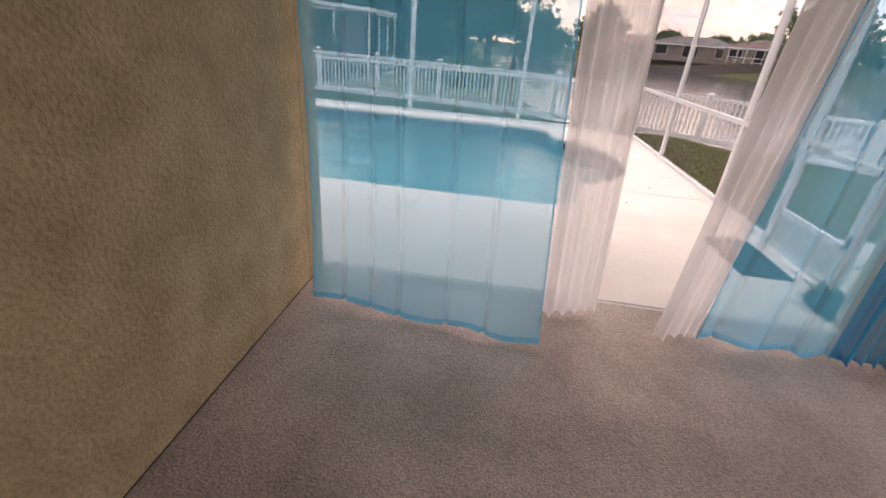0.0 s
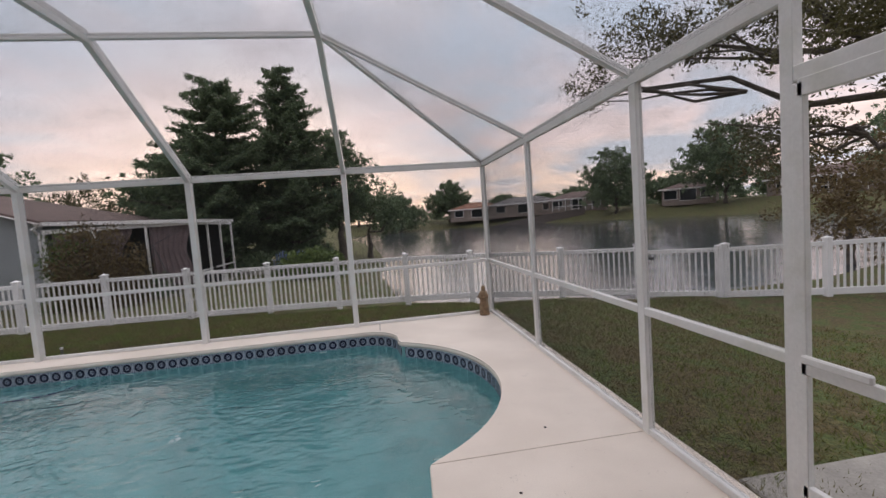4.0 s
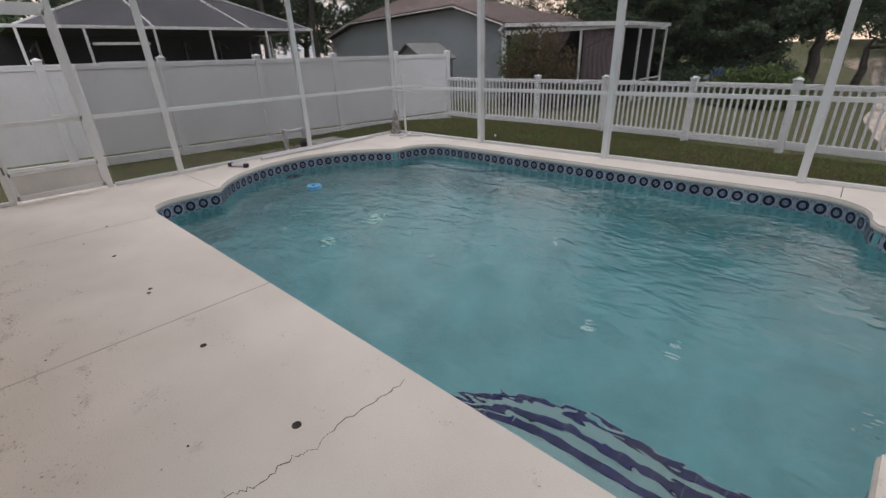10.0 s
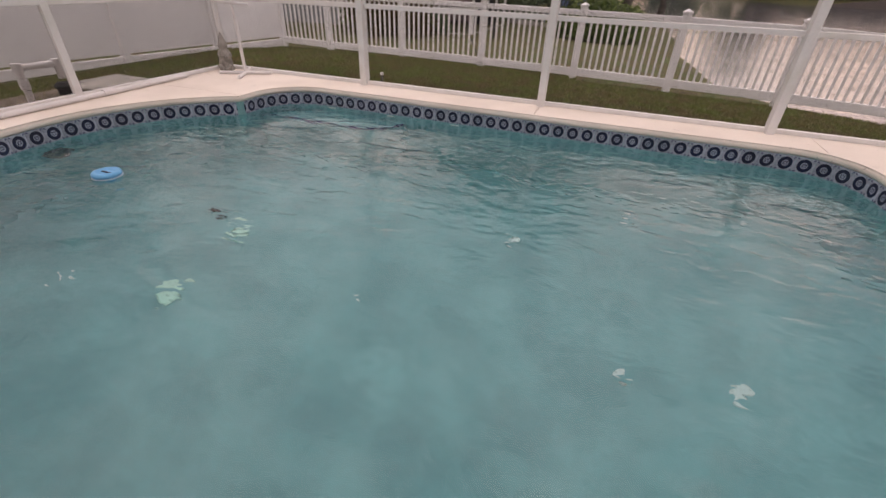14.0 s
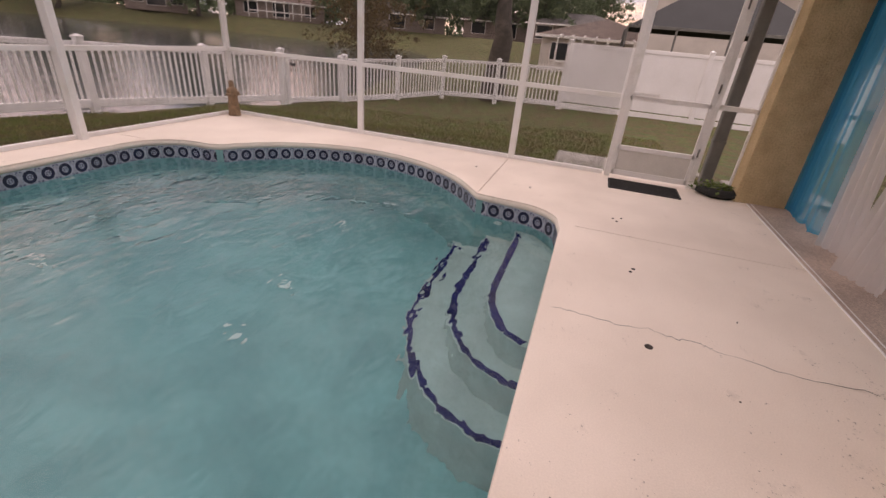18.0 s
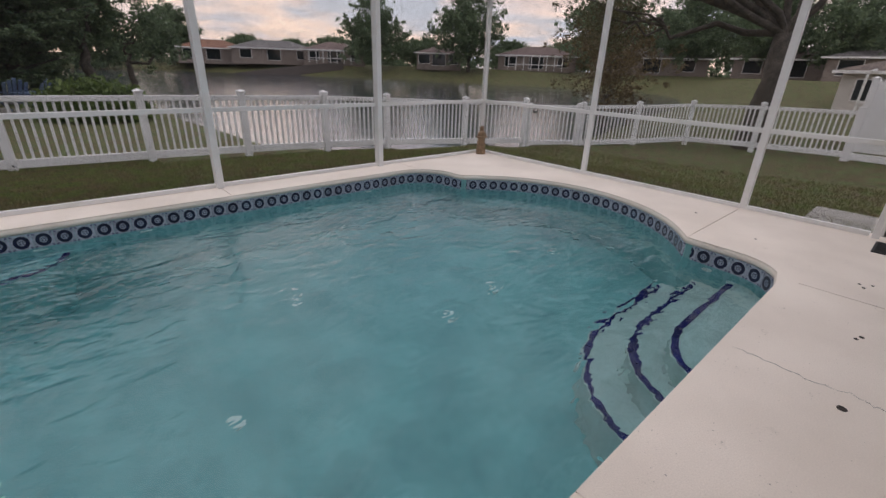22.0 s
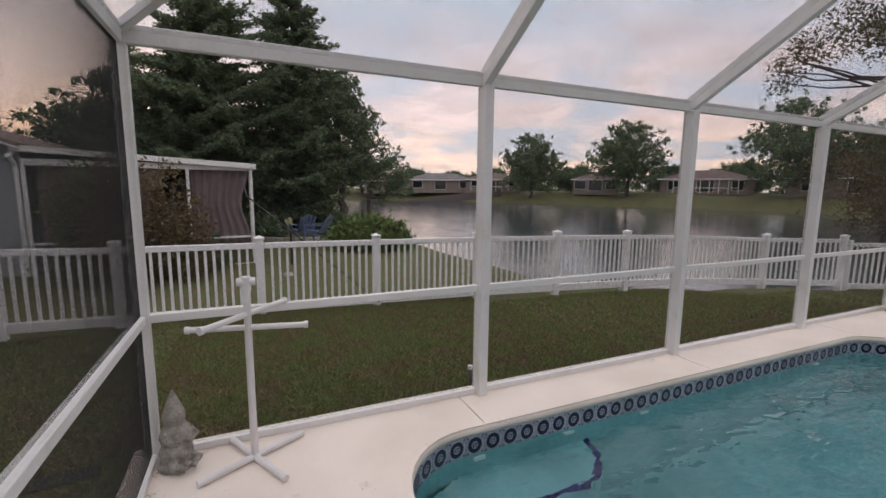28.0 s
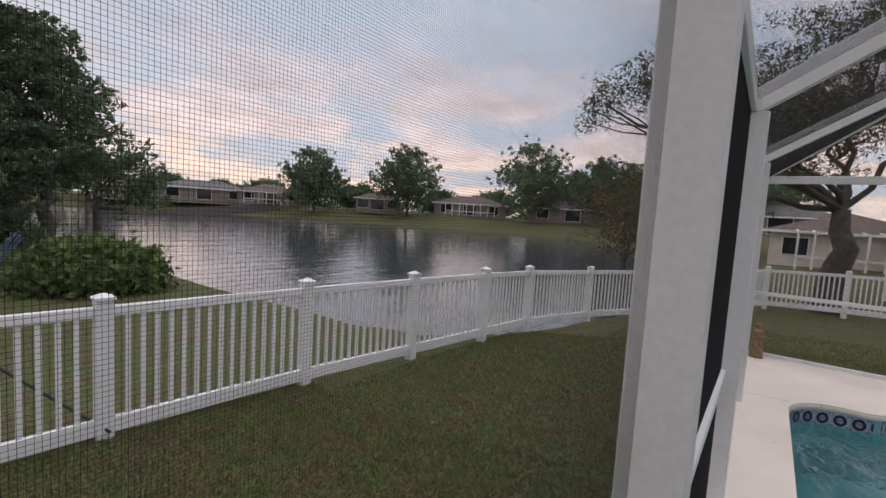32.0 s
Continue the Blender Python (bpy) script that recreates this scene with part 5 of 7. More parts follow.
def prism(bm, pts, z0, z1):
    f = bm.faces.new([bm.verts.new((x, y, z1)) for x, y in pts])
    ext = bmesh.ops.extrude_face_region(bm, geom=[f])
    for g in ext["geom"]:
        if isinstance(g, bmesh.types.BMVert):
            g.co.z = z0
    bmesh.ops.recalc_face_normals(bm, faces=bm.faces)


for k, (xw, yn, r, z) in enumerate(((5.68, -4.60, 0.62, -0.40), (5.50, -4.32, 0.85, -0.68), (5.25, -4.02, 1.05, -0.98))):
    rim = step_line(xw, yn, r)
    bm = bmesh.new()
    prism(bm, rim + [(PE - 0.3, PS - 0.02), (PE + 0.02, PS + 0.25)], FLOOR_Z, z)
    st = part("step", bm, M_STEP, pool, "pale plaster step with navy tile rim")
    inner = step_line(xw + 0.035, yn - 0.035, r - 0.02)
    for x, y, a in resample(inner, 0.152)[0:]:
        if x < PE - 0.02:
            shared("trim_tile", TRIM, st, pose(x, y, z + 0.001, 0, 0, a))
# bench in the north-west corner
bl = [(PW - 0.05, -0.90), (2.55, -0.90)] + [(2.55 + 0.42 * math.sin(radians(a)), -0.90 + 0.46 * (1 - math.cos(radians(a)))) for a in range(10, 91, 10)]
bm = bmesh.new()
prism(bm, bl + [(2.97, PN + 0.02), (PW + 0.5, PN + 0.02), (PW - 0.02, PN - 0.3)], FLOOR_Z, -0.48)
bench = part("bench", bm, M_PLASTER, pool, "pale plaster bench with navy tile rim")
for x, y, a in resample([(px, py + 0.035) for px, py in bl], 0.152):
    if x > PW + 0.06 and y < PN - 0.06:
        shared("trim_tile", TRIM, bench, pose(x, y, -0.479, 0, 0, a))
M_FITTING = mat("white_fitting", (0.75, 0.78, 0.74), 0.4, 0.0, 0.05, 8.0, 0.0)
M_DRAIN = mat("pale_green_fitting", (0.62, 0.85, 0.72), 0.5, 0.0, 0.08, 8.0, 0.0)


def disc(name, at, r, h, material, parent, turn=(0, 0, 0), label=""):
    bm = bmesh.new()
    lathe(bm, [(r, 0), (r, h * 0.6), (r * 0.85, h), (0.0, h)], 18)
    ob = part(name, bm, material, parent, label)
    ob.matrix_basis = pose(*at, *turn)
    return ob


disc("drain_cover", (2.28, -2.50, FLOOR_Z), 0.10, 0.03, M_DRAIN, pool, label="pale green round drain cover")
disc("drain_cover", (2.36, -3.37, FLOOR_Z), 0.10, 0.03, M_DRAIN, pool, label="pale green round drain cover")
for x, y in ((3.62, -2.79), (6.33, -2.72), (5.60, -0.80), (5.65, -2.80), (7.55, -2.65), (4.6, -1.6), (1.6, -3.6)):
    disc("cleaning_head", (x, y, FLOOR_Z), 0.045, 0.02, M_FITTING, pool, label="small white in-floor cleaning head")
for x, z in ((2.0, -0.27), (2.8, -0.27), (3.6, -0.27), (6.2, -0.27)):
    bm = bmesh.new(); box(bm, (-0.05, -0.012, -0.018), (0.05, 0.012, 0.018), 0.005)
    part("return_jet", bm, M_FITTING, pool, "white wall return").matrix_basis = pose(x, PN - 0.004, z)
bm = bmesh.new(); lathe(bm, [(0.04, 0), (0.04, 0.012), (0.022, 0.02), (0.018, 0.006), (0.0, 0.006)], 14)
part("return_jet", bm, M_FITTING, pool, "white wall return").matrix_basis = pose(PE, -4.42, -0.30, 0, -90, 0)
bm = bmesh.new(); lathe(bm, [(0.13, 0), (0.13, 0.02), (0.10, 0.03), (0.09, 0.012), (0.0, 0.012)], 20)
part("pool_light", bm, M_GREY, pool, "round grey underwater lamp").matrix_basis = pose(0.475, -2.70, -0.55, 0, 90, 0)
bm = bmesh.new()
rod(bm, (0, 0, 0.02), (0.09, 0.05, 0.02), 0.015); rod(bm, (-0.05, 0, 0.02), (0.04, -0.03, 0.02), 0.012)
toy = part("dive_toy", bm, M_DARK)
toy.matrix_basis = pose(1.90, -2.40, FLOOR_Z)
tagged(toy, "small dark toy lying on the pool floor", "toy")

# floating chemical dispenser
fl = thing("pool_float", "floating blue and white chemical dispenser ring", "pool float", at=(1.62, -3.03, WATER))
M_FBLUE = mat("float_blue", (0.12, 0.42, 0.72), 0.35, 0.0, 0.08, 10.0, 0.0)
M_FWHITE = mat("float_white", (0.62, 0.72, 0.78), 0.4, 0.0, 0.05, 10.0, 0.0)
bm = bmesh.new(); lathe(bm, [(0.055, 0.010), (0.075, 0.040), (0.095, 0.034), (0.106, 0.015), (0.100, 0.0)], 24); part("ring", bm, M_FBLUE, fl, smooth=True)
bm = bmesh.new(); lathe(bm, [(0.098, -0.03), (0.107, -0.015), (0.107, 0.0), (0.09, 0.004)], 24); part("skirt", bm, M_FWHITE, fl, smooth=True)
bm = bmesh.new(); lathe(bm, [(0.05, -0.12), (0.056, 0.0), (0.056, 0.016), (0.03, 0.022), (0.0, 0.022)], 18); part("cartridge", bm, M_FBLUE, fl)
bm = bmesh.new(); box(bm, (-0.045, -0.008, 0.022), (0.045, 0.008, 0.032), 0.003); part("grip", bm, M_TILEBLUE, fl)

# ---- deck fittings: slot drain, anchor holes, cracks ----
dr = thing("slot_drain", "narrow white slotted drain along the house wall", "drain")
for x0, x1 in ((0.15, 5.28), (5.28, 8.60)):
    for y in (-6.780, -6.742):
        bm = bmesh.new(); box(bm, (x0, y - 0.005, 0.0), (x1, y + 0.005, 0.006)); part("edge_strip", bm, M_VINYL, dr)
    bm = bmesh.new(); box(bm, (x0, -6.774, 0.0005), (x1, -6.748, 0.0015)); part("channel", bm, M_DIRT, dr)
    n = int((x1 - x0) / 0.03)
    vs, fs = [], []
    for i in range(n):
        x = x0 + 0.01 + i * 0.03
        k = len(vs)
        vs += [(x, -6.775, 0.004), (x + 0.017, -6.775, 0.004), (x + 0.017, -6.747, 0.004), (x, -6.747, 0.004), (x, -6.775, 0.0), (x + 0.017, -6.775, 0.0), (x + 0.017, -6.747, 0.0), (x, -6.747, 0.0)]
        fs += [(k, k + 1, k + 2, k + 3), (k, k + 4, k + 5, k + 1), (k + 1, k + 5, k + 6, k + 2), (k + 2, k + 6, k + 7, k + 3), (k + 3, k + 7, k + 4, k)]
    pydata("grating", vs, fs, M_VINYL, dr)
for x, y, r in ((1.83, -5.45, 0.016), (2.75, -5.59, 0.02), (3.64, -5.575, 0.018), (3.70, -5.60, 0.018), (4.63, -5.59, 0.022), (5.54, -5.55, 0.027), (6.36, -5.50, 0.015), (6.41, -5.52, 0.017), (7.30, -5.43, 0.014), (7.36, -5.40, 0.014), (7.40, -5.47, 0.012), (8.24, -3.93, 0.014), (7.82, -4.61, 0.013), (6.0, -6.05, 0.006), (5.3, -5.9, 0.006), (4.1, -6.2, 0.006), (2.2, -5.7, 0.008)):
    bm = bmesh.new()
    r *= 0.62
    lathe(bm, [(r * 1.25, 0.0002), (r * 1.2, 0.003), (r * 0.9, 0.003), (r * 0.85, 0.001), (0.0, 0.001)], 12)
    o = part("anchor_hole", bm, M_DIRT, deck, "dark anchor hole in the deck"); o.location = (x, y, 0)


def crack(pts, w, seed):
    rng = np.random.default_rng(seed)
    line = []
    for a, b in along(pts):
        for i in range(7):
            t = i / 7
            line.append((a[0] + (b[0] - a[0]) * t + rng.normal(0, 0.009), a[1] + (b[1] - a[1]) * t + rng.normal(0, 0.004)))
    bm = bmesh.new()
    prev = None
    for i, (x, y) in enumerate(line):
        q = w * rng.uniform(0.4, 1.3)
        cur = (bm.verts.new((x - q, y, 0.0012)), bm.verts.new((x + q, y, 0.0012)))
        if prev:
            bm.faces.new((prev[0], prev[1], cur[1], cur[0]))
        prev = cur
    return part("crack", bm, M_DIRT, deck, "thin jagged crack")


crack([(5.69, -5.05), (5.69, -5.24), (5.68, -5.41), (5.71, -5.59), (5.66, -5.65), (5.69, -5.78), (5.66, -5.87), (5.61, -6.23), (5.63, -6.6)], 0.0022, 5)

# ---- doors of the enclosure ----


def screen_door(name, x, y0, y1, sign, label):
    """A framed screen door in a side wall, with push bar, kick plate, hinges; sign is the way into the enclosure."""
    d = thing(name, label, "door")
    d["kind"] = "structure"

    def bar(nm, a, b, w, h, m=M_WHITE, lab=""):
        bm = bmesh.new(); beam(bm, a, b, w, h, 0.003)
        return part(nm, bm, m, d, lab)

    top = 2.03
    for y in (y0, y1):
        bar("jamb", (x, y, -0.02), (x, y, EAVE - 0.05), 0.05, 0.06)
    bar("header", (x, y0 + 0.03, top + 0.04), (x, y1 - 0.03, top + 0.04), 0.05, 0.06)
    a, b = y0 + 0.045, y1 - 0.045
    xi = x + sign * 0.012
    for y in (a, b):
        bar("stile", (xi, y, 0.03), (xi, y, top), 0.03, 0.05)
    bar("top_rail", (xi, a, top - 0.02), (xi, b, top - 0.02), 0.03, 0.07)
    bar("lock_rail", (xi, a, 0.87), (xi, b, 0.87), 0.03, 0.05)
    bar("bottom_rail", (xi, a, 0.06), (xi, b, 0.06), 0.03, 0.06)
    bar("kick_rail", (xi, a, 0.34), (xi, b, 0.34), 0.03, 0.05)
    bm = bmesh.new(); box(bm, (xi - 0.006, a + 0.02, 0.085), (xi + 0.006, b - 0.02, 0.32)); part("kick_plate", bm, M_SOFFIT, d, "dusty white kick plate")
    bm = bmesh.new()
    yl = b - 0.02
    box(bm, (xi + sign * 0.03 - 0.012, yl - 0.26, 0.90), (xi + sign * 0.03 + 0.012, yl, 0.935), 0.006)
    part("push_handle", bm, M_WHITE, d)
    for z in (0.35, 1.0, 1.75):
        bm = bmesh.new(); rod(bm, (xi + sign * 0.02, a - 0.02, z), (xi + sign * 0.02, a - 0.02, z + 0.09), 0.009); part("hinge", bm, M_GREY, d)
    bm = bmesh.new(); box(bm, (xi + sign * 0.02 - 0.012, a - 0.03, 1.42), (xi + sign * 0.02 + 0.012, a + 0.02, 1.50), 0.004); part("closer", bm, M_WHITE, d)
    return d


screen_door("door_1", 0.0, -5.97, -5.02, 1, "closed white aluminium screen door to the west lawn")
screen_door("door_2", CX - 0.05, -6.22, -5.34, -1, "closed white aluminium screen door with a push handle")
for x, y0, y1 in ((0.0, -6.0, -6.72), (CX - 0.02, -6.25, -6.62)):
    cage_part("chair_rail", (x, y0, 0.87), (x, y1, 0.87), 0.04, 0.05)
    cage_part("floor_rail", (x, y0, 0.022), (x, y1, 0.022), 0.05, 0.045)
    cage_part("post", (x, y1 + 0.0, 0.0), (x, y1 + 0.0, EAVE), 0.04, 0.04)
for x, y in ((-0.12, -6.32), (CX + 0.14, -6.40)):
    ds = thing("downspout", "grey metal downspout outside the screen", "downspout")
    bm = bmesh.new(); box(bm, (x - 0.05, y - 0.06, -0.12), (x + 0.05, y + 0.06, 2.46), 0.01); part("pipe", bm, M_GREY, ds)
    for z in (0.5, 1.9):
        bm = bmesh.new(); box(bm, (x - 0.056, y - 0.066, z), (x + 0.056, y + 0.066, z + 0.03), 0.003); part("strap", bm, M_GREY, ds)
mt = thing("door_mat", "black rubber mat in front of the screen door", "mat")
bm = bmesh.new(); box(bm, (8.32, -6.08, 0.0), (8.70, -5.36, 0.012), 0.004); part("base", bm, M_DARK, mt)
for i in range(14):
    bm = bmesh.new(); box(bm, (8.34 + i * 0.0255, -6.06, 0.012), (8.352 + i * 0.0255, -5.38, 0.017), 0.002); part("rib", bm, M_DARK, mt)
# threshold slabs and small things outside the doors
M_DIRTSLAB = mat("dirty_slab", (0.24, 0.20, 0.165), 0.9, 0.0, 0.35, 5.0, 0.6, 50, 0.008, tint=(0.11, 0.085, 0.06))
M_SLAB = mat("concrete_slab", (0.36, 0.34, 0.31), 0.85, 0.0, 0.2, 4.0, 0.5, 60, 0.006)
for lo, hi, lab in (((9.15, -5.40, -0.2), (10.25, -4.68, -0.09), "worn concrete step slab on the grass"), ((9.15, -6.25, -0.2), (10.2, -5.45, -0.085), "worn concrete step slab on the grass"), ((-1.15, -1.55, -0.2), (-0.16, -0.80, -0.07), "tilted concrete slab beside the enclosure"), ((-1.0, -2.5, -0.2), (-0.18, -1.60, -0.09), "dirty concrete slab beside the enclosure"), ((9.12, -7.30, -0.2), (9.95, -6.80, -0.085), "pale square paver on the grass path"), ((9.12, -7.92, -0.2), (9.95, -7.36, -0.085), "pale square paver on the grass path"), ((10.1, -6.62, -0.25), (10.95, -6.05, -0.115), "pale square paver on the grass path")):
    bm = bmesh.new(); box(bm, lo, hi, 0.012)
    tagged(part("paving_slab", bm, M_DIRTSLAB if "dirty" in lab else M_SLAB), lab, "slab")

# ---- screening: real wires ----
M_WIRE = mat("charcoal_mesh", (0.008, 0.008, 0.009), 0.8, 0.0, 0.1, 5.0, 0.0)


def wires(name, corners, pitch, ratio=0.11):
    """A woven panel over a flat convex outline, whose first edge runs along the bottom: square wires both ways."""
    P = np.array(corners, float)
    e1 = (P[1] - P[0]) / np.linalg.norm(P[1] - P[0])
    n = np.cross(e1, P[-1] - P[0])
    n /= np.linalg.norm(n)
    e2 = np.cross(n, e1)
    uv = np.c_[(P - P[0]) @ e1, (P - P[0]) @ e2]
    r = pitch * ratio / 2
    starts, ends = [], []
    for ax in (0, 1):
        lo, hi = uv[:, ax].min(), uv[:, ax].max()
        count = int((hi - lo) / pitch)
        jit = np.random.default_rng(count).uniform(-0.07, 0.07, count)
        at = lo + (hi - lo) * (np.arange(count) + 0.5 + jit) / count
        near, far = np.full(count, np.inf), np.full(count, -np.inf)
        for p, q in zip(uv, np.roll(uv, -1, axis=0)):
            d = q[ax] - p[ax]
            if abs(d) < 1e-9:
                continue
            t = (at - p[ax]) / d
            o = p[1 - ax] + (q[1 - ax] - p[1 - ax]) * t
            hit = (t >= 0) & (t <= 1)
            near[hit], far[hit] = np.minimum(near, o)[hit], np.maximum(far, o)[hit]
        ok = far - near > 1e-3
        ea, eb = (e1, e2) if ax == 0 else (e2, e1)
        starts.append(P[0] + at[ok, None] * ea + near[ok, None] * eb)
        ends.append(P[0] + at[ok, None] * ea + far[ok, None] * eb)
    S, E = np.concatenate(starts), np.concatenate(ends)
    D = E - S
    L = np.linalg.norm(D, axis=1, keepdims=True)
    side = np.cross(n, D / L) * r
    nn = n * r
    q = [S + side, S + nn, S - side, S - nn, E + side, E + nn, E - side, E - nn]
    V = np.stack(q, 1).reshape(-1, 3)
    base = (np.arange(len(S)) * 8)[:, None, None]
    F = (base + np.array([(0, 1, 5, 4), (1, 2, 6, 5), (2, 3, 7, 6), (3, 0, 4, 7)])[None]).reshape(-1, 4)
    me = bpy.data.meshes.new(name)
    me.vertices.add(len(V)); me.vertices.foreach_set("co", V.ravel())
    me.loops.add(F.size); me.loops.foreach_set("vertex_index", F.ravel())
    me.polygons.add(len(F)); me.polygons.foreach_set("loop_start", np.arange(len(F)) * 4)
    me.update(calc_edges=True)
    me.materials.append(M_WIRE)
    ob = new(name, me)
    ob.parent = cage
    ob["kind"] = "stuff"
    return ob


for i, (a, b) in enumerate(zip(NX, NX[1:])):
    p = 0.0017 if i == 0 else 0.0035
    wires("screen", ((a + 0.04, 0, 0.04), (b - 0.04, 0, 0.04), (b - 0.04, 0, 0.85), (a + 0.04, 0, 0.85)), p)
    wires("screen", ((a + 0.04, 0, 0.89), (b - 0.04, 0, 0.89), (b - 0.04, 0, EAVE - 0.05), (a + 0.04, 0, EAVE - 0.05)), p, 0.085 if i == 0 else 0.15)
for x, ys in ((0.0, (0.0, -2.05, -4.16, -5.0)), (CX, (0.0, -2.11, -4.2, -5.33))):
    for a, b in zip(ys, ys[1:]):
        wires("screen", ((x, a - 0.04, 0.04), (x, b + 0.04, 0.04), (x, b + 0.04, EAVE - 0.05), (x, a - 0.04, EAVE - 0.05)), 0.004, 0.20 if x == 0.0 else 0.13)
for a, b in zip(NX[1:-1], NX[2:-1]):
    wires("screen", ((a, 0, EAVE), (b, 0, EAVE), (b, KY1, RIDGE), (a, KY1, RIDGE)), 0.005)
    wires("screen", ((a, KY1, RIDGE), (b, KY1, RIDGE), (b, KY2, RIDGE), (a, KY2, RIDGE)), 0.005)
    wires("screen", ((a, KY2, RIDGE), (b, KY2, RIDGE), (b, GY, 2.55), (a, GY, 2.55)), 0.005, 0.165)
for x, xe in ((NX[1], 0.0), (NX[3], CX)):
    wires("screen", ((xe, 0, EAVE), (x, 0, EAVE), (x, KY1, RIDGE)), 0.005)
    wires("screen", ((xe, 0, EAVE), (xe, KY1, EAVE), (x, KY1, RIDGE)), 0.005)
    wires("screen", ((xe, KY1, EAVE), (xe, KY2, EAVE), (x, KY2, RIDGE), (x, KY1, RIDGE)), 0.005)
    wires("screen", ((xe, KY2, EAVE), (xe, GY, EAVE), (x, KY2, RIDGE)), 0.005)
    wires("screen", ((xe, GY, EAVE), (x, GY, 2.55), (x, KY2, RIDGE)), 0.005)

# ---- window and wall fittings ----
win = thing("window_1", "white-framed house window with dark insect screens", "window")
win["kind"] = "structure"
wy = HOUSE - 0.075


def wbar(a, b, w, h, nm="frame"):
    bm = bmesh.new(); beam(bm, a, b, w, h, 0.003); return part(nm, bm, M_VINYL, win)


for x in (WX0 + 0.02, WX1 - 0.02):
    wbar((x, wy, WZ0), (x, wy, WZ1), 0.04, 0.05)
for z in (WZ0 + 0.02, WZ1 - 0.02):
    wbar((WX0 + 0.04, wy, z), (WX1 - 0.04, wy, z), 0.05, 0.04)
MZ = (WZ0 + WZ1) / 2
wbar((WX0 + 0.04, wy + 0.004, MZ), (WX1 - 0.04, wy + 0.004, MZ), 0.05, 0.05, "meeting_rail")
wbar(((WX0 + WX1) / 2, wy + 0.002, WZ0 + 0.04), ((WX0 + WX1) / 2, wy + 0.002, WZ1 - 0.04), 0.035, 0.045, "mullion")
for x0, x1 in ((WX0 + 0.04, (WX0 + WX1) / 2 - 0.018), ((WX0 + WX1) / 2 + 0.018, WX1 - 0.04)):
    bm = bmesh.new(); box(bm, (x0, wy - 0.01, MZ + 0.025), (x1, wy - 0.004, WZ1 - 0.04)); part("pane", bm, M_GLASS, win)
    bm = bmesh.new(); box(bm, (x0, wy - 0.006, WZ0 + 0.04), (x1, wy + 0.002, MZ - 0.025)); part("insect_screen", bm, M_SCREEN, win, "dark insect screen")
bm = bmesh.new(); box(bm, (WX0 + 0.002, HOUSE - 0.15, WZ0 - 0.02), (WX1 - 0.002, HOUSE - 0.002, WZ0 + 0.006), 0.003); part("sill", bm, M_STUCCO, win)
# added sheet behind the opening, with the room's shade put into its colour
bm = bmesh.new(); box(bm, (WX0 - 0.2, HOUSE - 0.3, WZ0 - 0.2), (WX1 + 0.2, HOUSE - 0.22, WZ1 + 0.2)); part("room_shade", bm, M_ROOMSHADE, win)

ob_ = thing("outlet_box", "beige weatherproof outlet box on the wall", "outlet")
M_BEIGE = mat("beige_plastic", (0.42, 0.36, 0.25), 0.5, 0.0, 0.1, 10.0, 0.0)
bm = bmesh.new(); box(bm, (3.80, HOUSE, 0.40), (3.90, HOUSE + 0.045, 0.54), 0.008); part("box", bm, M_BEIGE, ob_)
bm = bmesh.new(); box(bm, (3.806, HOUSE + 0.046, 0.41), (3.894, HOUSE + 0.056, 0.53), 0.004); part("lid", bm, M_BEIGE, ob_)
sc = thing("wall_sconce", "small black wall lamp beside the window", "wall lamp")
bm = bmesh.new(); lathe(bm, [(0.06, 0), (0.05, 0.10), (0.01, 0.14)], 12); part("shade", bm, M_DARK, sc).matrix_basis = pose(0.52, HOUSE + 0.09, 2.0)
bm = bmesh.new(); box(bm, (0.48, HOUSE, 2.0), (0.56, HOUSE + 0.05, 2.1), 0.006); part("bracket", bm, M_DARK, sc)

# gecko ornament: one bent body with legs
M_GECKO = mat("verdigris", (0.34, 0.33, 0.25), 0.5, 0.3, 0.5, 18.0, 0.3, 60, tint=(0.12, 0.10, 0.06))
bm = bmesh.new()
gp = [(4.62, HOUSE + 0.03, 1.99), (4.60, HOUSE + 0.035, 1.93), (4.63, HOUSE + 0.035, 1.85), (4.66, HOUSE + 0.035, 1.77), (4.66, HOUSE + 0.03, 1.68), (4.69, HOUSE + 0.025, 1.60), (4.73, HOUSE + 0.02, 1.54), (4.71, HOUSE + 0.02, 1.50), (4.68, HOUSE + 0.02, 1.51)]
limb(bm, gp, 0.021, 0.005, 8)
for z, s in ((1.90, -1), (1.88, 1), (1.74, -1), (1.72, 1)):
    limb(bm, [(4.63, HOUSE + 0.03, z), (4.63 + 0.07 * s, HOUSE + 0.02, z + 0.04), (4.63 + 0.09 * s, HOUSE + 0.015, z + 0.01)], 0.010, 0.005, 5)
tagged(part("lizard_ornament", bm, M_GECKO, smooth=True), "green-bronze metal lizard hung on the stucco wall", "ornament")

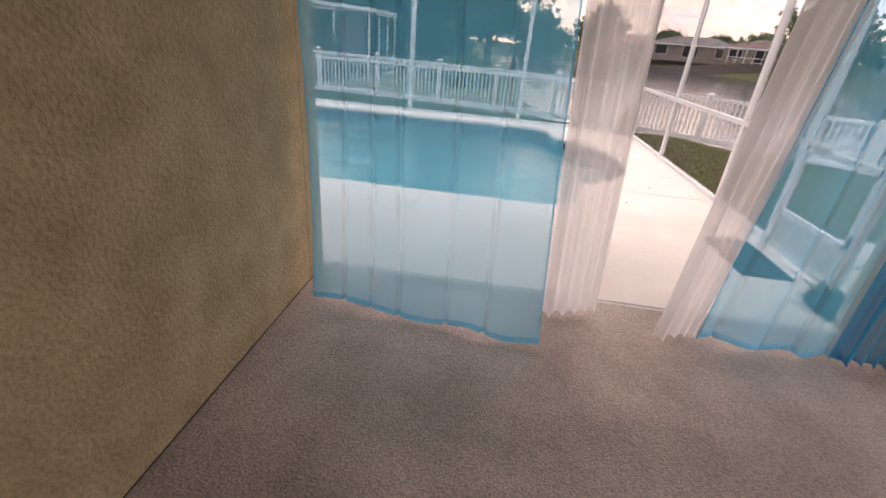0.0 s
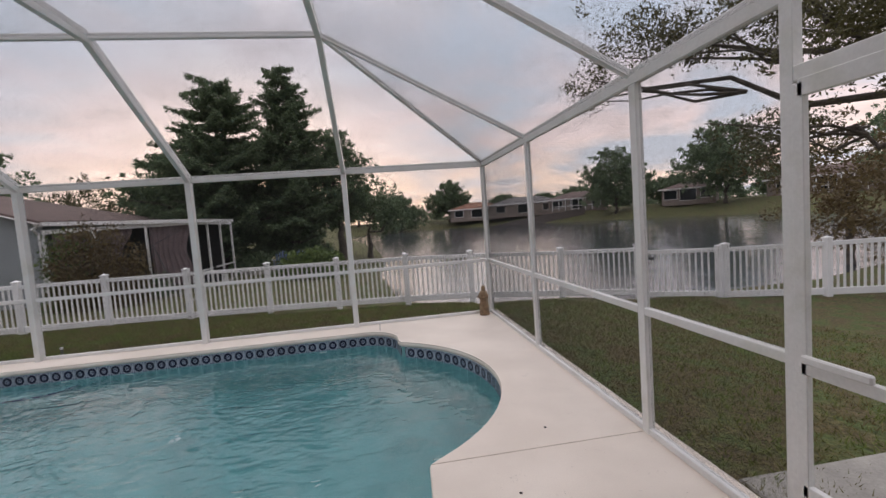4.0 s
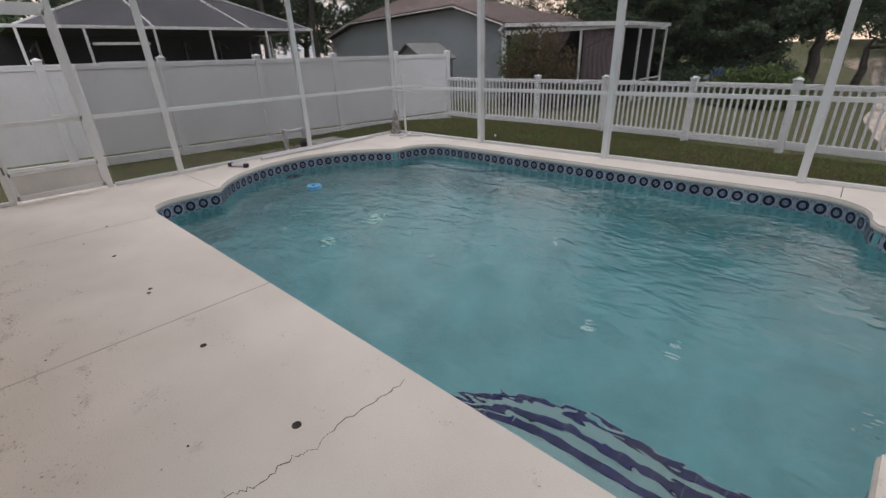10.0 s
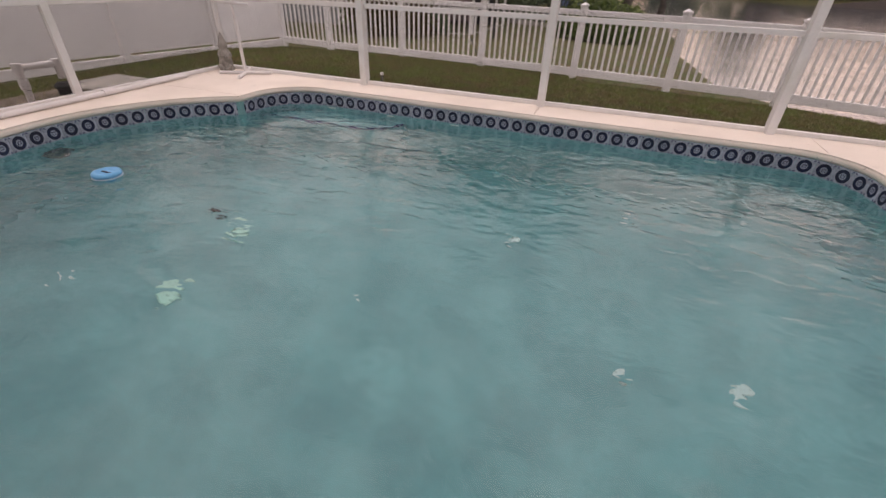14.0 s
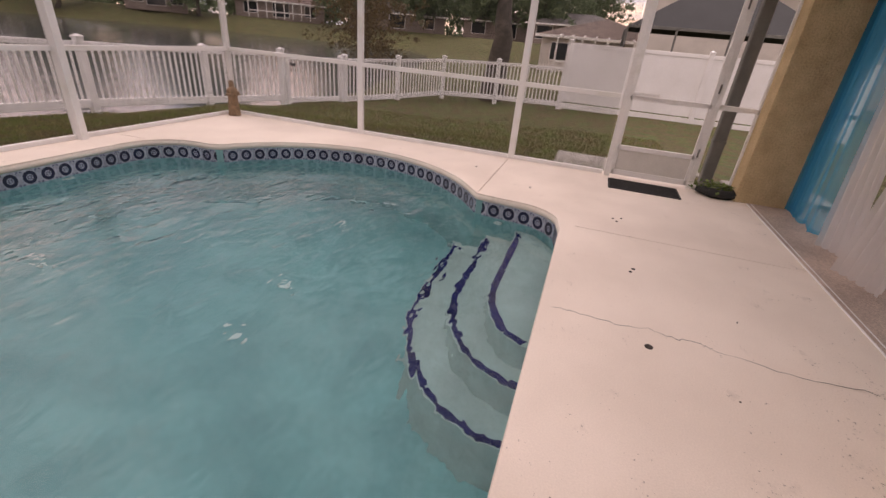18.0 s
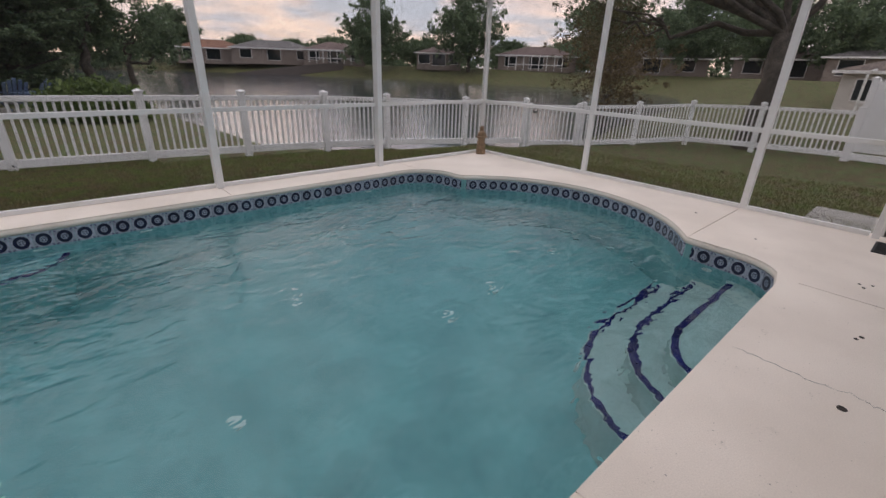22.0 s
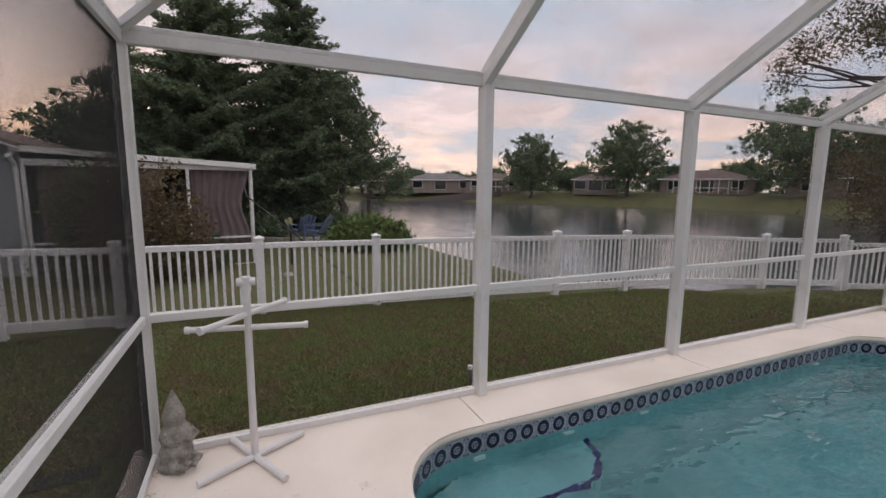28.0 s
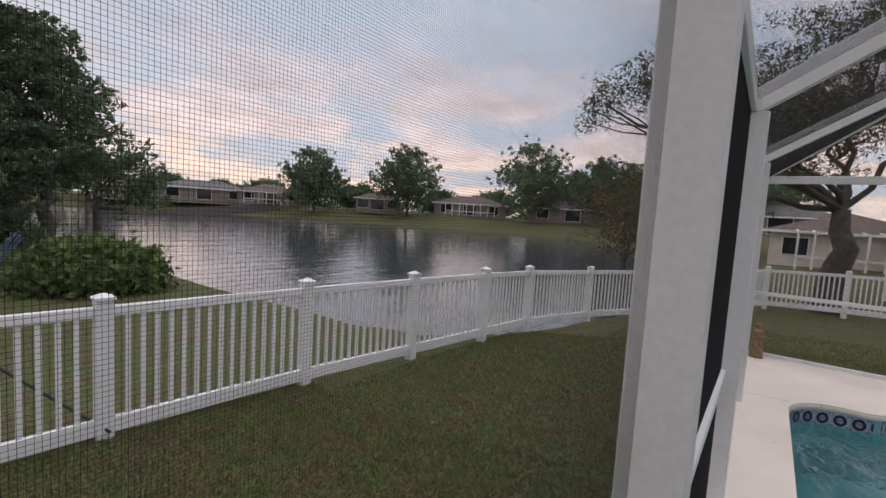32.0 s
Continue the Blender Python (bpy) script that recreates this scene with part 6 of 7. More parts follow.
lamp = thing("flood_light", "twin-headed white flood light under the soffit", "flood light")
M_LAMPG = mat("lamp_grey", (0.20, 0.21, 0.21), 0.45, 0.2, 0.1, 8.0, 0.0)
bm = bmesh.new(); lathe(bm, [(0.07, 0), (0.07, 0.02), (0.04, 0.035), (0.0, 0.035)], 16); part("base", bm, M_LAMPG, lamp).matrix_basis = pose(4.66, -6.50, 2.50, 180, 0, 0)
for at, aim, m_ in (((4.78, -6.45, 2.385), (0.72, 0.62, -0.22), M_LAMPG), ((4.84, -6.42, 2.30), (0.30, 0.75, -0.55), M_WHITE)):
    bm = bmesh.new(); lathe(bm, [(0.0, -0.10), (0.034, -0.095), (0.052, -0.07), (0.066, 0.00), (0.070, 0.085), (0.064, 0.085), (0.058, 0.0), (0.030, -0.04), (0.0, -0.045)], 20)
    hd = part("head", bm, m_, lamp, smooth=True); hd.matrix_basis = Matrix.Translation(at) @ Vector((0, 0, 1)).rotation_difference(Vector(aim)).to_matrix().to_4x4()
    bm = bmesh.new(); rod(bm, (4.67, -6.50, 2.47), Vector(at) - Vector(aim).normalized() * 0.09, 0.013); part("arm", bm, M_LAMPG, lamp)
cd = thing("dome_camera", "small white camera with a black eye under the eave", "camera")
bm = bmesh.new(); lathe(bm, [(0.045, 0), (0.045, 0.03), (0.03, 0.05), (0, 0.05)], 14); part("body", bm, M_WHITE, cd).matrix_basis = pose(0.05, -6.50, 2.50, 180, 0, 0)
bm = bmesh.new(); bmesh.ops.create_uvsphere(bm, u_segments=12, v_segments=8, radius=0.022); part("lens", bm, M_DARK, cd).matrix_basis = pose(0.07, -6.48, 2.45)

# patio: east screen frame, header trim
pf = thing("patio_screen", "white aluminium screen frame beside the covered patio", "screen wall")
for y in (-7.16, -9.1, -11.15):
    bm = bmesh.new(); beam(bm, (8.92, y, 0), (8.92, y, WT), 0.05, 0.05); part("post", bm, M_WHITE, pf)
for z in (0.022, 0.92, 2.40):
    bm = bmesh.new(); beam(bm, (8.92, -7.19, z), (8.92, -11.12, z), 0.05, 0.045); part("rail", bm, M_WHITE, pf)

for y0, y1 in ((-7.19, -9.07), (-9.13, -11.12)):
    for z0, z1 in ((0.046, 0.896), (0.944, 2.376)):
        wires("screen", ((8.92, y0, z0), (8.92, y1, z0), (8.92, y1, z1), (8.92, y0, z1)), 0.0035, 0.14).parent = pf

# small fixings in the stucco at the patio corner
for at, m_, lab in (((LX, -6.99, 2.08), M_VINYL, "small white screw cap on the stucco wall"), ((LX, -7.00, 1.70), M_VINYL, "small white screw cap on the stucco wall"), ((LX, -6.92, 1.06), M_DARK, "small black screw hole cap on the stucco wall")):
    bm = bmesh.new(); lathe(bm, [(0.010, 0), (0.010, 0.004), (0.006, 0.007), (0.0, 0.007)], 12)
    pl = part("screw_cap", bm, m_); pl.matrix_basis = pose(*at, 0, 90, 0)
    tagged(pl, lab, "screw cap")

# ---- curtains of the patio ----


def curtain(name, label, top, bottom, folds, depth, material, hem=None, sag=0.0, n=72, m=22, creases=()):
    """top and bottom: (x, y, z) of both ends; a cloth between them with pleats, tied to the rod by its heading."""
    root = thing(name, label, "curtain")
    t0, t1, b0, b1 = Vector(top[0]), Vector(top[1]), Vector(bottom[0]), Vector(bottom[1])
    bm = bmesh.new()
    grid = []
    for j in range(m + 1):
        v = j / m
        row = []
        for i in range(n + 1):
            u = i / n
            p = (t0 + (t1 - t0) * u) * (1 - v) + (b0 + (b1 - b0) * u) * v
            ph = u * folds * 2 * math.pi + 0.7 * math.sin(2.2 * u * 3 + 1.3 * v)
            off = depth * (0.35 + 0.65 * (0.5 + 0.5 * math.sin(1.7 + 5 * u))) * math.sin(ph) * (1.0 - 0.25 * v)
            off += sum(0.024 * math.exp(-((u - c - 0.012 * math.sin(3 * v + 9 * c)) * n / 2.2) ** 2) for c in creases)
            bulge = sag * math.sin(math.pi * v ** 1.6)
            p = p + Vector((0, off + bulge, 0.0)) + Vector((0, 0, -0.015 * v * math.cos(ph)))
            row.append(bm.verts.new(p))
        grid.append(row)
    for j in range(m):
        for i in range(n):
            bm.faces.new((grid[j][i], grid[j + 1][i], grid[j + 1][i + 1], grid[j][i + 1]))
    co = [[tuple(v.co) for v in row] for row in grid]
    part("cloth", bm, material, root, smooth=True)
    if hem:
        bm = bmesh.new()
        for line in (co[-1], [r[0] for r in co], [r[-1] for r in co]):
            wv = 0.035 if line is co[-1] else 0.010
            a = [bm.verts.new((x, y + 0.002, z)) for x, y, z in line]
            if line is co[-1]:
                b = [bm.verts.new((x, y + 0.002, z + wv)) for x, y, z in line]
            else:
                s = 1 if line[0] == co[0][0] else -1
                b = [bm.verts.new((x + s * wv, y + 0.002, z)) for x, y, z in line]
            for i in range(len(a) - 1):
                bm.faces.new((a[i], a[i + 1], b[i + 1], b[i]))
        part("hem", bm, hem, root)
    return root


RZ, RY = 2.34, -7.02
BLUE, WHT = "sheer turquoise curtain", "sheer white curtain"
curtain("curtain", BLUE + " billowing out of the patio", ((5.34, RY, RZ), (6.62, RY, RZ)), ((5.44, -7.22, 0.03), (6.73, -7.37, 0.03)), 2.2, 0.02, M_BLUE, M_BLUEHEM, 0.06, n=260, creases=(0.16, 0.29, 0.40, 0.60, 0.78))
curtain("curtain", WHT + " gathered beside the blue one", ((6.64, RY - 0.03, RZ), (6.96, RY - 0.03, RZ)), ((6.76, -7.06, 0.02), (7.10, -6.92, 0.03)), 5, 0.05, M_WVOILE)
curtain("curtain", WHT + " drawn towards the column", ((7.60, RY, RZ), (7.85, RY, RZ)), ((7.38, -7.13, 0.02), (7.64, -7.02, 0.02)), 4, 0.05, M_WVOILE)
curtain("curtain", BLUE + " hanging beside the column", ((7.80, RY - 0.02, RZ), (8.38, RY - 0.02, RZ)), ((7.63, -7.08, 0.03), (8.36, -7.08, 0.02)), 2.5, 0.04, M_BLUE, M_BLUEHEM, n=200, creases=(0.12, 0.45, 0.66, 0.93))
curtain("curtain", BLUE + " folded thick against the column", ((8.36, RY - 0.05, RZ), (8.60, RY - 0.05, RZ)), ((8.32, -7.10, 0.03), (8.60, -7.10, 0.03)), 4, 0.06, M_BLUEDENSE, M_BLUEHEM)
rd = thing("curtain_rod", "thin white curtain rod under the header", "curtain rod")
bm = bmesh.new(); rod(bm, (5.31, RY, RZ + 0.012), (8.61, RY, RZ + 0.012), 0.012); part("tube", bm, M_WHITE, rd)

# ---- things on the deck ----
M_PVC = mat("white_pvc", (0.76, 0.74, 0.74), 0.35, 0.0, 0.06, 8.0, 0.0)
cr = thing("towel_rack", "white plastic pipe towel rack with crossed arms on the deck", "towel rack", at=(0.56, -0.26, 0))
bm = bmesh.new(); rod(bm, (0, 0, 0.02), (0, 0, 1.06), 0.021, n=12); part("pole", bm, M_PVC, cr, smooth=False)
for a in (28, 118):
    c, s = 0.33 * math.cos(radians(a)), 0.33 * math.sin(radians(a))
    bm = bmesh.new(); rod(bm, (-c, -s, 0.022), (c, s, 0.022), 0.021, n=12); part("foot", bm, M_PVC, cr)
for z, a in ((0.83, -12), (0.91, 48)):
    c, s = 0.32 * math.cos(radians(a)), 0.32 * math.sin(radians(a))
    bm = bmesh.new(); rod(bm, (-c, -s, z), (c, s, z), 0.017, n=12)
    arm = part("arm", bm, M_PVC, cr)
    for e in (-1, 1):
        bm = bmesh.new(); rod(bm, (c * e * 0.97, s * e * 0.97, z), (c * e * 1.04, s * e * 1.04, z), 0.022, n=12); part("end_cap", bm, M_PVC, arm)
bm = bmesh.new(); rod(bm, (0, 0, 1.05), (0, 0, 1.13), 0.027, n=12); rod(bm, (-0.05, 0, 1.10), (0.05, 0, 1.10), 0.024, n=12); part("top_fitting", bm, M_PVC, cr)



def fuse(ob, voxel=0.006):
    """Melts overlapping shapes into one closed, cast surface."""
    mod = ob.modifiers.new("fuse", "REMESH")
    mod.mode, mod.voxel_size, mod.use_smooth_shade = "VOXEL", voxel, True
    me = bpy.data.meshes.new_from_object(ob.evaluated_get(bpy.context.evaluated_depsgraph_get()))
    ob.modifiers.clear()
    ob.data = me


M_STONE = mat("weathered_concrete", (0.34, 0.32, 0.29), 0.9, 0.0, 0.35, 14.0, 0.8, 60, 0.006)
bm = bmesh.new()
lathe(bm, [(0.10, 0), (0.105, 0.03), (0.085, 0.045), (0.09, 0.10), (0.075, 0.15), (0.085, 0.19), (0.07, 0.24), (0.055, 0.27), (0.06, 0.30), (0.058, 0.33), (0.045, 0.37), (0.022, 0.43), (0.006, 0.47), (0.0, 0.475)], 16)
for s in (-1, 1):
    limb(bm, [(0.07 * s, 0, 0.24), (0.09 * s, -0.06, 0.18), (0.02 * s, -0.10, 0.17)], 0.022, 0.018, 6)
    limb(bm, [(0.05 * s, -0.05, 0.06), (0.07 * s, -0.11, 0.06), (0.02 * s, -0.13, 0.03)], 0.03, 0.022, 6)
gn = part("garden_statue", bm, M_STONE, smooth=True)
gn.matrix_basis = pose(0.14, -0.14, 0, 0, 0, 35)
fuse(gn)
tagged(gn, "weathered grey concrete garden gnome statue on the deck corner", "statue")
M_TERRA = mat("brown_resin", (0.26, 0.17, 0.10), 0.7, 0.0, 0.35, 16.0, 0.5, 70, 0.004)
bm = bmesh.new()
lathe(bm, [(0.085, 0), (0.085, 0.025), (0.07, 0.03), (0.075, 0.08), (0.06, 0.20), (0.058, 0.28), (0.068, 0.33), (0.06, 0.37), (0.03, 0.395), (0.036, 0.42), (0.036, 0.45), (0.022, 0.475), (0.0, 0.48)], 18)
for s in (-1, 1):
    limb(bm, [(0.06 * s, 0, 0.35), (0.085 * s, -0.03, 0.29), (0.01 * s, -0.085, 0.29)], 0.022, 0.016, 6)
for k in range(9):
    a = k * 40
    limb(bm, [(0.074 * math.cos(radians(a)), 0.074 * math.sin(radians(a)), 0.03), (0.060 * math.cos(radians(a + 4)), 0.060 * math.sin(radians(a + 4)), 0.27)], 0.010, 0.006, 5)
sn = part("garden_statue", bm, M_TERRA, smooth=True)
sn.matrix_basis = pose(8.74, -0.15, 0, 0, 0, -35)
fuse(sn)
tagged(sn, "brown robed garden statue standing in the deck corner", "statue")

pp = thing("pvc_pipe", "long white plastic pipe lying along the screen wall", "pipe")
bm = bmesh.new(); rod(bm, (0.11, -0.80, 0.03), (0.15, -1.80, 0.03), 0.026, n=12); part("pipe", bm, M_PVC, pp)
bm = bmesh.new(); rod(bm, (0.15, -1.78, 0.034), (0.155, -1.90, 0.034), 0.034, n=12); part("coupling", bm, M_PVC, pp)
bm = bmesh.new(); rod(bm, (0.155, -1.88, 0.03), (0.20, -3.05, 0.03), 0.026, n=12); part("pipe", bm, M_PVC, pp)
br = thing("pool_brush", "white pool brush with navy ends on the deck", "brush", at=(0.34, -3.48, 0))
br.rotation_euler = (0, 0, radians(20))
bm = bmesh.new(); box(bm, (-0.13, -0.02, 0.012), (0.13, 0.02, 0.05), 0.008); part("bar", bm, M_PVC, br)
for s in (-1, 1):
    bm = bmesh.new(); box(bm, (0.15 * s - 0.035, -0.035, 0.0), (0.15 * s + 0.035, 0.035, 0.06), 0.012); part("end_wheel", bm, M_TILEBLUE, br)
bm = bmesh.new(); box(bm, (-0.13, 0.02, 0.0), (0.13, 0.034, 0.03), 0.003); part("bristles", bm, M_TILEBLUE, br)

pm = thing("pool_pump", "black pump strainer with a white pipe loop beside the enclosure", "pump")
bm = bmesh.new(); lathe(bm, [(0.08, -0.12), (0.085, 0.04), (0.10, 0.05), (0.10, 0.08), (0.07, 0.11), (0.0, 0.12)], 16); part("pot", bm, M_DARK, pm).matrix_basis = pose(-0.66, -1.76, -0.07)
bm = bmesh.new()
for a, b in (((-0.66, -2.14, -0.2), (-0.66, -2.14, 0.24)), ((-0.66, -2.17, 0.24), (-0.66, -1.76, 0.24)), ((-0.66, -1.76, 0.26), (-0.66, -1.76, 0.08))):
    rod(bm, a, b, 0.033, n=12)
part("pipe_loop", bm, M_PVC, pm)
for at in ((-0.66, -2.14, 0.24), (-0.66, -1.76, 0.24), (-0.66, -2.14, 0.08)):
    bm = bmesh.new(); lathe(bm, [(0.046, -0.045), (0.046, 0.045)], 12); part("elbow", bm, M_PVC, pm).matrix_basis = pose(*at)
# flat black strip on the ground just outside the deck's corner
bm = bmesh.new(); box(bm, (-0.70, 0.08, -0.14), (-0.30, 0.24, -0.10), 0.006)
tagged(part("dark_strip", bm, M_DARK), "flat black strip on the grass beside the deck", "cover")
for x, y, z in ((0.18, -6.45, 0), (8.72, -6.48, 0)):
    rng = np.random.default_rng(int(x * 10))
    pot = thing("potted_plant" if x > 1 else "plant_bag", "dark pot with small pale leaves by the door" if x > 1 else "dark plastic bag with leaves by the wall", "plant", at=(x, y, z))
    bm = bmesh.new(); lathe(bm, [(0.11, 0), (0.15, 0.05), (0.14, 0.12), (0.10, 0.15), (0.0, 0.13)], 12)
    for v in bm.verts:
        v.co += Vector((rng.normal(0, 0.012), rng.normal(0, 0.012), 0))
    part("pot", bm, M_DARK, pot, smooth=True)
    if x > 1:
        pot.scale = (1.0, 1.5, 0.6)
    v, f = leaves(np.c_[rng.normal(0, 0.07, (14, 2)), 0.13 + rng.random(14) * 0.08, np.full(14, 0.03)], 7, 0.03, rng, 0.03)
    leaf_object("foliage", v, f, M_LEAF_LIGHT, pot)
sp = thing("sprinkler_head", "small pale sprinkler riser in the grass", "sprinkler", at=(2.31, 0.28, -0.13))
bm = bmesh.new(); rod(bm, (0, 0, -0.05), (0, 0, 0.20), 0.016, n=10); part("riser", bm, M_GREY, sp)
bm = bmesh.new(); rod(bm, (0, 0, 0.20), (0, 0, 0.23), 0.022, n=10); part("cap", bm, M_PVC, sp)

# ---- across the fence: seats, kerb ring, post ----
M_CHAIR = mat("blue_plastic", (0.16, 0.22, 0.34), 0.5, 0.0, 0.12, 6.0, 0.0)


def garden_chair(at, turn, label):
    c = thing("garden_chair", label, "chair")
    c.matrix_basis = pose(*at, 0, 0, turn)
    for i in range(5):
        x = -0.24 + i * 0.12
        bm = bmesh.new(); beam(bm, (x, 0.22, 0.28), (x * 1.15, 0.62, 1.0 - 0.06 * abs(i - 2)), 0.10, 0.02); part("back_slat", bm, M_CHAIR, c)
    for i in range(5):
        bm = bmesh.new(); box(bm, (-0.27, -0.32 + i * 0.115, 0.36 - i * 0.022), (0.27, -0.22 + i * 0.115, 0.38 - i * 0.022), 0.003); part("seat_slat", bm, M_CHAIR, c)
    for s in (-1, 1):
        bm = bmesh.new(); box(bm, (s * 0.36 - 0.06, -0.36, 0.56), (s * 0.36 + 0.06, 0.40, 0.585), 0.006); part("armrest", bm, M_CHAIR, c)
        bm = bmesh.new(); box(bm, (s * 0.32 - 0.015, -0.34, 0.0), (s * 0.32 + 0.015, -0.24, 0.56), 0.004); part("front_leg", bm, M_CHAIR, c)
        bm = bmesh.new(); beam(bm, (s * 0.29, -0.30, 0.34), (s * 0.29, 0.58, 0.03), 0.03, 0.09); part("rear_leg", bm, M_CHAIR, c)
    return c


garden_chair(place(2.45, 14.9), 200, "blue slatted garden chair on the lakeside lawn")
garden_chair(place(2.95, 14.5), 235, "blue slatted garden chair on the lakeside lawn")
rg = thing("kerb_ring", "ring of pale edging bricks round the trees", "kerb")
for i in range(34):
    a = 2 * math.pi * i / 34
    x, y = 2.4 + 1.9 * math.cos(a), 15.6 + 1.7 * math.sin(a)
    bm = bmesh.new(); box(bm, (-0.15, -0.07, -0.05), (0.15, 0.07, 0.14), 0.012)
    part("brick", bm, M_SLAB, rg).matrix_basis = pose(x, y, gz(x, y), 0, 0, math.degrees(a) + 90)
bp_ = thing("garden_post", "thin black metal post on the lawn", "post", at=place(1.55, 8.9))
bm = bmesh.new(); rod(bm, (0, 0, -0.1), (0, 0, 0.85), 0.03); part("shaft", bm, M_DARK, bp_)
bm = bmesh.new(); lathe(bm, [(0.045, 0.85), (0.045, 0.88), (0.0, 0.92)], 10); part("finial", bm, M_DARK, bp_)
rk = thing("rock", "small grey rock on the lawn", "rock", at=place(1.35, 7.4))
bm = bmesh.new(); bmesh.ops.create_icosphere(bm, subdivisions=2, radius=0.13)
for v in bm.verts:
    v.co *= 1 + 0.25 * noise.noise(v.co * 9)
    v.co.z *= 0.6
part("stone", bm, M_SLAB, rk)

gw = thing("guy_rope", "thin dark rope running down to a fence post", "rope")
bm = bmesh.new(); rod(bm, (0.56, 7.0, 1.45), (2.56, 4.10, -0.29), 0.012, n=6); part("line", bm, M_DARK, gw)
bm = bmesh.new(); rod(bm, (0.56, 7.0, 1.45), (0.45, 9.45, 1.93), 0.012, n=6); part("line", bm, M_DARK, gw)

# ---- grass ----
rng = np.random.default_rng(77)


def grass(x0, x1, y0, y1, count, h):
    xs, ys = rng.uniform(x0, x1, count), rng.uniform(y0, y1, count)
    zs = np.array([ground_z(x, y) for x, y in zip(xs, ys)])
    a = rng.uniform(0, 6.28, count)
    hh = h * rng.uniform(0.4, 1.3, count)
    lean = rng.normal(0, 0.6, (count, 2)) * hh[:, None]
    w = 0.0075
    p = np.c_[xs, ys, zs - 0.005]
    v = np.stack([p + np.c_[np.cos(a) * w, np.sin(a) * w, 0 * a], p - np.c_[np.cos(a) * w, np.sin(a) * w, 0 * a], p + np.c_[lean, hh]], 1).reshape(-1, 3)
    return v, np.arange(3 * count).reshape(-1, 3)


def blade_mat():
    """Grass blades: straw in dry patches, green between them, each blade a little lighter or darker."""
    m = leaf_mat("grass_blade", (0.6, 0.6, 0.6), (1.25, 1.25, 1.25))
    n, l = m.node_tree.nodes, m.node_tree.links
    b = n["Principled BSDF"]
    shade_ = b.inputs["Base Color"].links[0].from_socket
    tc = n.new("ShaderNodeTexCoord")
    t = n.new("ShaderNodeTexNoise"); t.inputs["Scale"].default_value, t.inputs["Detail"].default_value = 3.6, 7.0
    l.new(tc.outputs["Object"], t.inputs["Vector"])
    r = n.new("ShaderNodeValToRGB")
    r.color_ramp.elements[0].position, r.color_ramp.elements[0].color = 0.40, (0.19, 0.155, 0.072, 1)
    r.color_ramp.elements[1].position, r.color_ramp.elements[1].color = 0.60, (0.152, 0.195, 0.05, 1)
    l.new(t.outputs["Fac"], r.inputs["Fac"])
    mu = n.new("ShaderNodeMix"); mu.data_type, mu.blend_type = "RGBA", "MULTIPLY"; mu.inputs[0].default_value = 1.0
    l.new(r.outputs["Color"], mu.inputs[6]); l.new(shade_, mu.inputs[7])
    l.new(mu.outputs[2], b.inputs["Base Color"])
    l.new(mu.outputs[2], n["Translucent BSDF"].inputs["Color"])
    return m


M_BLADE = blade_mat()
gvs = [grass(-0.3, 4.5, 0.15, 4.2, 60000, 0.045), grass(4.5, 9.3, 0.15, 3.7, 34000, 0.045), grass(-2.6, -0.2, -2.5, 4.2, 22000, 0.045), grass(9.1, 14, -6.5, 2.0, 26000, 0.05)]
off, V, F = 0, [], []
for v, f in gvs:
    V.append(v); F.append(f + off); off += len(v)
me = bpy.data.meshes.new("grass")
V, F = np.concatenate(V), np.concatenate(F)
me.vertices.add(len(V)); me.vertices.foreach_set("co", V.ravel())
me.loops.add(F.size); me.loops.foreach_set("vertex_index", F.ravel())
me.polygons.add(len(F)); me.polygons.foreach_set("loop_start", np.arange(len(F)) * 3)
me.update(calc_edges=True)
me.materials.append(M_BLADE)
tagged(new("grass", me), "short green and straw-brown grass blades", "grass", kind="stuff")

# ---- waterline tiles: each a pale square with a navy ring and a flowered heart ----
TW = 0.146


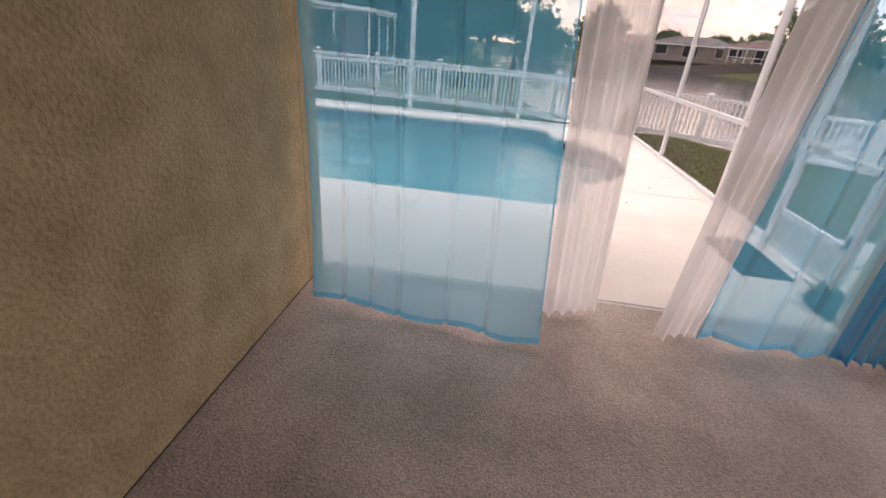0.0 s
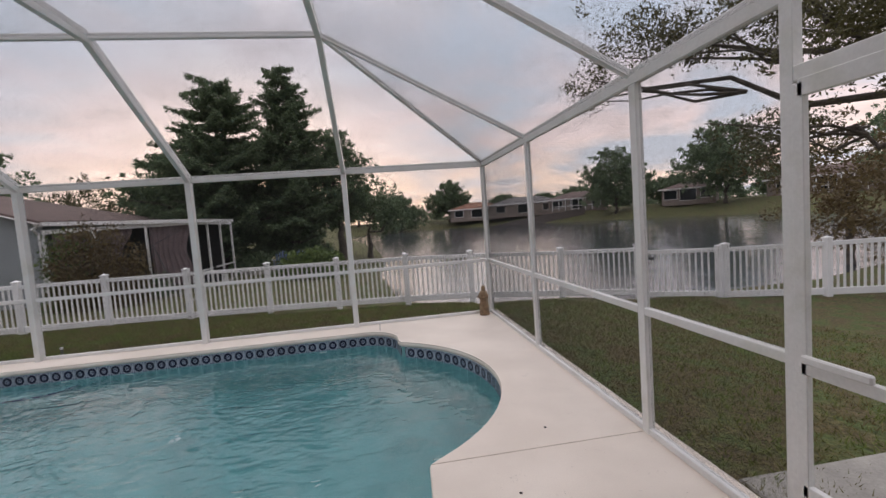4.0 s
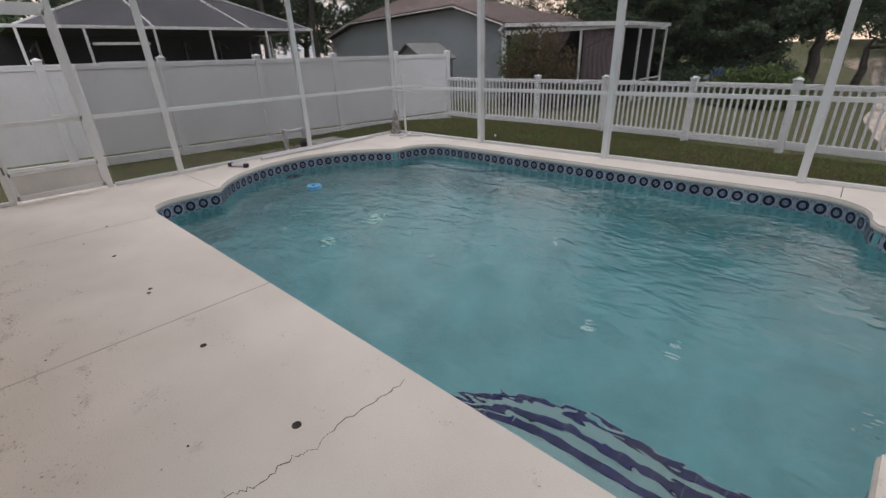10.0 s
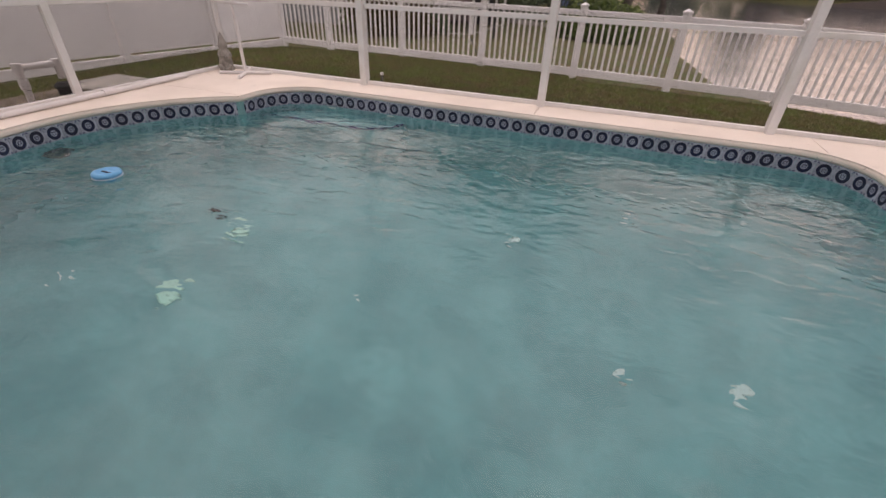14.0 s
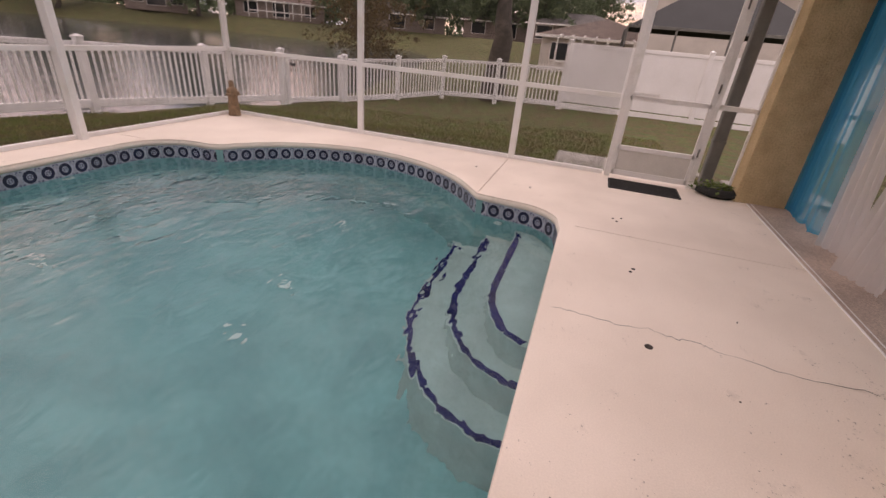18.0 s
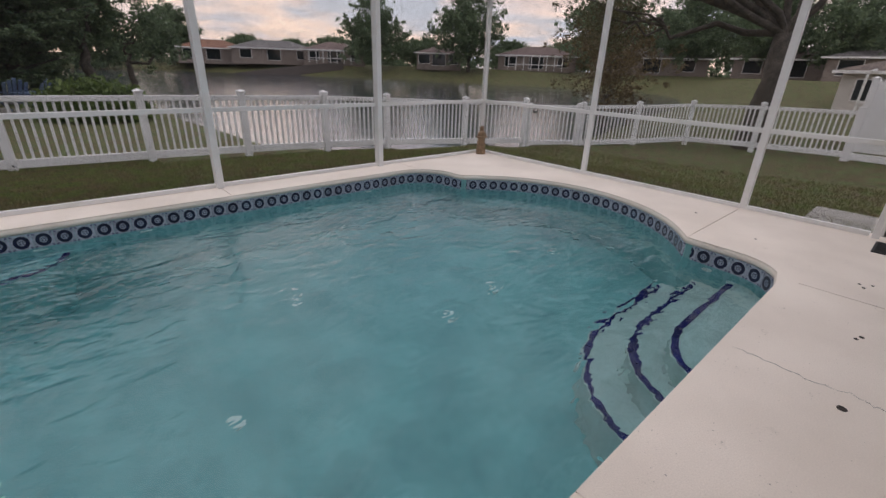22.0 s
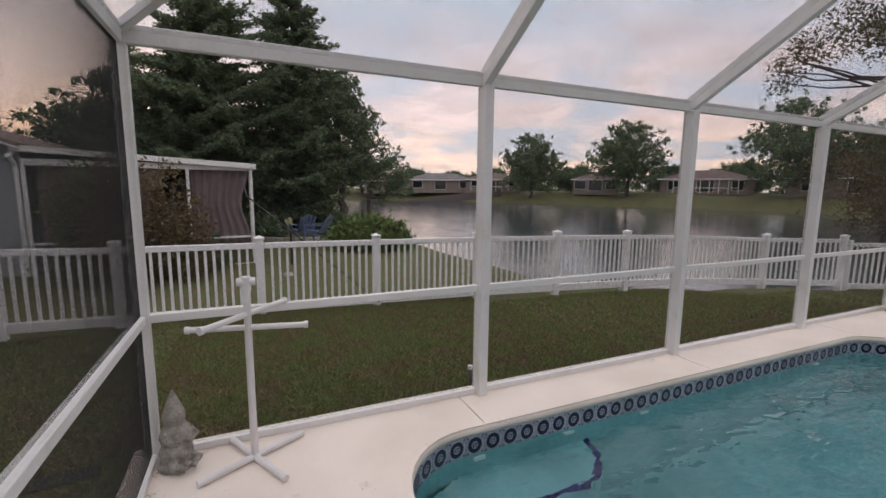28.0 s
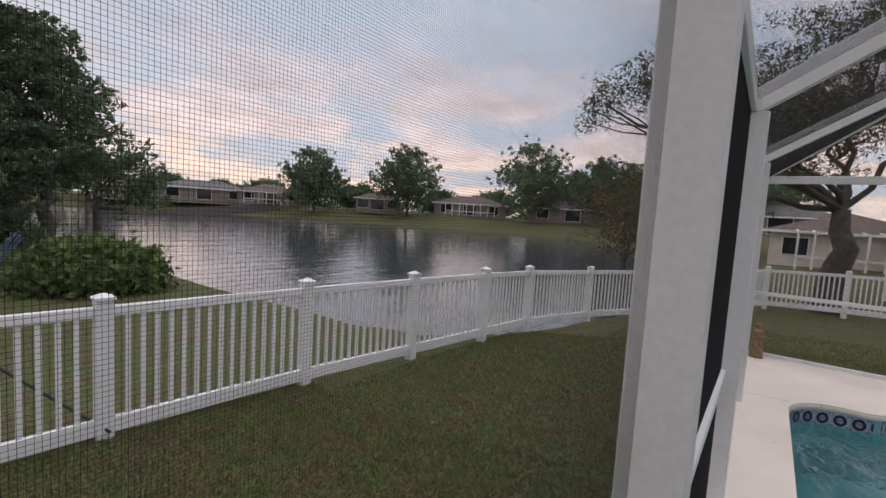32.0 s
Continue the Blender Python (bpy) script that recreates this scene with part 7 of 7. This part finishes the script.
def ring(bm, r0, r1, y, n, mat_index, sx=1.0):
    a = [bm.verts.new((sx * r0 * math.cos(2 * math.pi * i / n), y, r0 * math.sin(2 * math.pi * i / n))) for i in range(n)]
    b = [bm.verts.new((sx * r1 * math.cos(2 * math.pi * i / n), y, r1 * math.sin(2 * math.pi * i / n))) for i in range(n)]
    for i in range(n):
        f = bm.faces.new((a[i], a[(i + 1) % n], b[(i + 1) % n], b[i]))
        f.material_index = mat_index


bm = bmesh.new()
box(bm, (-TW / 2 + 0.0015, -0.006, -TW / 2 + 0.0015), (TW / 2 - 0.0015, 0.0, TW / 2 - 0.0015))
ring(bm, 0.029, 0.059, 0.0012, 18, 1, 0.93)
for k in range(8):
    a = k * math.pi / 4
    c, s = math.cos(a), math.sin(a)
    f = bm.faces.new([bm.verts.new((x, 0.0012, z)) for x, z in ((0.004 * c, 0.004 * s), (0.016 * c - 0.005 * s, 0.016 * s + 0.005 * c), (0.026 * c, 0.026 * s), (0.016 * c + 0.005 * s, 0.016 * s - 0.005 * c))])
    f.material_index = 1 if k % 2 else 2
for sx in (-1, 1):
    for sz in (-1, 1):
        f = bm.faces.new([bm.verts.new((sx * x, 0.0012, sz * z)) for x, z in ((TW / 2 - 0.004, TW / 2 - 0.004), (TW / 2 - 0.020, TW / 2 - 0.008), (TW / 2 - 0.026, TW / 2 - 0.026), (TW / 2 - 0.008, TW / 2 - 0.020))])
        f.material_index = 2
M_TILEMID = mat("tile_slate_blue", (0.16, 0.18, 0.27), 0.25, 0.0, 0.2, 30.0, 0.05, 120)
TILE = bpy.data.meshes.new("tile")
bmesh.ops.recalc_face_normals(bm, faces=bm.faces)
bm.to_mesh(TILE); bm.free()
for m in (M_TILE, M_TILEBLUE, M_TILEMID):
    TILE.materials.append(m)
loop = inset(POOL, -0.002)
loop = loop + [loop[0]]
stops = resample(loop, TW)
for (x0, y0, _), (x1, y1, _) in along(stops + stops[:1]):
    # the outline runs anticlockwise, so the inward side is to the left
    if math.hypot(x1 - x0, y1 - y0) > TW * 0.3:
        shared("tile", TILE, pool, pose((x0 + x1) / 2, (y0 + y1) / 2, -0.066 - TW / 2, 0, 0, math.degrees(math.atan2(y1 - y0, x1 - x0))))
